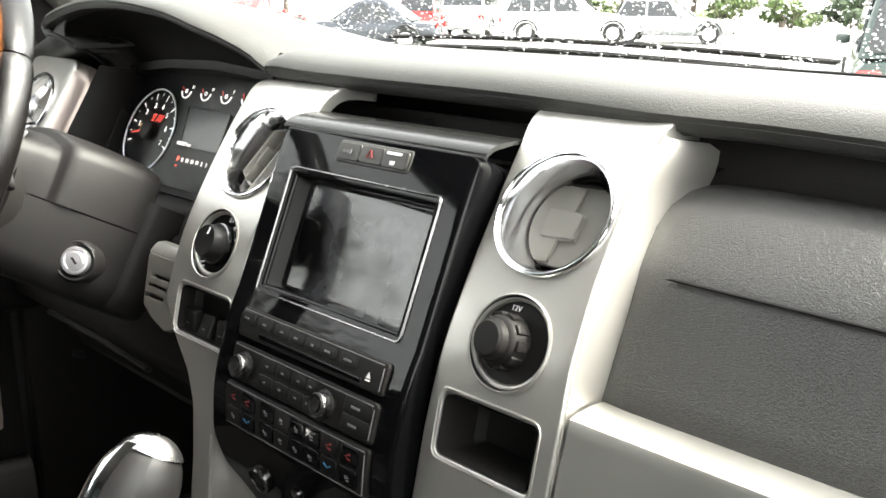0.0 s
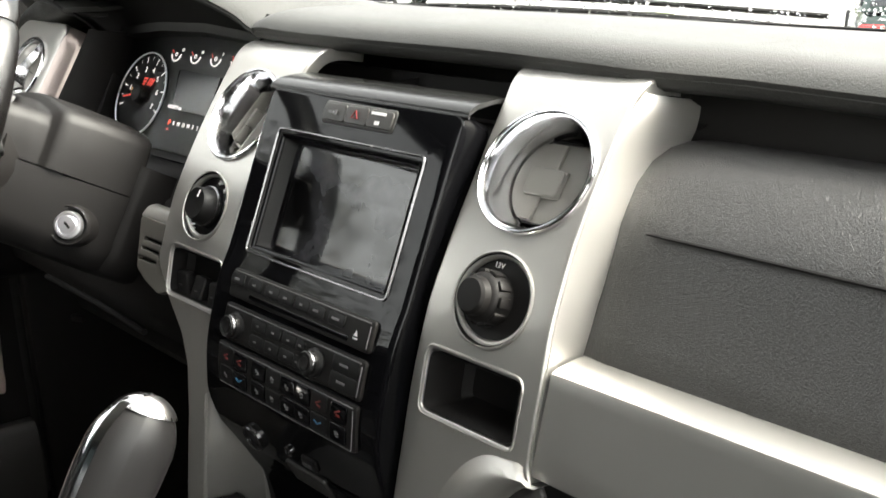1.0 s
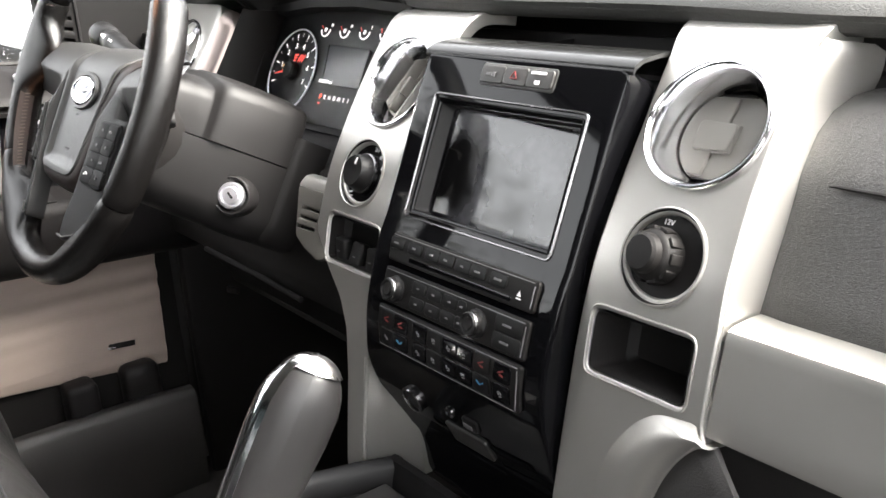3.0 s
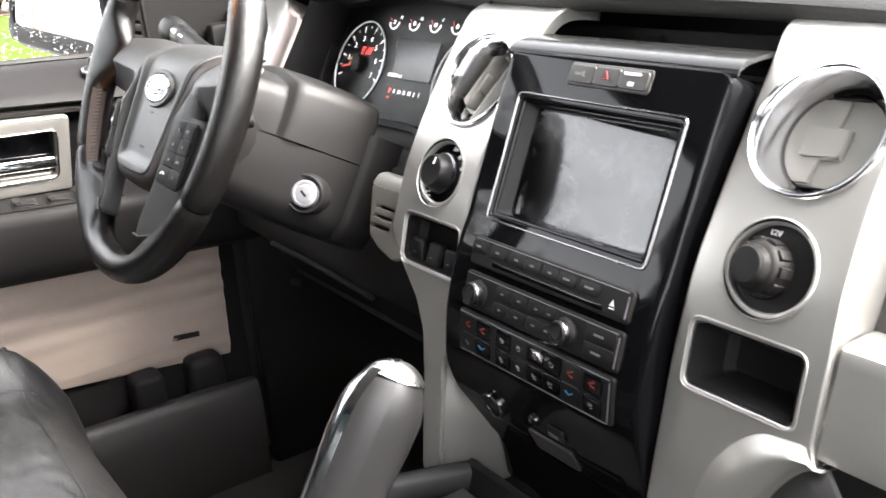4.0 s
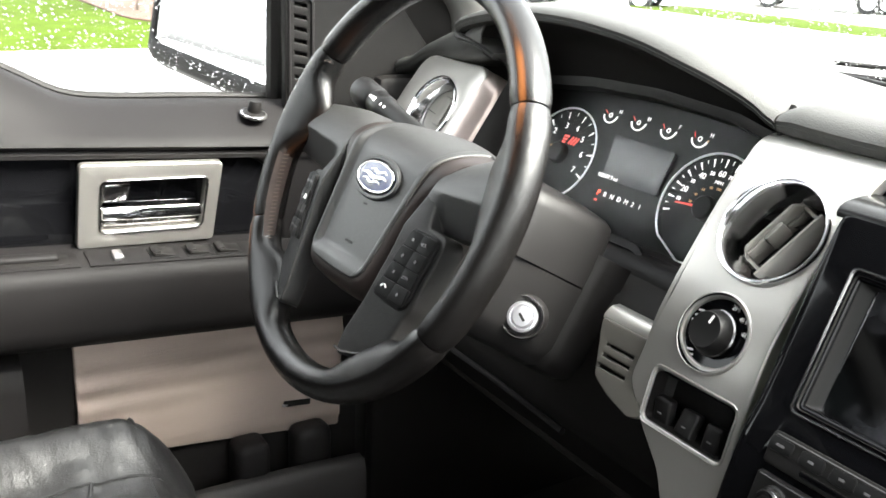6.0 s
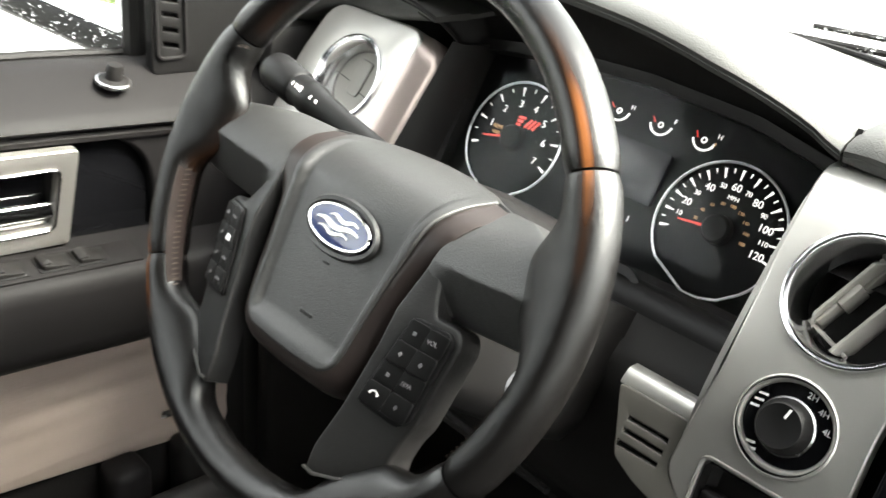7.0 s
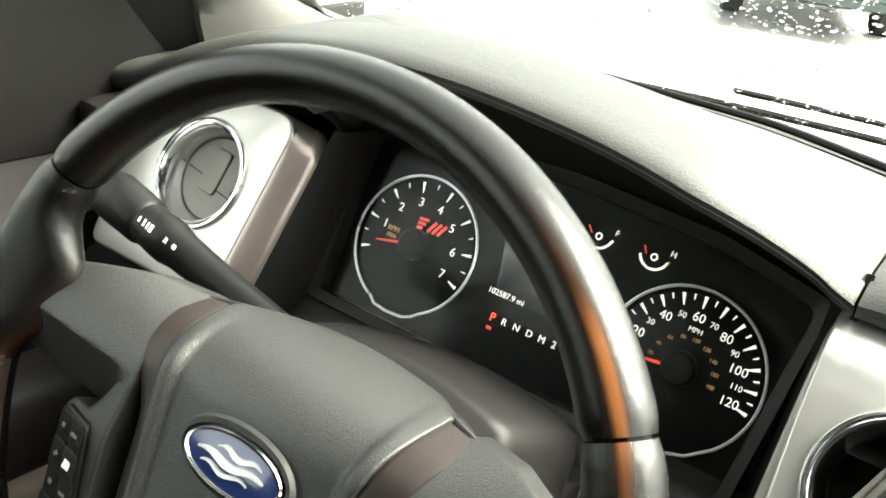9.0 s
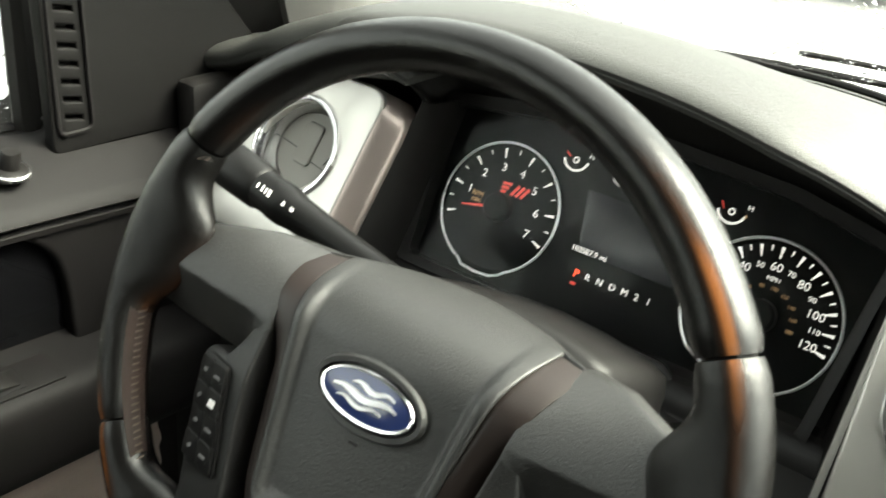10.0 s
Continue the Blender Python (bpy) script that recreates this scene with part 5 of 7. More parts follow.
for s in (1, -1):
    sh = [(0.0850, 0.0475), (0.115, 0.0470), (0.140, 0.0405), (0.158, 0.0350), (0.176, 0.0330), (0.176, -0.012), (0.155, -0.016), (0.128, -0.0190), (0.104, -0.0215), (0.0800, -0.0200), (0.0795, 0.000), (0.0812, 0.018)]
    part("spoke", panel(rounded([(s * x, u) for x, u in sh], 0.003, 3), lambda u, v, w: on_wheel(u, v, side_w(u, v) + w), (), [("u", steps(-0.17, 0.17, 35)), ("v", [-0.014, -0.008, -0.002, 0.002, 0.004, 0.0055, 0.007, 0.0085, 0.010, 0.013, 0.018, 0.024, 0.030, 0.036, 0.042])], 0.016, 0.002), HUB, wheel, "dark grey spoke", sharp=28)
    lw = [(0.0800, 0.0020), (0.0850, 0.0020), (0.0920, -0.0150), (0.0980, -0.0262), (0.1150, -0.0258), (0.1190, -0.0320), (0.1120, -0.0860), (0.1080, -0.0950), (0.1050, -0.1120), (0.1070, -0.1240), (0.086, -0.1360), (0.060, -0.1470), (0.0600, -0.130), (0.0675, -0.100), (0.0750, -0.053), (0.0782, -0.018)]
    arm = part("lower_spoke", panel(rounded([(s * x, u) for x, u in lw], 0.004, 3), lambda u, v, w: on_wheel(u, v, pad_w(u, v) - 0.0022 + w), (), [("u", [k * s for k in (0.07, 0.085, 0.10, 0.115)]), ("v", steps(-0.14, -0.03, 9) + [-0.024, -0.018, -0.012, -0.006])], 0.020, 0.0022), HUB_SHADED, wheel, "dark grey lower spoke", sharp=40)
    end = [(0.058, -0.1440), (0.066, -0.1450), (0.080, -0.1400), (0.094, -0.1335), (0.1075, -0.1255)]
    part("spoke_end", tube([on_wheel(s * x, u, pad_w(x, u) - 0.0002) for x, u in end], 0.0010, 6), BUTTON_GREY, arm, "thin bright edge where the spoke meets the leather")
    pad_ol = [(0.0900, -0.0295), (0.1140, -0.0285), (0.1168, -0.0335), (0.1095, -0.0855), (0.1035, -0.0915), (0.0755, -0.0890)]
    bpad = part("button_panel", panel(rounded([(s * x, u) for x, u in pad_ol], 0.003, 3), lambda u, v, w: on_wheel(u, v, pad_w(u, v) + 0.0006 + w), (), [("v", steps(-0.085, -0.035, 6))], 0.004, 0.001), BUTTON, arm, "black panel of thumb buttons")
    for r in range(4):
        for c in range(2):
            u1, u0 = -0.0305 - 0.0146 * r, -0.0441 - 0.0146 * r
            edge = lambda u: (0.0912 + 0.235 * (u + 0.029), 0.1155 + 0.125 * (u + 0.029))
            a0, b0 = edge(u0)
            a1, b1 = edge(u1)
            lo, hi = (0.0, 0.485) if c == 0 else (0.515, 1.0)
            q = [(a1 + (b1 - a1) * lo, u1), (a1 + (b1 - a1) * hi, u1), (a0 + (b0 - a0) * hi, u0), (a0 + (b0 - a0) * lo, u0)]
            cx, cu = sum(p[0] for p in q) / 4, sum(p[1] for p in q) / 4
            b = part("thumb_button", panel(rounded([(s * x, u) for x, u in q], 0.0014, 3), lambda u, v, w: on_wheel(u, v, pad_w(u, v) + 0.0017 + w + 0.0009 * (r % 2)), (), (), 0.003, 0.0006), BUTTON, bpad)
            m = axes(on_wheel(s * cx, cu, pad_w(cx, cu) + 0.0024 + 0.0009 * (r % 2)), X, WU, WN) @ pose(0, 0, 0, 0, 0, s * 6)
            if s > 0 and r == 0 and c == 1:
                text("button_text", "VOL", 0.0042, m @ pose(-0.001, 0, 0.0005), ICON, b)
            elif s > 0 and r == 2 and c == 1:
                text("button_text", "MEDIA", 0.0036, m @ pose(-0.003, 0, 0.0005), ICON, b)
            elif s > 0 and r == 3 and c == 0:
                part("phone_mark", tube([m @ Vector((0.0034 * math.cos(t), 0.0034 * math.sin(t) - 0.001, 0.0003)) for t in steps(0.3, 2.8, 9)], [0.0010, 0.0007, 0.0005, 0.0005, 0.0005, 0.0005, 0.0005, 0.0007, 0.0010], 5), WHITE_INK, b)
            elif s < 0 and c == 0:
                part("button_mark", rbox((0.0050, 0.0044 if r == 1 else 0.0016, 0.0004), m, 0), WHITE_INK if r == 1 else ICON, b, flat=True)
                part("button_mark", rbox((0.0012, 0.0040, 0.0004), m @ pose(0.0045, 0, 0), 0), ICON, b, flat=True)
            else:
                part("button_mark", rbox((0.0026, 0.0022, 0.0004), m @ pose(0, 0, 0, 0, 0, 45 * (r % 2)), 0), ICON, b, flat=True)
# closing back of the hub
part("hub_back", lathe([(0.0, -0.058), (0.05, -0.058), (0.060, -0.064), (0.056, -0.09), (0.045, -0.12), (0.04, -0.16)], 32, wm @ pose(0, -0.030, 0)), HUB, wheel)
# oval badge: blue field, bright rim, and a plain light flourish
ev = [(x, u - 0.0065) for x, u in ring2(0, 0, 0.0285, 0.0118, 36)]
badge = part("badge", panel(ev, lambda u, v, w: on_wheel(u, v, hub_face(0, v) + w + 0.0030), (), (), 0.004, 0.0008), BADGE_BLUE, wheel, "blue oval badge with bright rim")
part("badge_rim", tube([on_wheel(x * 1.0, u, hub_face(0, u) + 0.0026) for x, u in ring2(0, -0.0065, 0.0296, 0.0128, 44)], 0.0012, 6, True), CHROME, badge)
part("badge_surround", tube([on_wheel(x, u, hub_face(0, u) + 0.0006) for x, u in ring2(0, -0.0065, 0.0345, 0.0172, 44)], 0.0026, 6, True), HUB, cover)
for x0, ln, u0, r_ in ((-0.001, 0.042, 0.0000, 0.0024), (-0.003, 0.030, -0.0048, 0.0015), (0.003, 0.028, 0.0050, 0.0016)):
    pts = [on_wheel(x0 + ln * (t - 0.5), -0.0065 + u0 + 0.0012 * math.sin(9.42 * t), hub_face(0, -0.0065) + 0.0032) for t in steps(0, 1, 18)]
    part("badge_flourish", tube(pts, [r_ * (0.3 + 0.7 * math.sin(3.1416 * t)) for t in steps(0, 1, 18)], 5), RIM_BRIGHT, badge)
part("cover_mark", rbox((0.006, 0.0016, 0.0005), wm @ pose(0.001, -0.031, hub_face(0, -0.03) + 0.0002), 0), BLACK, cover)
part("cover_mark", rbox((0.012, 0.0022, 0.0005), wm @ pose(0.004, -0.066, hub_face(0, -0.066) + 0.0002), 0), BLACK, cover)
# ---- steering column ----
column = thing("steering_column", "dark grey plastic steering column shroud", "steering column")


def col_ring(s, hw, lo, hi, corner, upper):
    corner = min(corner, 0.45 * (hi - lo), 0.5 * hw)
    if upper:
        prof = [(-hw, lo), (-hw, lo + 0.3 * (hi - lo)), (-hw + 0.002, hi - corner), (-hw + corner * 0.35, hi - corner * 0.3), (-hw + corner, hi), (-hw * 0.4, hi + 0.006), (0, hi + 0.008)]
        prof = prof + [(-x, u) for x, u in prof[-2::-1]]
    else:
        prof = [(-hw, hi), (-hw + 0.001, lo + corner), (-hw + corner * 0.4, lo + corner * 0.25), (-hw + corner, lo), (0, lo - 0.004)]
        prof = prof + [(-x, u) for x, u in prof[-2::-1]]
    return [on_wheel(x, u, -s) for x, u in prof]


rows = [col_ring(s, hw, -0.012, hi, 0.016, True) for s, hw, hi in ((0.048, 0.040, 0.010), (0.051, 0.056, 0.026), (0.057, 0.0645, 0.033), (0.066, 0.0670, 0.0365), (0.100, 0.0685, 0.0395), (0.1160, 0.0690, 0.0405), (0.1185, 0.0705, 0.0425), (0.1205, 0.0755, 0.0470), (0.1240, 0.0790, 0.0495), (0.132, 0.0815, 0.0508), (0.16, 0.0855, 0.0525), (0.195, 0.0880, 0.053), (0.213, 0.0885, 0.0528), (0.2165, 0.0870, 0.051), (0.220, 0.081, 0.045))]
bm = grid(bmesh.new(), rows)
bm.verts.ensure_lookup_table()
bm.faces.new(bm.verts[-len(rows[0]):])
part("upper_shroud", bm, PLASTIC_WARM, column, "grey plastic upper shroud", sharp=60)
rows = [col_ring(s, hw, lo, -0.0135, 0.028, False) for s, hw, lo in ((0.062, 0.050, -0.050), (0.066, 0.060, -0.075), (0.078, 0.066, -0.090), (0.105, 0.0715, -0.093), (0.13, 0.077, -0.095), (0.16, 0.0850, -0.097), (0.19, 0.0890, -0.099), (0.212, 0.0890, -0.101), (0.224, 0.085, -0.100), (0.236, 0.075, -0.093))]
part("lower_shroud", grid(bmesh.new(), rows, caps=True), PLASTIC_WARM, column, "dark plastic lower shroud", sharp=60)
rows = [col_ring(s, hw, lo, 0.022, 0.026, False) for s, hw, lo in ((0.208, 0.084, -0.092), (0.212, 0.092, -0.098), (0.220, 0.0945, -0.101), (0.250, 0.0950, -0.102))]
part("column_base", grid(bmesh.new(), rows, closed=True, caps=True), BLACK, column, "matte black base of the column at the dash", sharp=60)
part("shroud_face", lathe([(0.0, -0.074), (0.06, -0.074), (0.075, -0.082), (0.07, -0.10)], 32, wm @ pose(0, -0.025, 0)), BLACK, column)
ig_n = Vector((0.68, -0.66, 0.31)).normalized()
ig = axes(Vector((-0.335, -0.099, 1.247)) + ig_n * 0.0105, Z.cross(ig_n).normalized(), ig_n.cross(Z.cross(ig_n)).normalized(), ig_n)
boss = part("ignition_boss", lathe([(0.0225, -0.045), (0.0212, -0.010), (0.0200, -0.0045), (0.0188, -0.0030), (0.0176, -0.0040), (0.0166, -0.009), (0.013, -0.010)], 40, ig), PLASTIC, column, "dark ring around the ignition lock")
lock = part("ignition_lock", lathe([(0.0140, -0.012), (0.0140, -0.003), (0.0132, -0.0008), (0.0112, -0.0004), (0.0106, -0.0016), (0.0100, -0.0012), (0.0080, 0.0004), (0.0, 0.0008)], 40, ig), LOCK_METAL, boss, "bright metal ignition lock")
part("lock_collar", lathe([(0.0166, -0.0080), (0.0140, -0.0082)], 40, ig), BLACK, boss)
part("key_slot", rbox((0.0024, 0.0080, 0.0012), ig @ pose(0, 0, 0.0006, 0, 0, 35), 0.0004), BLACK, lock)
# wiper and signal stalk
sb, st = Vector((-0.500, -0.118, 1.379)), Vector((-0.636, -0.106, 1.399))
ax_ = (st - sb)
stalk = part("signal_stalk", tube([sb + ax_ * t for t in (-0.5, 0.25, 0.45, 0.50, 0.52, 0.60, 0.62, 0.70, 0.72, 0.96, 0.99, 1.0)], [0.0105, 0.0112, 0.0122, 0.0136, 0.0142, 0.0142, 0.0136, 0.0136, 0.0156, 0.0164, 0.0155, 0.012], 24), BUTTON, column, "black signal and wiper stalk with white icons")
for t, w_, l_ in ((0.57, 0.0022, 0.006), (0.595, 0.0010, 0.005), (0.62, 0.0010, 0.005), (0.655, 0.0010, 0.004), (0.76, 0.0022, 0.0022), (0.90, 0.0022, 0.0036), (0.48, 0.0026, 0.0040), (0.42, 0.0026, 0.0034)):
    c = sb + ax_ * t + Vector((0.0, -0.75, 0.66)) * (0.0150 if t > 0.5 else 0.0128)
    mm = axes(c, ax_.normalized(), Vector((0, 0.66, 0.75)), Vector((0, -0.75, 0.66)))
    part("stalk_mark", rbox((w_, l_ * 0.8, 0.0008), mm, 0), WHITE_INK, stalk, flat=True)

# ---- gear selector and console ----
shifter = thing("gear_selector", "chrome and grey leather gear selector lever", "gear lever")
g0, g1 = Vector((-0.078, -0.272, 1.00)), Vector((-0.066, -0.178, 1.166))
gz = (g1 - g0).normalized()
gx = Vector((0.80, -0.55, 0.0))
gx = (gx - gz * gx.dot(gz)).normalized()
gm = axes(g0, gx, gz.cross(gx), gz)
L = (g1 - g0).length


def lever_rows(ry, rx, grow=0.0, a0=0.0, a1=360.0, n=24, ts=(0.0, 0.15, 0.35, 0.55, 0.75, 0.88, 0.94, 0.99, 1.03, 1.06, 1.08, 1.09)):
    rows = []
    for t in ts:
        k = 1.0 if t < 0.84 else math.sqrt(max(0.0, 1 - ((t - 0.84) / 0.2502) ** 2))
        wid = 0.74 + 0.26 * min(1, t / 0.75)
        rows.append([gm @ Vector(((rx * wid * k + grow) * math.cos(D(a)), (ry * wid * k + grow) * math.sin(D(a)) + 0.006 * (t - 0.5), t * L + grow * (t > 1))) for a in steps(a0, a1, n)])
    return rows


part("grip", grid(bmesh.new(), lever_rows(0.033, 0.021)), material("grip_leather", (0.016, 0.0155, 0.016), 0.32, bump=0.15, bump_scale=900, kind="leather"), shifter, "grey leather grip", sharp=60)
part("chrome_spine", thick(lever_rows(0.033, 0.021, 0.0022, 188, 318, 22), 0.0012, gx), CHROME, shifter, "polished chrome spine", sharp=60)
part("chrome_cap", grid(bmesh.new(), lever_rows(0.033, 0.021, 0.0016, 0, 360, 30, (1.025, 1.045, 1.06, 1.075, 1.085, 1.0902))), SATIN, shifter, "satin chrome cap", sharp=60)
part("spine_joint", thick(lever_rows(0.033, 0.021, 0.0030, 186, 320, 22, (0.30, 0.315)), 0.0010, gx), DARK_CHROME, shifter, sharp=60)
part("release_button", rbox((0.006, 0.012, 0.022), gm @ pose(-0.017, -0.012, 0.70 * L), 0.0025, 3), PLASTIC, shifter)
part("lower_stem", tube([g0 + gz * t for t in (-0.12, -0.04, 0.0)], [0.011, 0.011, 0.013], 16), CHROME, shifter)

console = thing("centre_console", "black centre console with raised side rails", "console")
part("body", rbox((0.30, 0.72, 0.34), pose(0.0, -0.46, 0.84), 0.02, 3), BLACK, console, "matte black console body")
for s in (1, -1):
    rows = []
    for y, x in ((-0.075, 0.106), (-0.11, 0.122), (-0.16, 0.140), (-0.30, 0.150), (-0.60, 0.150), (-0.80, 0.150)):
        rows.append([(s * (x + dx), y, z) for dx, z in ((-0.016, 1.005), (-0.014, 1.028), (-0.008, 1.034), (0.0, 1.034), (0.005, 1.028), (0.008, 1.0))])
    part("side_rail", thick(rows, 0.003, (0, 0, -1)), BUTTON, console, "satin black rail", sharp=50)
rows = [[(x, y, z) for y, z in ((-0.070, 1.005), (-0.072, 1.030), (-0.077, 1.035), (-0.084, 1.034), (-0.088, 1.02), (-0.092, 1.0))] for x in steps(-0.108, 0.108, 6)]
part("front_rail", thick(rows, 0.003, (0, 0, -1)), BUTTON, console, sharp=50)
part("gate_plate", rbox((0.19, 0.20, 0.008), pose(-0.02, -0.30, 1.013), 0.003), PIANO, console, "gloss black selector plate")
part("tray_mat", rbox((0.20, 0.09, 0.006), pose(0.0, -0.140, 1.013), 0.002), BUTTON_GREY, console)

# ---- driver's seat cushion ----
seat = thing("driver_seat", "black leather driver's seat cushion with piped seams", "seat")
SX, SW = -0.42, 0.275


def seat_z(x, y):
    e = abs(x - SX) / SW
    z = 1.012 + 0.046 * math.exp(-((e - 0.84) / 0.17) ** 2) + 0.012 * (1 - e) - 0.05 * max(0, (-0.62 - y) / 0.4)
    z += 0.004 * math.sin(34 * y + 5 * x) * (e < 0.7) * (-y > 0.42)
    f = max(0.0, (y + 0.40) / 0.085)
    z -= 0.085 * f**2.6
    z -= 0.20 * max(0, e - 0.93) ** 1.3 * 3
    return z + 0.0018 * noise.noise(Vector((x * 22, y * 22, 0))) + 0.0022 * noise.noise(Vector((x * 26 + y * 22, y * 80 - x * 34, 3))) + 0.0005 * noise.noise(Vector((x * 120, y * 120, 7)))


rows = []
for y in steps(-0.95, -0.42, 66) + steps(-0.415, -0.315, 22):
    rows.append([(x * (1 - 0.10 * max(0, (y + 0.42) / 0.105) ** 2) + SX * 0.10 * max(0, (y + 0.42) / 0.105) ** 2, y, seat_z(x, y)) for x in steps(SX - SW, SX + SW, 96)])
last = rows[-1]
rows.append([(p[0], p[1] + 0.006, p[2] - 0.03) for p in last])
rows.append([(p[0], p[1] - 0.02, p[2] - 0.12) for p in last])
part("cushion", grid(bmesh.new(), rows), SEAT, seat, "black grained leather cushion", sharp=80)
for s in (1, -1):
    part("piping", tube([(SX + s * SW * 0.62, y, seat_z(SX + s * SW * 0.62, y) + 0.0008) for y in steps(-0.9, -0.345, 40)], 0.0022, 6), SEAT, seat)
    side = [[(SX + s * (SW + 0.002 * k), y, seat_z(SX + s * SW * 0.99, y) - 0.03 * k - 0.015) for k in range(6)] for y in steps(-0.95, -0.34, 12)]
    part("side_bolster", grid(bmesh.new(), side), SEAT, seat, sharp=80)
part("cross_seam", tube([(x, -0.425 - 0.03 * (1 - ((x - SX) / 0.17) ** 2), seat_z(x, -0.425 - 0.03 * (1 - ((x - SX) / 0.17) ** 2)) + 0.0006) for x in steps(SX - 0.17, SX + 0.17, 30)], 0.0020, 6), SEAT, seat)
part("edge_seam", tube([(x, -0.368 + 0.00 * x, seat_z(x, -0.368) + 0.0006) for x in steps(SX - 0.26, SX + 0.26, 40)], 0.0017, 6), SEAT, seat)
part("base", rbox((0.48, 0.52, 0.22), pose(SX, -0.66, 0.82), 0.02), BLACK, seat, "black seat base")

# ---- driver's door ----
door = thing("driver_door", "dark grey truck door trim with silver handle bezel and tan speaker grille", "door")
BELT = [(-1.3, 1.430), (-0.60, 1.429), (-0.53, 1.427), (-0.475, 1.418), (-0.42, 1.391), (-0.37, 1.365), (-0.32, 1.357), (-0.20, 1.352), (-0.05, 1.343), (0.20, 1.330)]


def sag(y):
    return -0.07 * (y + 0.37)


YS = steps(-1.20, -0.62, 6) + steps(-0.60, -0.28, 22) + steps(-0.25, 0.11, 8)
rows = []
for y in YS:
    t, lo = smooth(BELT, y), 1.318 + sag(y)
    rows.append([(-0.915, y, t - 0.006), (-0.905, y, t), (-0.890, y, t + 0.001), (-0.870, y, t - 0.006), (-0.850, y, t - 0.4 * (t - lo) - 0.002), (-0.828, y, lo + 0.16 * (t - lo) + 0.006), (-0.818, y, lo + 0.004), (-0.816, y, lo), (-0.822, y, lo - 0.004), (-0.838, y, lo - 0.006)])
part("upper_trim", thick(rows, 0.005, (-1, 0, -0.5)), DOOR, door, "dark grey padded upper door trim", sharp=60)
rows = [[(x, y, 1.318 + sag(y) + dz) for x, dz in ((-0.838, -0.004), (-0.826, -0.006), (-0.821, -0.010), (-0.822, -0.015), (-0.838, -0.018))] for y in YS]
part("trim_bead", thick(rows, 0.003, (-1, 0, 0)), DOOR, door, sharp=60)
part("weather_strip", tube([(-0.908, y, smooth(BELT, y) + 0.002) for y in YS], 0.005, 8), BLACK, door, "black rubber window seal")
rows = [[(x, y, 1.318 + sag(y) + dz) for x, dz in ((-0.840, -0.013), (-0.8385, -0.05), (-0.8385, -0.09), (-0.842, -0.125))] for y in steps(-1.2, -0.10, 12)]
part("gloss_strip", thick(rows, 0.004, (-1, 0, 0)), PIANO, door, "gloss black door strip")
fill = rounded([(-0.185, 1.3005), (0.08, 1.284), (0.08, 1.150), (-0.118, 1.172), (-0.120, 1.235), (-0.128, 1.266), (-0.150, 1.287)], [0.004, 0.004, 0.004, 0.006, 0.02, 0.02, 0.02])
part("forward_filler", panel(fill, lambda u, v, w: Vector((-0.8265 + w, u, v)), (), (), 0.014, 0.005), DOOR, door, "dark grey moulding that rounds off the handle recess", sharp=50)
# handle bezel with chrome lever
bz = axes(Vector((-0.826, -0.290, 1.2415)), Vector((0, 1, -0.06)).normalized(), Vector((0.18, 0.06, 0.98)).normalized(), Vector((0.98, 0, -0.18)).normalized())
b_out = rounded([(-0.083, 0.052), (0.080, 0.052), (0.076, -0.049), (-0.083, -0.051)], 0.004)
b_in = rounded([(-0.061, 0.034), (0.065, 0.036), (0.062, -0.031), (-0.060, -0.033)], 0.009)
bezel = part("handle_bezel", panel(b_out, lambda u, v, w: bz @ Vector((u, v, w + 0.006)), [b_in], (), 0.010, 0.0022), SILVER_SHADED, door, "silver handle bezel")
bm = bmesh.new()
grid(bm, [[bz @ Vector((u * k, v * k, w)) for u, v in b_in] for k, w in ((0.985, 0.005), (0.95, -0.012), (0.85, -0.024))], closed=True)
bm.faces.new(bm.verts[-len(b_in):])
part("handle_cup", bm, BLACK, bezel, "black handle cup")
part("cup_rim", tube([bz @ Vector((u, v, 0.0072)) for u, v in b_in], 0.0013, 6, True), DARK_CHROME, bezel)
lev = part("door_handle", rbox((0.121, 0.017, 0.010), bz @ pose(0.002, -0.0105, 0.000, -18, 0, 0), 0.004, 3), CHROME, bezel, "chrome door handle")
part("handle_foot", rbox((0.118, 0.010, 0.010), bz @ pose(0.003, -0.0250, -0.006, 20, 0, 0), 0.003, 2), DARK_CHROME, lev)
part("lock_lever", rbox((0.034, 0.026, 0.010), bz @ pose(-0.042, 0.016, -0.004, 10, 14, -4), 0.004, 3), DARK_CHROME, bezel, "chrome lock lever")
# armrest with switches
ARM = [(-0.842, 1.1965), (-0.822, 1.1905), (-0.800, 1.1865), (-0.786, 1.1830), (-0.779, 1.1760), (-0.777, 1.165), (-0.779, 1.140), (-0.785, 1.110), (-0.792, 1.092), (-0.805, 1.080), (-0.880, 1.074)]
rows = [[(x, y, z + sag(y) + 0.0005) for x, z in ARM] for y in steps(-1.2, 0.06, 18)]
arm_rest = part("armrest", thick(rows, 0.004, (-1, 0, 0)), DOOR, door, "dark grey moulded armrest", sharp=50)
am = lambda y, x, dz=0.0: axes(Vector((x, y, smooth(sorted([(-a, b) for a, b in ARM[:5]]), -x) + sag(y) + dz)), Vector((0, 1, -0.07)).normalized(), Vector((-1, 0, 0.2)).normalized(), Vector((0.2, 0.07, 1)).normalized())
part("switch_plate", rbox((0.215, 0.036, 0.003), am(-0.265, -0.806, 0.0008), 0.001), DOOR, arm_rest)
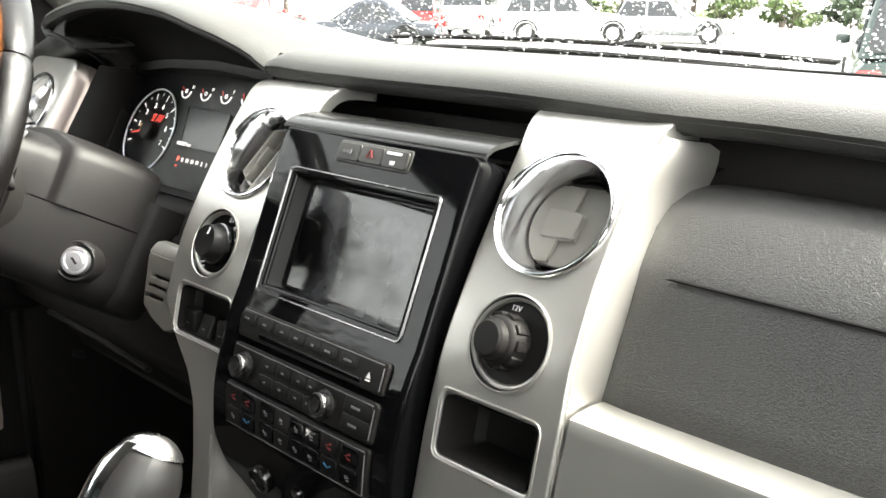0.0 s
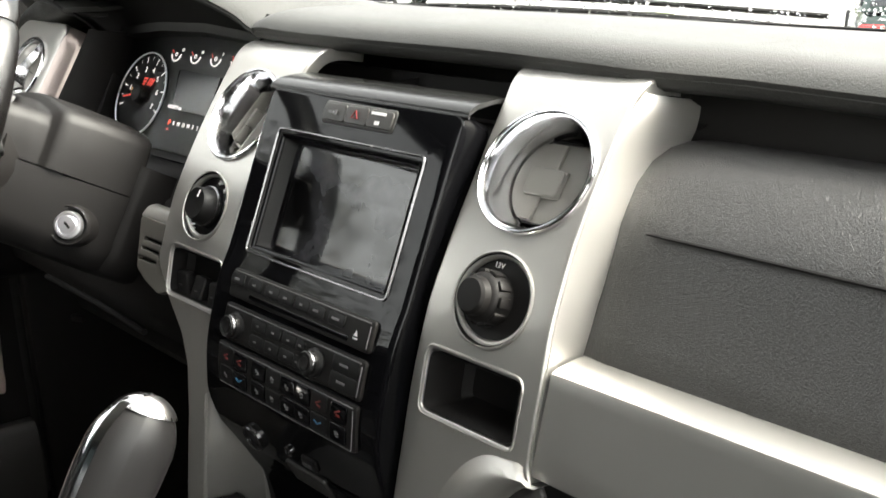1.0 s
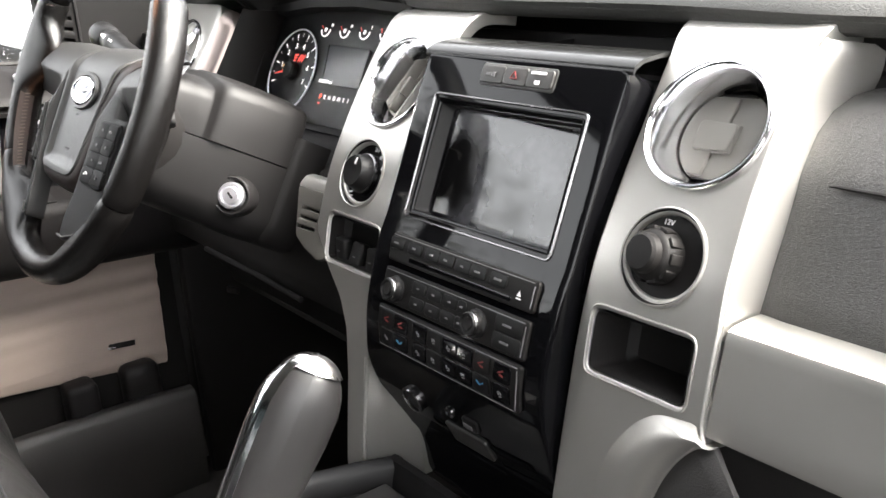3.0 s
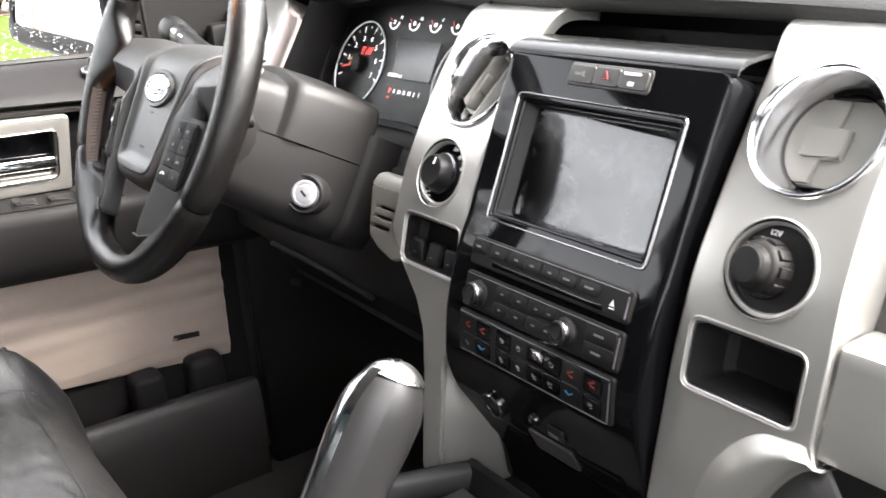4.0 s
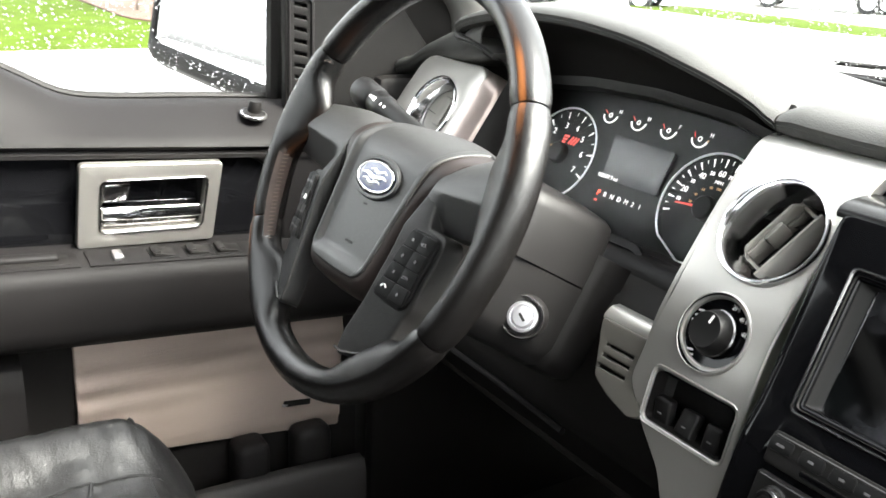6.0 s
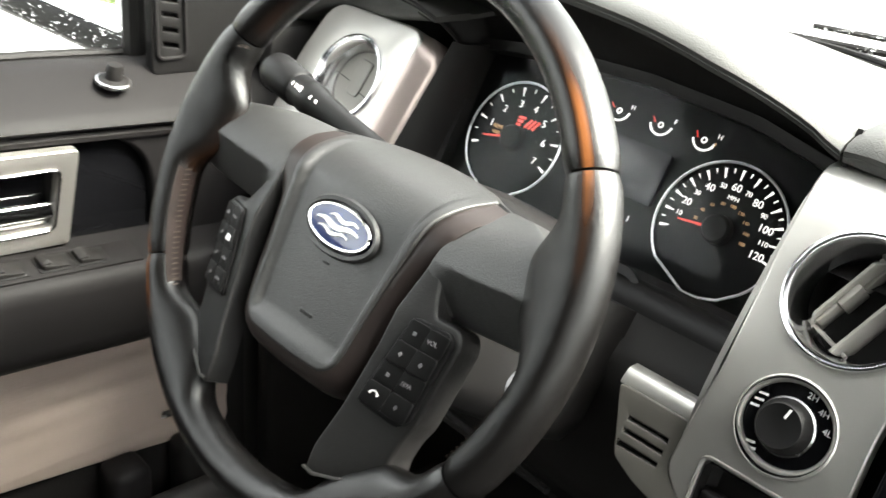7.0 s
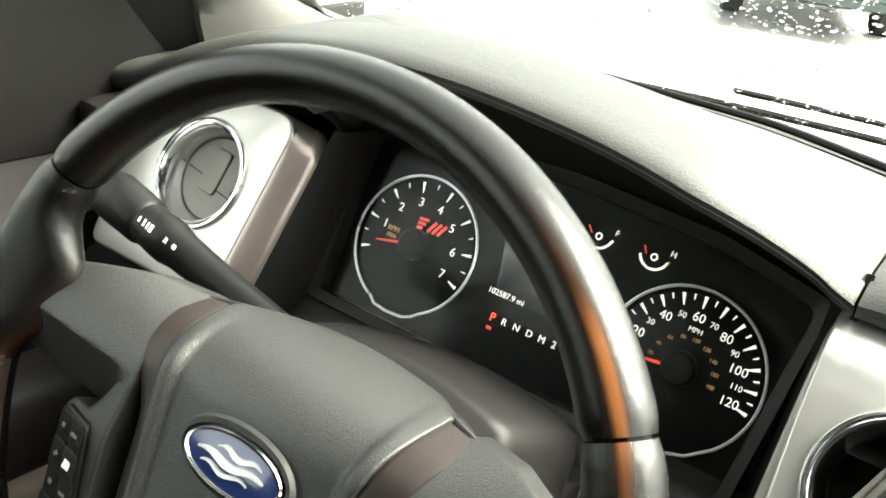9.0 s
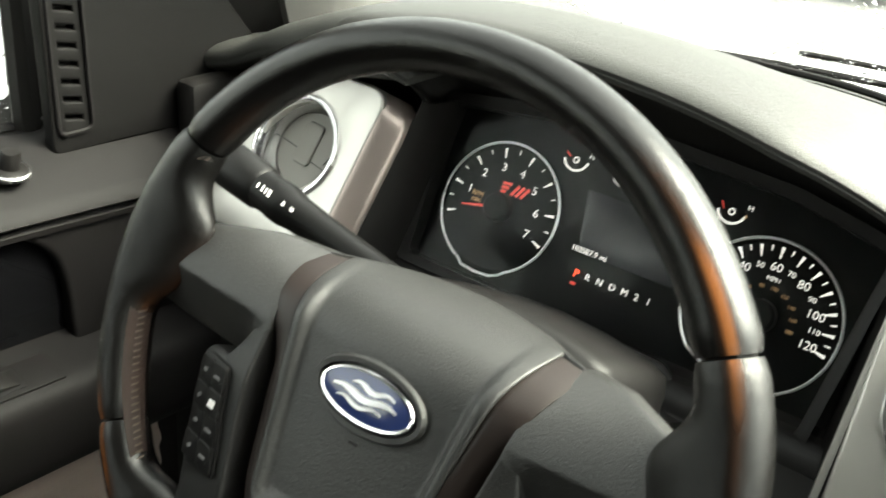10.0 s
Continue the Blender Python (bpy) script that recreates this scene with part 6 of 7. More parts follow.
for y in (-0.285, -0.242, -0.206):
    part("switch_well", rbox((0.034, 0.026, 0.0024), am(y, -0.806, 0.0020), 0.001), BUTTON, arm_rest)
    w = part("window_switch", rbox((0.026, 0.020, 0.007), am(y, -0.806, 0.003) @ pose(0, 0, 0, 0, 8, 0), 0.002), BLACK, arm_rest)
    part("switch_cap", rbox((0.010, 0.018, 0.005), am(y - 0.009, -0.806, 0.007) @ pose(0, 0, 0, 0, -12, 0), 0.0015), PLASTIC_WARM, w)
part("lock_switch", rbox((0.012, 0.022, 0.007), am(-0.338, -0.806, 0.003), 0.002), SATIN, arm_rest, "bright lock switch")
part("pull_border", rbox((0.146, 0.034, 0.0024), am(-0.455, -0.806, 0.0006), 0.0010), DOOR, arm_rest)
part("pull_recess", rbox((0.122, 0.022, 0.003), am(-0.452, -0.806, 0.0012), 0.0012), BLACK, arm_rest, "black pull handle recess")
part("pull_grip", rbox((0.108, 0.013, 0.010), am(-0.456, -0.809, 0.0040) @ pose(0, 0, 0, 8, 0, 0), 0.004, 3), DOOR, arm_rest, "dark rounded pull grip")
# lower door, speaker grille and map pocket
rows = [[(x, y, z) for x, z in ((-0.862, 1.09), (-0.884, 1.05), (-0.888, 0.90), (-0.885, 0.70), (-0.86, 0.60))] for y in steps(-1.2, 0.02, 8)]
part("lower_skin", thick(rows, 0.006, (-1, 0, 0)), BLACK, door, "dark lower door skin")
gr = [(-0.382, 1.090), (-0.006, 1.070), (-0.014, 0.846), (-0.385, 0.888)]
grille = part("speaker_grille", panel(rounded(gr, 0.004), lambda u, v, w: Vector((-0.8785 + 0.0032 * math.sin((v + 0.055 * u) * 190) * (0.6 + 0.4 * math.sin(40 * v)) + w, u, v)), (), [("v", steps(0.85, 1.085, 48))], 0.008, 0.002), TAN, door, "tan brushed speaker grille panel", sharp=60)
part("maker_badge", rbox((0.003, 0.042, 0.009), pose(-0.874, -0.083, 0.900, -6, 0, 0), 0.001), BLACK, grille)
part("badge_glint", rbox((0.003, 0.012, 0.004), pose(-0.8732, -0.100, 0.900, -6, 0, 0), 0.001), SATIN, grille)
rows = [[(x, y, z + sag(y) * 1.6) for x, z in ((-0.884, 1.045), (-0.862, 1.040), (-0.852, 1.030), (-0.850, 1.0), (-0.850, 0.90))] for y in steps(-1.2, -0.448, 6)]
part("pocket_front", thick(rows, 0.006, (-1, 0, 0)), DOOR, door, "dark grey rear map pocket", sharp=60)
rows = [[(x, y, z + 1.2 * sag(y) + 0.012 * math.cos(6 * y)) for x, z in ((-0.838, 0.824), (-0.828, 0.834), (-0.815, 0.832), (-0.808, 0.82), (-0.806, 0.78), (-0.812, 0.66), (-0.83, 0.60))] for y in steps(-0.50, 0.0, 14)]
part("map_pocket", thick(rows, 0.005, (-1, 0, 0)), VINYL_DARK, door, "soft dark map pocket", sharp=60)
part("pocket_divider", rbox((0.05, 0.05, 0.11), pose(-0.855, -0.165, 0.815, 0, 0, 0), 0.012, 3), DOOR, door)
part("pocket_bottle", rbox((0.045, 0.06, 0.10), pose(-0.858, -0.07, 0.82), 0.015, 3), BLACK, door)
# sail panel with upright demister slots
sl = rounded([(-0.100, 1.335), (-0.098, 1.66), (-0.085, 1.72), (-0.02, 1.60), (0.058, 1.478), (0.118, 1.402), (0.135, 1.33)], 0.006)
slots = [rounded([(-0.090, z + 0.007), (-0.070, z + 0.003), (-0.070, z - 0.005), (-0.090, z - 0.001)], 0.002, 2) for z in steps(1.362, 1.470, 8)]
sail = part("sail_panel", panel(sl, lambda u, v, w: Vector((-0.862 + 0.10 * max(0, u) ** 1.5 + w + 0.02 * max(0, v - 1.45), u, v)), slots, [("u", steps(-0.09, 0.12, 8))], 0.012, 0.002), SAIL, door, "grey grained sail panel with demister slots", sharp=50)
part("slot_backing", rbox((0.004, 0.04, 0.15), pose(-0.876, -0.08, 1.415), 0.001), BLACK, sail)
part("slot_frame", tube([(-0.8605, u, v) for u, v in rounded([(-0.096, 1.485), (-0.064, 1.478), (-0.064, 1.350), (-0.096, 1.350)], 0.008)], 0.0022, 6, True), DOOR, sail)
lk = part("lock_button", lathe([(0.0150, 0.0), (0.0146, 0.003), (0.0120, 0.0045), (0.0085, 0.005), (0.0080, 0.016), (0.0065, 0.019), (0.0, 0.0195)], 24, pose(-0.850, -0.150, 1.3365, -4, 14, 0)), BLACK, door, "black door lock button")
part("lock_collar", lathe([(0.0170, -0.001), (0.0168, 0.002), (0.0150, 0.003), (0.0146, 0.0)], 24, pose(-0.850, -0.150, 1.3365, -4, 14, 0)), SATIN, lk)
part("window_frame", tube([(-0.905, -0.100, 1.34), (-0.895, -0.100, 1.55), (-0.865, -0.11, 1.72), (-0.80, -0.30, 1.90), (-0.79, -1.15, 1.90), (-0.86, -1.19, 1.70), (-0.905, -1.19, 1.43)], 0.012, 8), BLACK, door, "black window frame")
pane = part("window_pane", thick([[(-0.912, y, z0), (-0.905, y, z0 + 0.15), (-0.86, y + 0.0, z1)] for y, z0, z1 in ((-1.2, 1.40, 1.92), (-0.6, 1.40, 1.92), (-0.3, 1.34, 1.88), (-0.095, 1.32, 1.70))], 0.004, (-1, 0, 0)), GLASS, door, "clear side window wet with rain")
pane.visible_shadow = False
# outside mirror
mir = thing("door_mirror", "black door mirror with rain drops on its housing", "mirror")
mm_ = axes(Vector((-1.135, -0.112, 1.485)), Vector((0.955, 0.287, 0.0)).normalized(), Vector((-0.06, 0.22, 0.97)).normalized(), Vector((0.280, -0.930, 0.235)).normalized())
mo = rounded([(-0.120, 0.150), (0.176, 0.150), (0.186, -0.136), (-0.112, -0.102)], 0.022)
part("mirror_pane", panel(mo, lambda u, v, w: mm_ @ Vector((u, v, w)), (), (), 0.004, 0.001), MIRROR, mir, "bright mirror glass")
bm = bmesh.new()
grid(bm, [[mm_ @ Vector((u * k, v * k - e, w)) for u, v in mo] for k, e, w in ((1.005, 0, 0.002), (1.03, 0.002, 0.004), (1.10, 0.014, 0.002), (1.14, 0.020, -0.02), (1.12, 0.018, -0.06), (0.9, 0.006, -0.10), (0.5, 0, -0.13))], closed=True)
part("mirror_housing", bm, BLACK, mir, "black mirror housing", sharp=60)
part("mirror_arm", rbox((0.16, 0.07, 0.06), pose(-0.985, -0.03, 1.385, 0, 0, 15), 0.02, 3), BLACK, mir)

# ---- cab shell ----
TINTED = glass("privacy_glass", 0.06, (0.10, 0.11, 0.11))
CABIN = material("cabin_trim", (0.018, 0.0175, 0.017), 0.7, bump=0.4, bump_scale=500, scale=12)
floor = tagged(part("floor", rbox((1.80, 2.6, 0.04), pose(0, -0.70, 0.62), 0.01), CARPET), "dark carpeted cab floor", "floor", kind="structure")
rows = [[(x, y, z) for y, z in ((0.10, 0.98), (0.30, 0.80), (0.45, 0.72), (0.60, 0.66), (0.60, 1.25), (0.42, 1.31))] for x in (-0.93, -0.3, 0.3, 0.93)]
tagged(part("wall_front", thick(rows, 0.01, (0, 0.3, -1)), CARPET), "dark carpeted footwell bulkhead", "wall", kind="structure")
tagged(part("wall_kick", rbox((0.03, 0.56, 0.80), pose(-0.845, 0.30, 0.98), 0.01), BLACK), "black footwell side trim", "wall", kind="structure")
ceil_rows = [[(x, y, 1.955 - 0.05 * (x / 0.85) ** 4 - 0.03 * max(0, (y + 0.5) / 0.2) ** 2) for x in steps(-0.86, 0.86, 16)] for y in steps(-2.0, -0.32, 12)]
tagged(part("ceiling", thick(ceil_rows, 0.03, (0, 0, 1)), HEADLINER), "pale cloth headliner", "ceiling", kind="structure")


def wall_with_opening(name, outline, hole, place, label):
    return tagged(part(name, panel(rounded(outline, 0.02), place, [rounded(hole, 0.05)], (), 0.05, 0.004), CABIN), label, "wall", kind="structure")


wall_with_opening("wall_back", [(-0.92, 0.6), (0.92, 0.6), (0.88, 1.98), (-0.88, 1.98)], [(-0.70, 1.42), (0.70, 1.42), (0.66, 1.84), (-0.66, 1.84)], lambda u, v, w: Vector((u, -1.98 + w, v)), "grey rear cab wall with a window")
wall_with_opening("wall_right", [(-1.98, 0.6), (0.55, 0.6), (0.55, 1.33), (0.30, 1.42), (-0.34, 1.98), (-1.98, 1.98)], [(-1.13, 1.30), (0.02, 1.30), (0.02, 1.38), (-0.34, 1.88), (-1.13, 1.88)], lambda u, v, w: Vector((0.90 + w, u, v)), "grey passenger side cab wall with its window open")
wall_with_opening("wall_left", [(-1.98, 0.6), (-1.20, 0.6), (-1.20, 1.98), (-1.98, 1.98)], [(-1.90, 1.42), (-1.32, 1.42), (-1.32, 1.84), (-1.90, 1.84)], lambda u, v, w: Vector((-0.90 - w, u, v)), "grey rear side cab wall with a window")
for name_, q in (("back_window", [(-0.74, -1.985, 1.38), (0.74, -1.985, 1.38), (0.74, -1.985, 1.88), (-0.74, -1.985, 1.88)]), ("rear_side_window", [(-0.915, -1.94, 1.38), (-0.915, -1.28, 1.38), (-0.915, -1.28, 1.88), (-0.915, -1.94, 1.88)])):
    tagged(part(name_, thick([q[:2], q[3:1:-1]], 0.005, (0, -1, 0) if name_ == "back_window" else (-1, 0, 0)), TINTED), "dark privacy glass rear window", "window", kind="structure")
tagged(part("wall_door", rbox((0.05, 1.60, 0.68), pose(-0.93, -0.40, 0.93), 0.01), CABIN), "outer skin of the driver's door", "wall", kind="structure")
# windshield posts
PILLAR = material("post_cloth", (0.070, 0.068, 0.065), 0.75, bump=0.4, bump_scale=700, scale=15)
GLASS_SIDE = [(0.826, 0.385, 1.398), (0.824, 0.335, 1.414), (0.820, 0.259, 1.443), (0.818, 0.202, 1.474), (0.810, 0.10, 1.540), (0.785, -0.10, 1.695), (0.750, -0.34, 1.905)]
DOOR_SIDE = [(0.834, 0.165, 1.360), (0.832, 0.150, 1.392), (0.830, 0.135, 1.435), (0.828, 0.120, 1.475), (0.815, 0.03, 1.555), (0.790, -0.16, 1.700), (0.760, -0.39, 1.880)]
SAIL_SIDE = [(0.872, 0.140, 1.355), (0.870, 0.120, 1.394), (0.868, 0.088, 1.440), (0.866, 0.060, 1.476), (0.860, -0.006, 1.570), (0.845, -0.085, 1.710), (0.825, -0.290, 1.870)]
for s in (1, -1):
    rows, seal, edge = [], [], []
    for t in steps(0, 6, 25):
        g, d, e = curve(GLASS_SIDE, t), curve(DOOR_SIDE, t), curve(SAIL_SIDE, t)
        k = (0.347 - g.y) / 0.729
        up = Vector((g.x + 0.004, g.y + 0.004, 1.385 + 0.565 * k + 0.035 * math.sin(3.14 * k) - 0.002))
        row = [g + Vector((0.012, 0.010, 0.004)), g] + [g.lerp(d, q) + Vector((-b_, 0, 0)) for q, b_ in ((0.12, 0.007), (0.3, 0.014), (0.5, 0.017), (0.7, 0.015), (0.88, 0.008))] + [d, d + Vector((0.014, 0.002, 0))]
        rows.append([(s * p.x, p.y, p.z) for p in row])
        seal.append([(s * p.x, p.y, p.z) for p in (d + Vector((0.010, 0.002, 0)), d.lerp(e, 0.35) + Vector((0.006, 0.004, 0)), d.lerp(e, 0.7) + Vector((0.004, 0.004, 0)), e)])
        edge.append([(s * p.x, p.y, p.z) for p in (g + Vector((0.004, 0.004, 0.002)), g.lerp(up, 0.5), up)])
    tagged(part("windshield_post", thick(rows, 0.010, (s, 0.2, 0.2)), PILLAR, sharp=60), "pale cloth-covered windshield post", "pillar", kind="structure")
    tagged(part("trim_seal", thick(seal, 0.008, (s, 0.3, 0)), BLACK, sharp=60), "black rubber door seal along the post", "seal", kind="structure")
    tagged(part("trim_edge", thick(edge, 0.004, (s, 0.3, 0)), BLACK, sharp=60), "black painted border of the windshield", "border", kind="structure")
ws_rows = [[(x, 0.44 - 0.78 * t - 0.10 * (x / 0.85) ** 2 * (1 - 0.55 * t), 1.385 + 0.565 * t + 0.035 * math.sin(3.14 * t)) for x in steps(-0.86 + 0.10 * t, 0.86 - 0.10 * t, 24)] for t in steps(0, 1, 14)]
windshield = part("windshield", thick(ws_rows, 0.005, (0, 0.6, 0.7)), GLASS)
tagged(windshield, "clear windshield speckled with rain drops", "windshield", kind="structure")
windshield.visible_shadow = False


def ws_point(x, t):
    return Vector((x, 0.44 - 0.78 * t - 0.10 * (x / 0.85) ** 2 * (1 - 0.55 * t), 1.385 + 0.565 * t + 0.035 * math.sin(3.14 * t)))


WATER = bpy.data.materials.new("water")
WATER.use_nodes = True
wb = WATER.node_tree.nodes["Principled BSDF"]
wb.inputs["Base Color"].default_value = (1, 1, 1, 1)
wb.inputs["Transmission Weight"].default_value, wb.inputs["IOR"].default_value, wb.inputs["Roughness"].default_value = 1.0, 1.33, 0.02


def drops(name, count, place, normal, sizes, label):
    rng = random.Random(11)
    verts, faces = [], []
    for _ in range(count):
        p, no = place(rng), Vector(normal).normalized()
        a = no.orthogonal().normalized()
        b = no.cross(a)
        r = sizes[0] + (sizes[1] - sizes[0]) * rng.random() ** 3
        st_ = 1 + 0.6 * rng.random()
        k = len(verts)
        for rr, hh in ((1.0, 0.0), (0.75, 0.28), (0.35, 0.46)):
            verts += [p + (a * math.cos(j * 1.0472) * r * rr + b * math.sin(j * 1.0472) * r * rr * st_) + no * r * hh for j in range(6)]
        verts.append(p + no * r * 0.5)
        for q in (0, 6):
            faces += [(k + q + j, k + q + (j + 1) % 6, k + q + 6 + (j + 1) % 6, k + q + 6 + j) for j in range(6)]
        faces += [(k + 12 + j, k + 12 + (j + 1) % 6, k + 18) for j in range(6)]
        faces.append(tuple(k + 5 - j for j in range(6)))
    me = bpy.data.meshes.new(name)
    me.from_pydata([tuple(v) for v in verts], [], faces)
    me.polygons.foreach_set("use_smooth", [True] * len(faces))
    me.materials.append(WATER)
    ob = new(name, me)
    ob.visible_shadow = False
    return tagged(ob, label, "rain drops", kind="stuff")


def ws_spot(rng):
    x, t = rng.uniform(-0.80, 0.80), rng.uniform(0.02, 0.35)
    return ws_point(x, t) + Vector((0, 0.0035, 0.0042))


drops("rain_drops", 15000, ws_spot, (0, 0.6, 0.8), (0.0006, 0.0024), "clear rain drops on the windshield")
drops("rain_drops", 9000, lambda rng: Vector((-0.9185, rng.uniform(-0.95, -0.10), rng.uniform(1.34, 1.64))), (-1, 0, 0.1), (0.0005, 0.0015), "clear rain drops on the side window")
# wipers along the cowl
for x0, x1, lift in ((-0.56, 0.18, 0.050), (0.02, 0.64, 0.012)):
    wp = thing("wiper", "black windshield wiper resting at the cowl", "wiper", "wipers")
    pts = [ws_point(x, lift + 0.014 * math.sin(3.14 * (x - x0) / (x1 - x0))) + Vector((0, 0.006, 0.008)) for x in steps(x0, x1, 16)]
    part("blade", tube(pts, 0.0036, 6), BLACK, wp)
    part("wiper_arm", tube([p + Vector((0, 0.008, 0.012)) for p in pts[3:]], 0.0030, 6), BLACK, wp)
rows = [[(x, 0.40 + dy - 0.10 * (x / 0.85) ** 2, 1.335 + dz) for dy, dz in ((0.02, -0.02), (0.05, -0.010), (0.12, -0.05), (0.18, -0.11))] for x in steps(-0.88, 0.88, 14)]
tagged(part("cowl", thick(rows, 0.01, (0, 0, -1)), BLACK), "black plastic cowl under the windshield", "cowl", kind="structure")


# bonnet ahead of the windshield
BONNET = material("bonnet_paint", (0.80, 0.80, 0.79), 0.16, metal=0.0, coat=0.8, spread=0.05, scale=3, rough_spread=0.04)
rows = []
for y in steps(0.50, 1.95, 18):
    fall = 0.06 * ((y - 0.5) / 1.45) ** 2 + 0.20 * max(0, (y - 1.7) / 0.25) ** 3
    rows.append([(x, y - 0.20 * (x / 0.85) ** 2 * (1 - (y - 0.5) / 1.45), 1.262 - fall - 0.10 * (abs(x) / 0.86) ** 5 + 0.018 * (0.35 < abs(x) < 0.62) * math.sin(3.1416 * (abs(x) - 0.35) / 0.27)) for x in steps(-0.88, 0.88, 32)])
bonnet = part("bonnet", thick(rows, 0.02, (0, 0, -1)), BONNET, sharp=50)
tagged(bonnet, "wet white bonnet ahead of the windshield", "bonnet", kind="structure")
# ---- outside ----
GZ = -0.10
ASPHALT = material("wet_paving", (0.24, 0.24, 0.235), 0.30, spread=0.25, scale=0.6, bump=0.4, bump_scale=60, rough_spread=0.14)
GRASS = material("lawn", (0.036, 0.057, 0.006), 0.9, spec=0.05, spread=0.5, scale=1.6, bump=1.0, bump_scale=90)
KERB = material("concrete", (0.42, 0.41, 0.39), 0.8, spread=0.15, scale=3, bump=0.5, bump_scale=120)
MULCH = material("mulch", (0.075, 0.042, 0.028), 0.95, spread=0.4, scale=8, bump=1.0, bump_scale=60)
tagged(part("ground", grid(bmesh.new(), [[(x, y, GZ) for x in steps(-900, 900, 9)] for y in steps(-900, 900, 9)]), ASPHALT), "wet pale paved parking ground", "ground", kind="structure")


def island(x0, x1, y0, y1, mat, name, label, h=0.12, rim=True):
    ol = rounded([(x0, y1), (x1, y1), (x1, y0), (x0, y0)], 1.2, 5)
    if rim:
        tagged(part("kerb", panel(ol, lambda u, v, w: Vector((u, v, GZ + h - 0.012 + w)), (), (), h, 0.02), KERB), "pale concrete kerb", "kerb", kind="structure")
        ol = rounded([(x0 + 0.18, y1 - 0.18), (x1 - 0.18, y1 - 0.18), (x1 - 0.18, y0 + 0.18), (x0 + 0.18, y0 + 0.18)], 1.1, 5)
    return tagged(part(name, panel(ol, lambda u, v, w: Vector((u, v, GZ + h + w)), (), (), h, 0.02), mat), label, "lawn", kind="structure")


island(-29.5, -12.0, -30, 9.0, GRASS, "lawn", "bright green wet lawn")
island(-21.5, -15.2, 3.4, 8.4, MULCH, "flower_bed", "brown mulched bed round a small bare tree", 0.15, False)
island(-29.2, -25.5, 1.0, 8.6, MULCH, "flower_bed", "brown mulched bed at the lawn's edge", 0.15, False)
island(-19.5, -11.0, 17.0, 20.0, GRASS, "grass_island", "green grass island in the parking lot")
island(-34, -22.5, 20.0, 23.0, GRASS, "grass_island", "green grass island in the parking lot")
island(-12, 22, 42, 48, GRASS, "grass_verge", "green grass verge behind the lot")
tagged(part("path", rbox((2.2, 60, 0.14), pose(-32.4, -6, GZ + 0.05), 0.02), KERB), "pale concrete footpath", "path", kind="structure")

LEAF_GREEN = material("leaf_green", (0.070, 0.105, 0.030), 0.6, spread=0.4, scale=2, island=0.45)
LEAF_DARK = material("leaf_dark", (0.035, 0.060, 0.025), 0.6, spread=0.4, scale=2, island=0.45)
LEAF_GREY = material("leaf_grey", (0.045, 0.048, 0.036), 0.6, spread=0.4, scale=2, island=0.45)
LEAF_TAN = material("leaf_tan", (0.135, 0.100, 0.052), 0.7, spec=0.2, spread=0.4, scale=2, island=0.4)
LEAF_RED = material("leaf_red", (0.12, 0.025, 0.020), 0.7, spec=0.2, spread=0.4, scale=2, island=0.4)
BARK = material("bark", (0.10, 0.080, 0.065), 0.9, spread=0.4, scale=6, bump=1.0, bump_scale=40)


def leaves(count, centre, radii, size, seed, shell=0.55):
    rng = random.Random(seed)
    verts, faces = [], []
    lumps = [Vector((rng.uniform(-0.7, 0.7) * radii[0], rng.uniform(-0.7, 0.7) * radii[1], rng.uniform(-0.6, 0.75) * radii[2])) for _ in range(9)]
    for _ in range(count):
        d = Vector((rng.gauss(0, 1), rng.gauss(0, 1), rng.gauss(0, 1))).normalized()
        lump = rng.choice(lumps)
        k = shell + (1 - shell) * rng.random()
        p = Vector(centre) + lump + Vector((d.x * radii[0], d.y * radii[1], d.z * radii[2])) * 0.42 * k
        n_ = (d + Vector((rng.uniform(-1, 1), rng.uniform(-1, 1), rng.uniform(-0.3, 1)))).normalized()
        a = n_.orthogonal().normalized()
        b = n_.cross(a)
        t = rng.uniform(0, 6.28)
        a, b = a * math.cos(t) + b * math.sin(t), b * math.cos(t) - a * math.sin(t)
        s = size * rng.uniform(0.6, 1.4)
        q = len(verts)
        verts += [p - a * s, p - b * s * 0.45 + n_ * s * 0.1, p + a * s, p + b * s * 0.45 + n_ * s * 0.1]
        faces.append((q, q + 1, q + 2, q + 3))
    bm = bmesh.new()
    me = bpy.data.meshes.new("tmp")
    me.from_pydata([tuple(v) for v in verts], [], faces)
    bm.from_mesh(me)
    bpy.data.meshes.remove(me)
    return bm


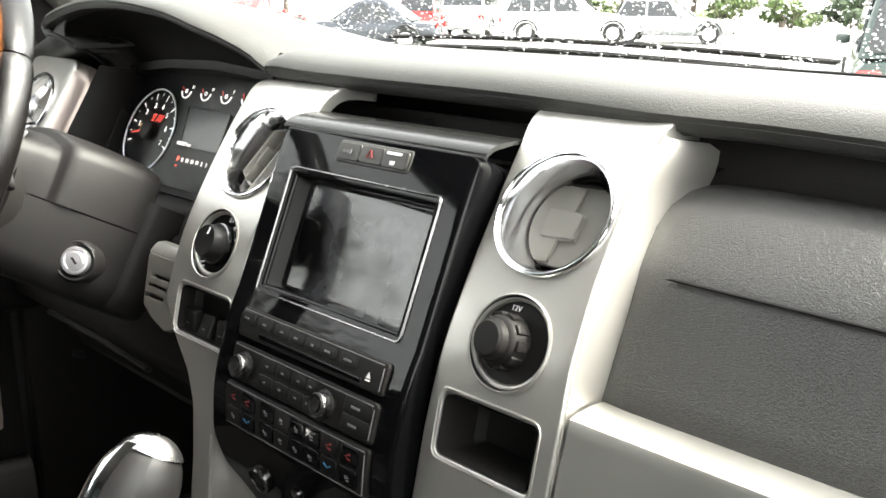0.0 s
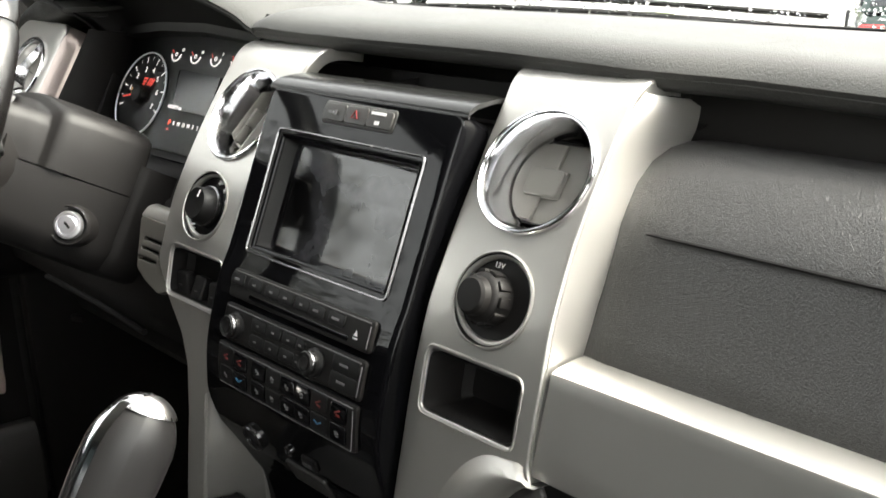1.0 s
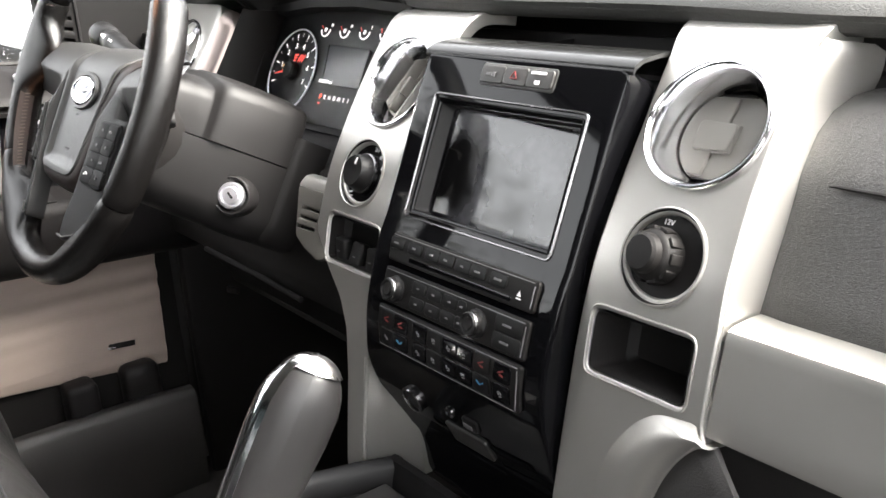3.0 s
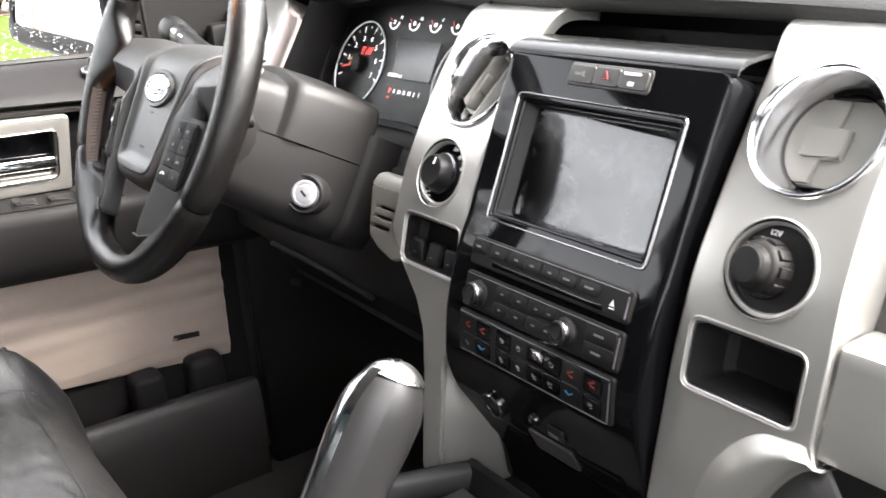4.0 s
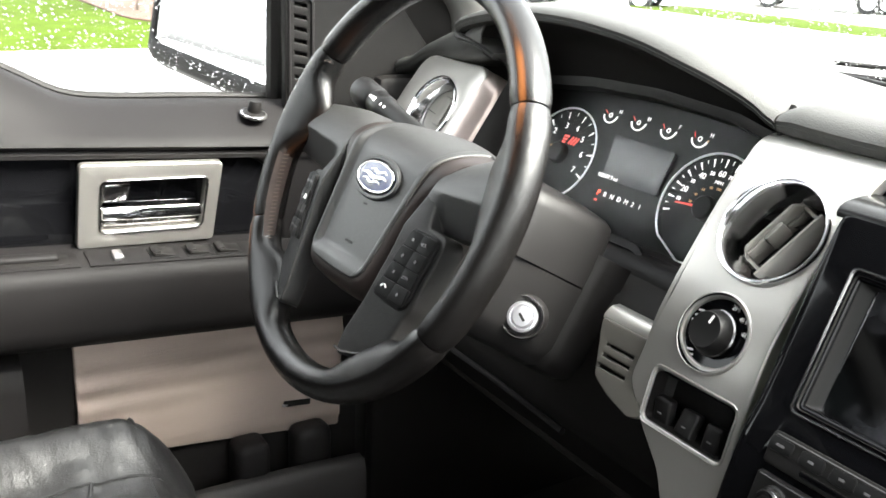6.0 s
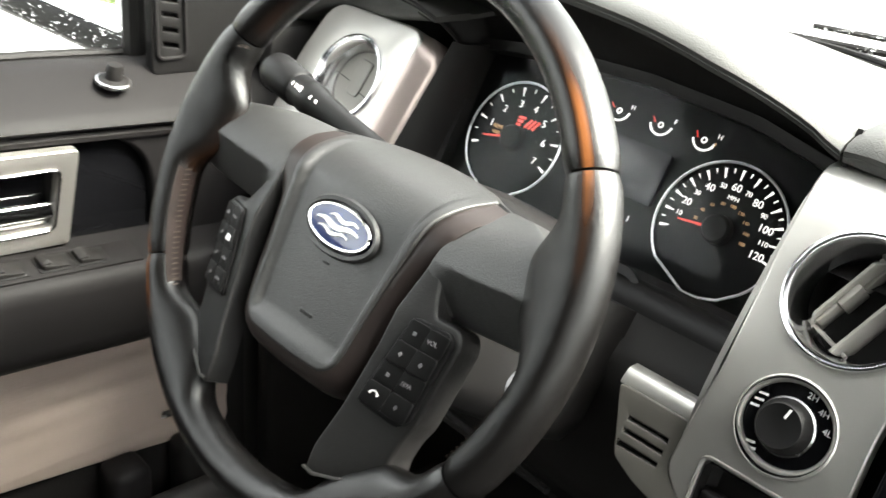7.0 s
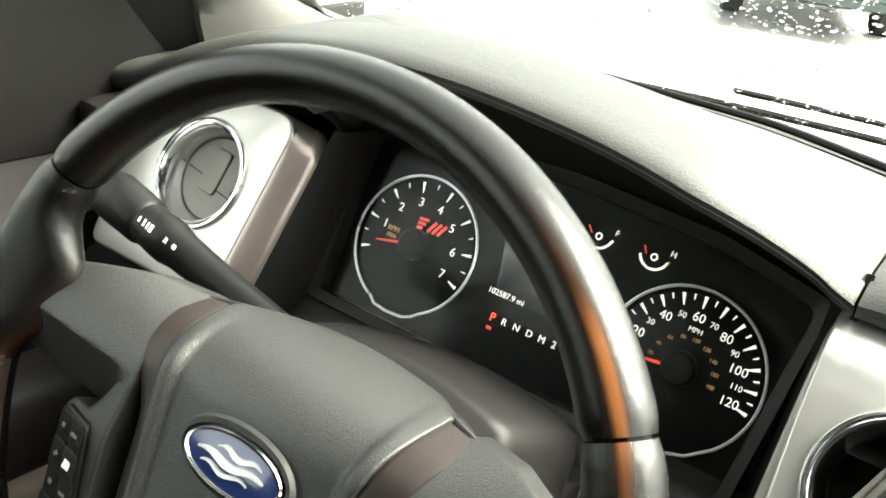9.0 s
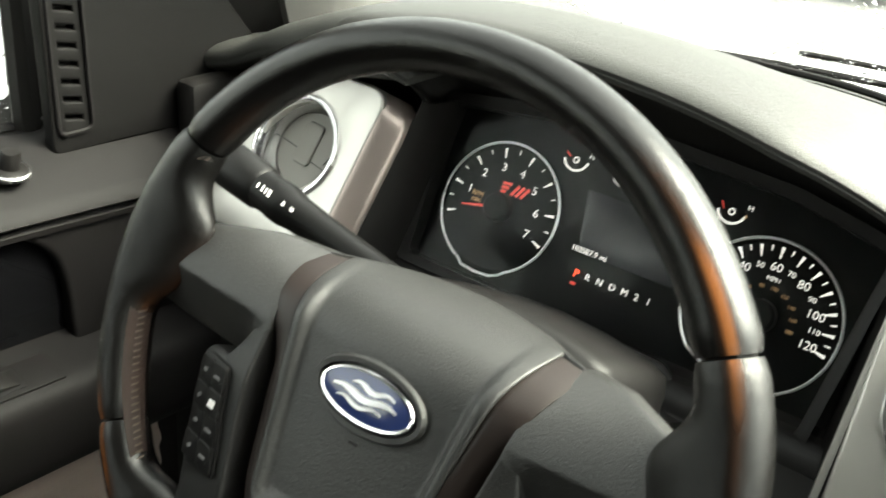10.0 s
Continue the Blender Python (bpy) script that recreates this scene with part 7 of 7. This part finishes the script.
def tree(x, y, h, r, mat, seed, label, kind="tree", bare=False):
    rng = random.Random(seed)
    t = thing(kind, label, kind, kind + "s", at=(x, y, GZ))
    base, top = Vector((0, 0, 0.0)), Vector((rng.uniform(-0.2, 0.2), rng.uniform(-0.2, 0.2), h * 0.62))
    bm = tube([base, base.lerp(top, 0.3) + Vector((0.05 * h * 0.1, 0, 0)), base.lerp(top, 0.7), top], [0.035 * h, 0.026 * h, 0.018 * h, 0.008 * h], 9)
    for k in range(12 if bare else 7):
        s = base.lerp(top, rng.uniform(0.2 if bare else 0.45, 0.95))
        a = rng.uniform(0, 6.28)
        e = s + Vector((math.cos(a) * r * 0.7, math.sin(a) * r * 0.7, h * rng.uniform(0.1, 0.32)))
        tube([s, s.lerp(e, 0.5) + Vector((0, 0, 0.03 * h)), e], [0.010 * h, 0.006 * h, 0.002 * h], 6, bm=bm)
        if bare:
            for _ in range(5):
                g = s.lerp(e, rng.uniform(0.4, 1))
                tube([g, g + Vector((rng.uniform(-0.3, 0.3) * r, rng.uniform(-0.3, 0.3) * r, rng.uniform(0.1, 0.4) * r))], [0.004 * h, 0.001 * h], 4, bm=bm)
    part("trunk", bm, BARK, t)
    cr = leaves(700 if bare else 2600, (0, 0, h * 0.66), (r, r, h * 0.36), 0.05 * r if bare else 0.085 * r, seed)
    part("crown", cr, mat, t, flat=True)
    return t


def shrub(x, y, h, r, mat, seed, label):
    t = thing("shrub", label, "shrub", "shrubs", at=(x, y, GZ + 0.1))
    rng = random.Random(seed)
    bm = bmesh.new()
    for k in range(9):
        a = rng.uniform(0, 6.28)
        tube([(0.05 * math.cos(a), 0.05 * math.sin(a), 0), (0.3 * r * math.cos(a), 0.3 * r * math.sin(a), h * 0.45), (0.6 * r * math.cos(a), 0.6 * r * math.sin(a), h * 0.85)], [0.03, 0.02, 0.008], 6, bm=bm)
    part("stems", bm, BARK, t)
    part("foliage", leaves(1500, (0, 0, h * 0.55), (r, r, h * 0.5), 0.09 * r, seed), mat, t, flat=True)
    return t


def out_at(az, dist):
    """A place at a bearing (degrees to the left of ahead) and distance from the passenger seat."""
    return 0.53 - dist * math.sin(D(az)), -0.46 + dist * math.cos(D(az))


GLASS_DARK = material("car_glass", (0.02, 0.022, 0.025), 0.08, coat=0.5)
TYRE = material("tyre", (0.018, 0.018, 0.018), 0.8, bump=0.5, bump_scale=60)
LAMP_RED = material("tail_lamp", (0.40, 0.02, 0.02), 0.2, coat=0.4)
LAMP_CLEAR = material("head_lamp", (0.75, 0.76, 0.78), 0.12, metal=0.4)


def car(x, y, heading, paint, label, shape="sedan", length=4.7, width=1.84):
    height = {"sedan": 1.45, "suv": 1.72, "van": 2.0, "hatch": 1.5}[shape]
    c = thing("car", label, "car", "parked cars", at=(0, 0, 0))
    L2, W2 = length / 2, width / 2
    waist = 0.56 * height
    body = [(-L2, 0.45), (-L2 + 0.05, 0.62), (-L2 + 0.14, waist * 0.94), (-L2 + 0.9, waist), (0, waist + 0.02), (L2 - 1.3, waist), (L2 - 0.5, waist * 0.90), (L2 - 0.08, 0.66), (L2, 0.46), (L2 - 0.05, 0.26)]
    top_line = lambda s: smooth(body[:-1], s)
    rows = []
    for s in steps(-L2, L2, 30):
        e = 1 - 0.10 * (abs(s) / L2) ** 6 - 0.02 * (abs(s) / L2) ** 2
        zt = top_line(s)
        lo = 0.26 + 0.10 * (abs(s) / L2) ** 8
        rows.append([(s, v * W2 * e, z) for v, z in ((-0.86, lo), (-0.97, lo + 0.10), (-1.0, lo + 0.3 * (zt - lo)), (-1.0, lo + 0.6 * (zt - lo)), (-0.965, lo + 0.85 * (zt - lo)), (-0.90, zt - 0.01), (-0.6, zt + 0.01), (0, zt + 0.025), (0.6, zt + 0.01), (0.90, zt - 0.01), (0.965, lo + 0.85 * (zt - lo)), (1.0, lo + 0.6 * (zt - lo)), (1.0, lo + 0.3 * (zt - lo)), (0.97, lo + 0.10), (0.86, lo))])
    part("body", grid(bmesh.new(), rows, closed=True, caps=True), paint, c, sharp=40)
    fr, re = {"sedan": (0.75, -1.55), "suv": (0.95, -2.15), "van": (1.55, -2.30), "hatch": (0.95, -1.95)}[shape]
    fr, re = fr * length / 4.7, re * length / 4.7
    roof_f, roof_r = fr - 0.85, re + (0.75 if shape == "sedan" else 0.30)
    cab = []
    for z, f0, r0, w_ in ((waist - 0.01, fr, re, 0.93), (waist + 0.4 * (height - waist), fr - 0.36, re + 0.35 * (roof_r - re), 0.86), (height - 0.09, roof_f + 0.08, roof_r - 0.06, 0.77), (height - 0.02, roof_f - 0.05, roof_r + 0.08, 0.70), (height, roof_f - 0.3, roof_r + 0.35, 0.5)):
        ring = rounded([(r0, -w_ * W2), (f0, -w_ * W2), (f0, w_ * W2), (r0, w_ * W2)], 0.14, 4)
        cab.append([(s, v, z) for s, v in ring])
    bm = grid(bmesh.new(), cab, closed=True)
    bm.faces.new(bm.verts[-len(cab[0]):])
    part("cabin", bm, paint, c, sharp=40)
    for sgn in (1, -1):
        n = 2 if shape in ("sedan", "hatch") else 3
        for k in range(n):
            s0, s1 = roof_f - 0.02 + (roof_r - roof_f) * k / n, roof_f - 0.02 + (roof_r - roof_f) * (k + 1) / n
            lo_f = 0.34 if k == 0 else 0.0
            lo_r = 0.25 if k == n - 1 else 0.0
            q = [(s0 + lo_f - 0.04, waist + 0.05, 0.918), (s1 - lo_r + 0.05, waist + 0.05, 0.918), (s1 + 0.05, height - 0.13, 0.800), (s0 - 0.04, height - 0.13, 0.800)]
            bm = bmesh.new()
            f1 = [(a, sgn * w_ * W2 + sgn * 0.012, z) for a, z, w_ in q]
            grid(bm, [f1, [(a, b - sgn * 0.02, z) for a, b, z in f1]], closed=True, caps=True)
            part("side_window", bm, GLASS_DARK, c)
    for f_, z0_, z1_, w0, w1 in (((fr + 0.012, roof_f + 0.10), waist + 0.03, height - 0.12, 0.84, 0.72), ((re - 0.012, roof_r - 0.10), waist + 0.05, height - 0.14, 0.82, 0.72)):
        bm = bmesh.new()
        f1 = [(f_[0] - (0.03 if f_[0] > 0 else -0.03), -w0 * W2, z0_), (f_[0] - (0.03 if f_[0] > 0 else -0.03), w0 * W2, z0_), (f_[1], w1 * W2, z1_), (f_[1], -w1 * W2, z1_)]
        grid(bm, [[(a + (0.03 if f_[0] > 0 else -0.03), b, z) for a, b, z in f1], f1], closed=True, caps=True)
        part("screen", bm, GLASS_DARK, c)
    for s in (L2 * 0.62, -L2 * 0.60):
        for sgn in (1, -1):
            m = pose(s, sgn * (W2 - 0.10), 0.33, -90 * sgn, 0, 0)
            w = part("wheel", lathe([(0.20, 0.10), (0.31, 0.115), (0.335, 0.09), (0.335, -0.09), (0.31, -0.11)], 26, m), TYRE, c)
            part("hub", lathe([(0.215, 0.10), (0.20, 0.118), (0.16, 0.085), (0.05, 0.11), (0.0, 0.112)], 20, m), LAMP_CLEAR, w)
            part("wheel_arch", tube([(s + 0.40 * math.cos(a), sgn * (W2 + 0.002), 0.33 + 0.40 * math.sin(a)) for a in steps(0.1, 3.04, 14)], 0.03, 6), TYRE, c)
    for sgn in (1, -1):
        part("headlamp", rbox((0.10, 0.36, 0.15), pose(L2 - 0.13, sgn * (W2 - 0.28), 0.66, 0, 20, -sgn * 18), 0.04, 3), LAMP_CLEAR, c)
        part("tail_lamp", rbox((0.08, 0.26, 0.20), pose(-L2 + 0.09, sgn * (W2 - 0.20), 0.74, 0, -8, sgn * 14), 0.03, 3), LAMP_RED, c)
        part("wing_mirror", rbox((0.12, 0.18, 0.13), pose(fr - 0.45, sgn * (W2 + 0.06), waist + 0.08), 0.04, 3), paint, c)
    part("bumper", rbox((0.10, width * 0.86, 0.16), pose(L2 - 0.03, 0, 0.40), 0.04, 3), TYRE, c)
    c.matrix_world = pose(x, y, GZ, 0, 0, heading)
    return c


WHITE = material("white_car_paint", (0.80, 0.80, 0.80), 0.2, coat=0.6, spread=0.03, scale=2)
GREY = material("grey_car_paint", (0.30, 0.31, 0.32), 0.25, metal=0.5, coat=0.6, spread=0.05, scale=2)
NAVY = material("dark_car_paint", (0.030, 0.035, 0.045), 0.2, coat=0.6, spread=0.1, scale=2)
RED = material("red_car_paint", (0.42, 0.03, 0.03), 0.2, coat=0.6, spread=0.05, scale=2)
GREEN = material("dark_green_car_paint", (0.03, 0.05, 0.045), 0.2, coat=0.6, spread=0.05, scale=2)
for az, dist, turn, paint, label, shape, ln in (
        (37.0, 33, 32, WHITE, "white sport utility car parked on wet asphalt", "suv", 4.8),
        (31.2, 33, 28, GREY, "silver grey hatchback parked beside the white car", "hatch", 4.2),
        (49.5, 28, 215, NAVY, "dark blue saloon parked by a grass island", "sedan", 4.9),
        (42.6, 38, 120, WHITE, "white delivery van parked further back", "van", 5.2),
        (45.6, 42, 120, RED, "red hatchback parked further back", "hatch", 4.2),
        (55.5, 40, 110, RED, "red saloon parked further back", "sedan", 4.7),
        (58.5, 36, 110, NAVY, "dark saloon parked further back", "sedan", 4.7),
        (64.0, 42, 100, WHITE, "white saloon parked further back", "sedan", 4.7),
        (17.4, 13, 112, GREEN, "dark green sport utility car parked across the lane", "suv", 4.9),
        (81.0, 44, 90, RED, "red van parked beyond the lawn", "van", 5.0),
        (87.0, 46, 90, WHITE, "white saloon parked beyond the lawn", "sedan", 4.7)):
    cx, cy = out_at(az, dist)
    car(cx, cy, turn, paint, label, shape, ln)
for k, (az, dist, h, r, mat, label) in enumerate((
        (30, 52, 5.5, 3.4, LEAF_GREEN, "leafy green tree behind the parking lot"), (25, 50, 5.0, 3.2, LEAF_RED, "reddish leafed tree behind the parking lot"), (34, 58, 6.5, 3.8, LEAF_DARK, "dark green tree behind the parking lot"),
        (21, 54, 6.0, 3.6, LEAF_GREEN, "leafy green tree behind the parking lot"), (40, 60, 7.0, 4.0, LEAF_GREEN, "leafy green tree behind the parking lot"), (47, 62, 6.0, 4.0, LEAF_DARK, "dark green tree behind the parking lot"),
        (54, 60, 6.0, 3.6, LEAF_GREEN, "leafy green tree behind the parking lot"), (62, 58, 7.0, 4.0, LEAF_DARK, "dark green tree behind the parking lot"), (72, 56, 6.0, 3.8, LEAF_RED, "reddish leafed tree behind the lawn"),
        (14, 52, 5.0, 3.4, LEAF_DARK, "dark green tree behind the parking lot"), (93, 56, 6.5, 3.8, LEAF_RED, "reddish leafed tree behind the lawn"))):
    tx, ty = out_at(az, dist)
    tree(tx, ty, h, r, mat, 20 + k, label)
# unseen trees behind the truck, added to break up the screen's reflection
for k, (az, dist, h) in enumerate(((112, 22, 8.5), (118.5, 20, 8.0), (125, 22, 9.5), (130.5, 24, 8.5))):
    tree(*out_at(az, dist), h, 2.6, LEAF_GREY, 90 + k, "tall sparse tree on the lawn behind the truck", "tree", True)
tree(*out_at(76.2, 18.5), 2.6, 1.1, LEAF_DARK, 5, "small nearly bare tree standing on the lawn", "tree", True)
for k, (az, dist, h, r, mat) in enumerate(((84, 27, 1.3, 1.2, LEAF_TAN), (80, 28, 1.2, 1.1, LEAF_TAN), (77.5, 27, 1.5, 1.2, LEAF_TAN), (89, 29, 1.0, 1.1, LEAF_RED), (28, 44, 1.4, 1.6, LEAF_GREEN), (24.5, 44, 1.3, 1.5, LEAF_GREEN), (21.5, 45, 1.4, 1.6, LEAF_DARK), (35, 45, 1.5, 1.6, LEAF_GREEN), (44, 48, 1.6, 1.6, LEAF_GREEN))):
    sx, sy = out_at(az, dist)
    shrub(sx, sy, h, r, mat, 60 + k, "reddish shrub in a mulched bed" if mat is LEAF_RED else "tan dry-leafed shrub in a mulched bed" if mat is LEAF_TAN else "green rounded shrub on a grass verge")
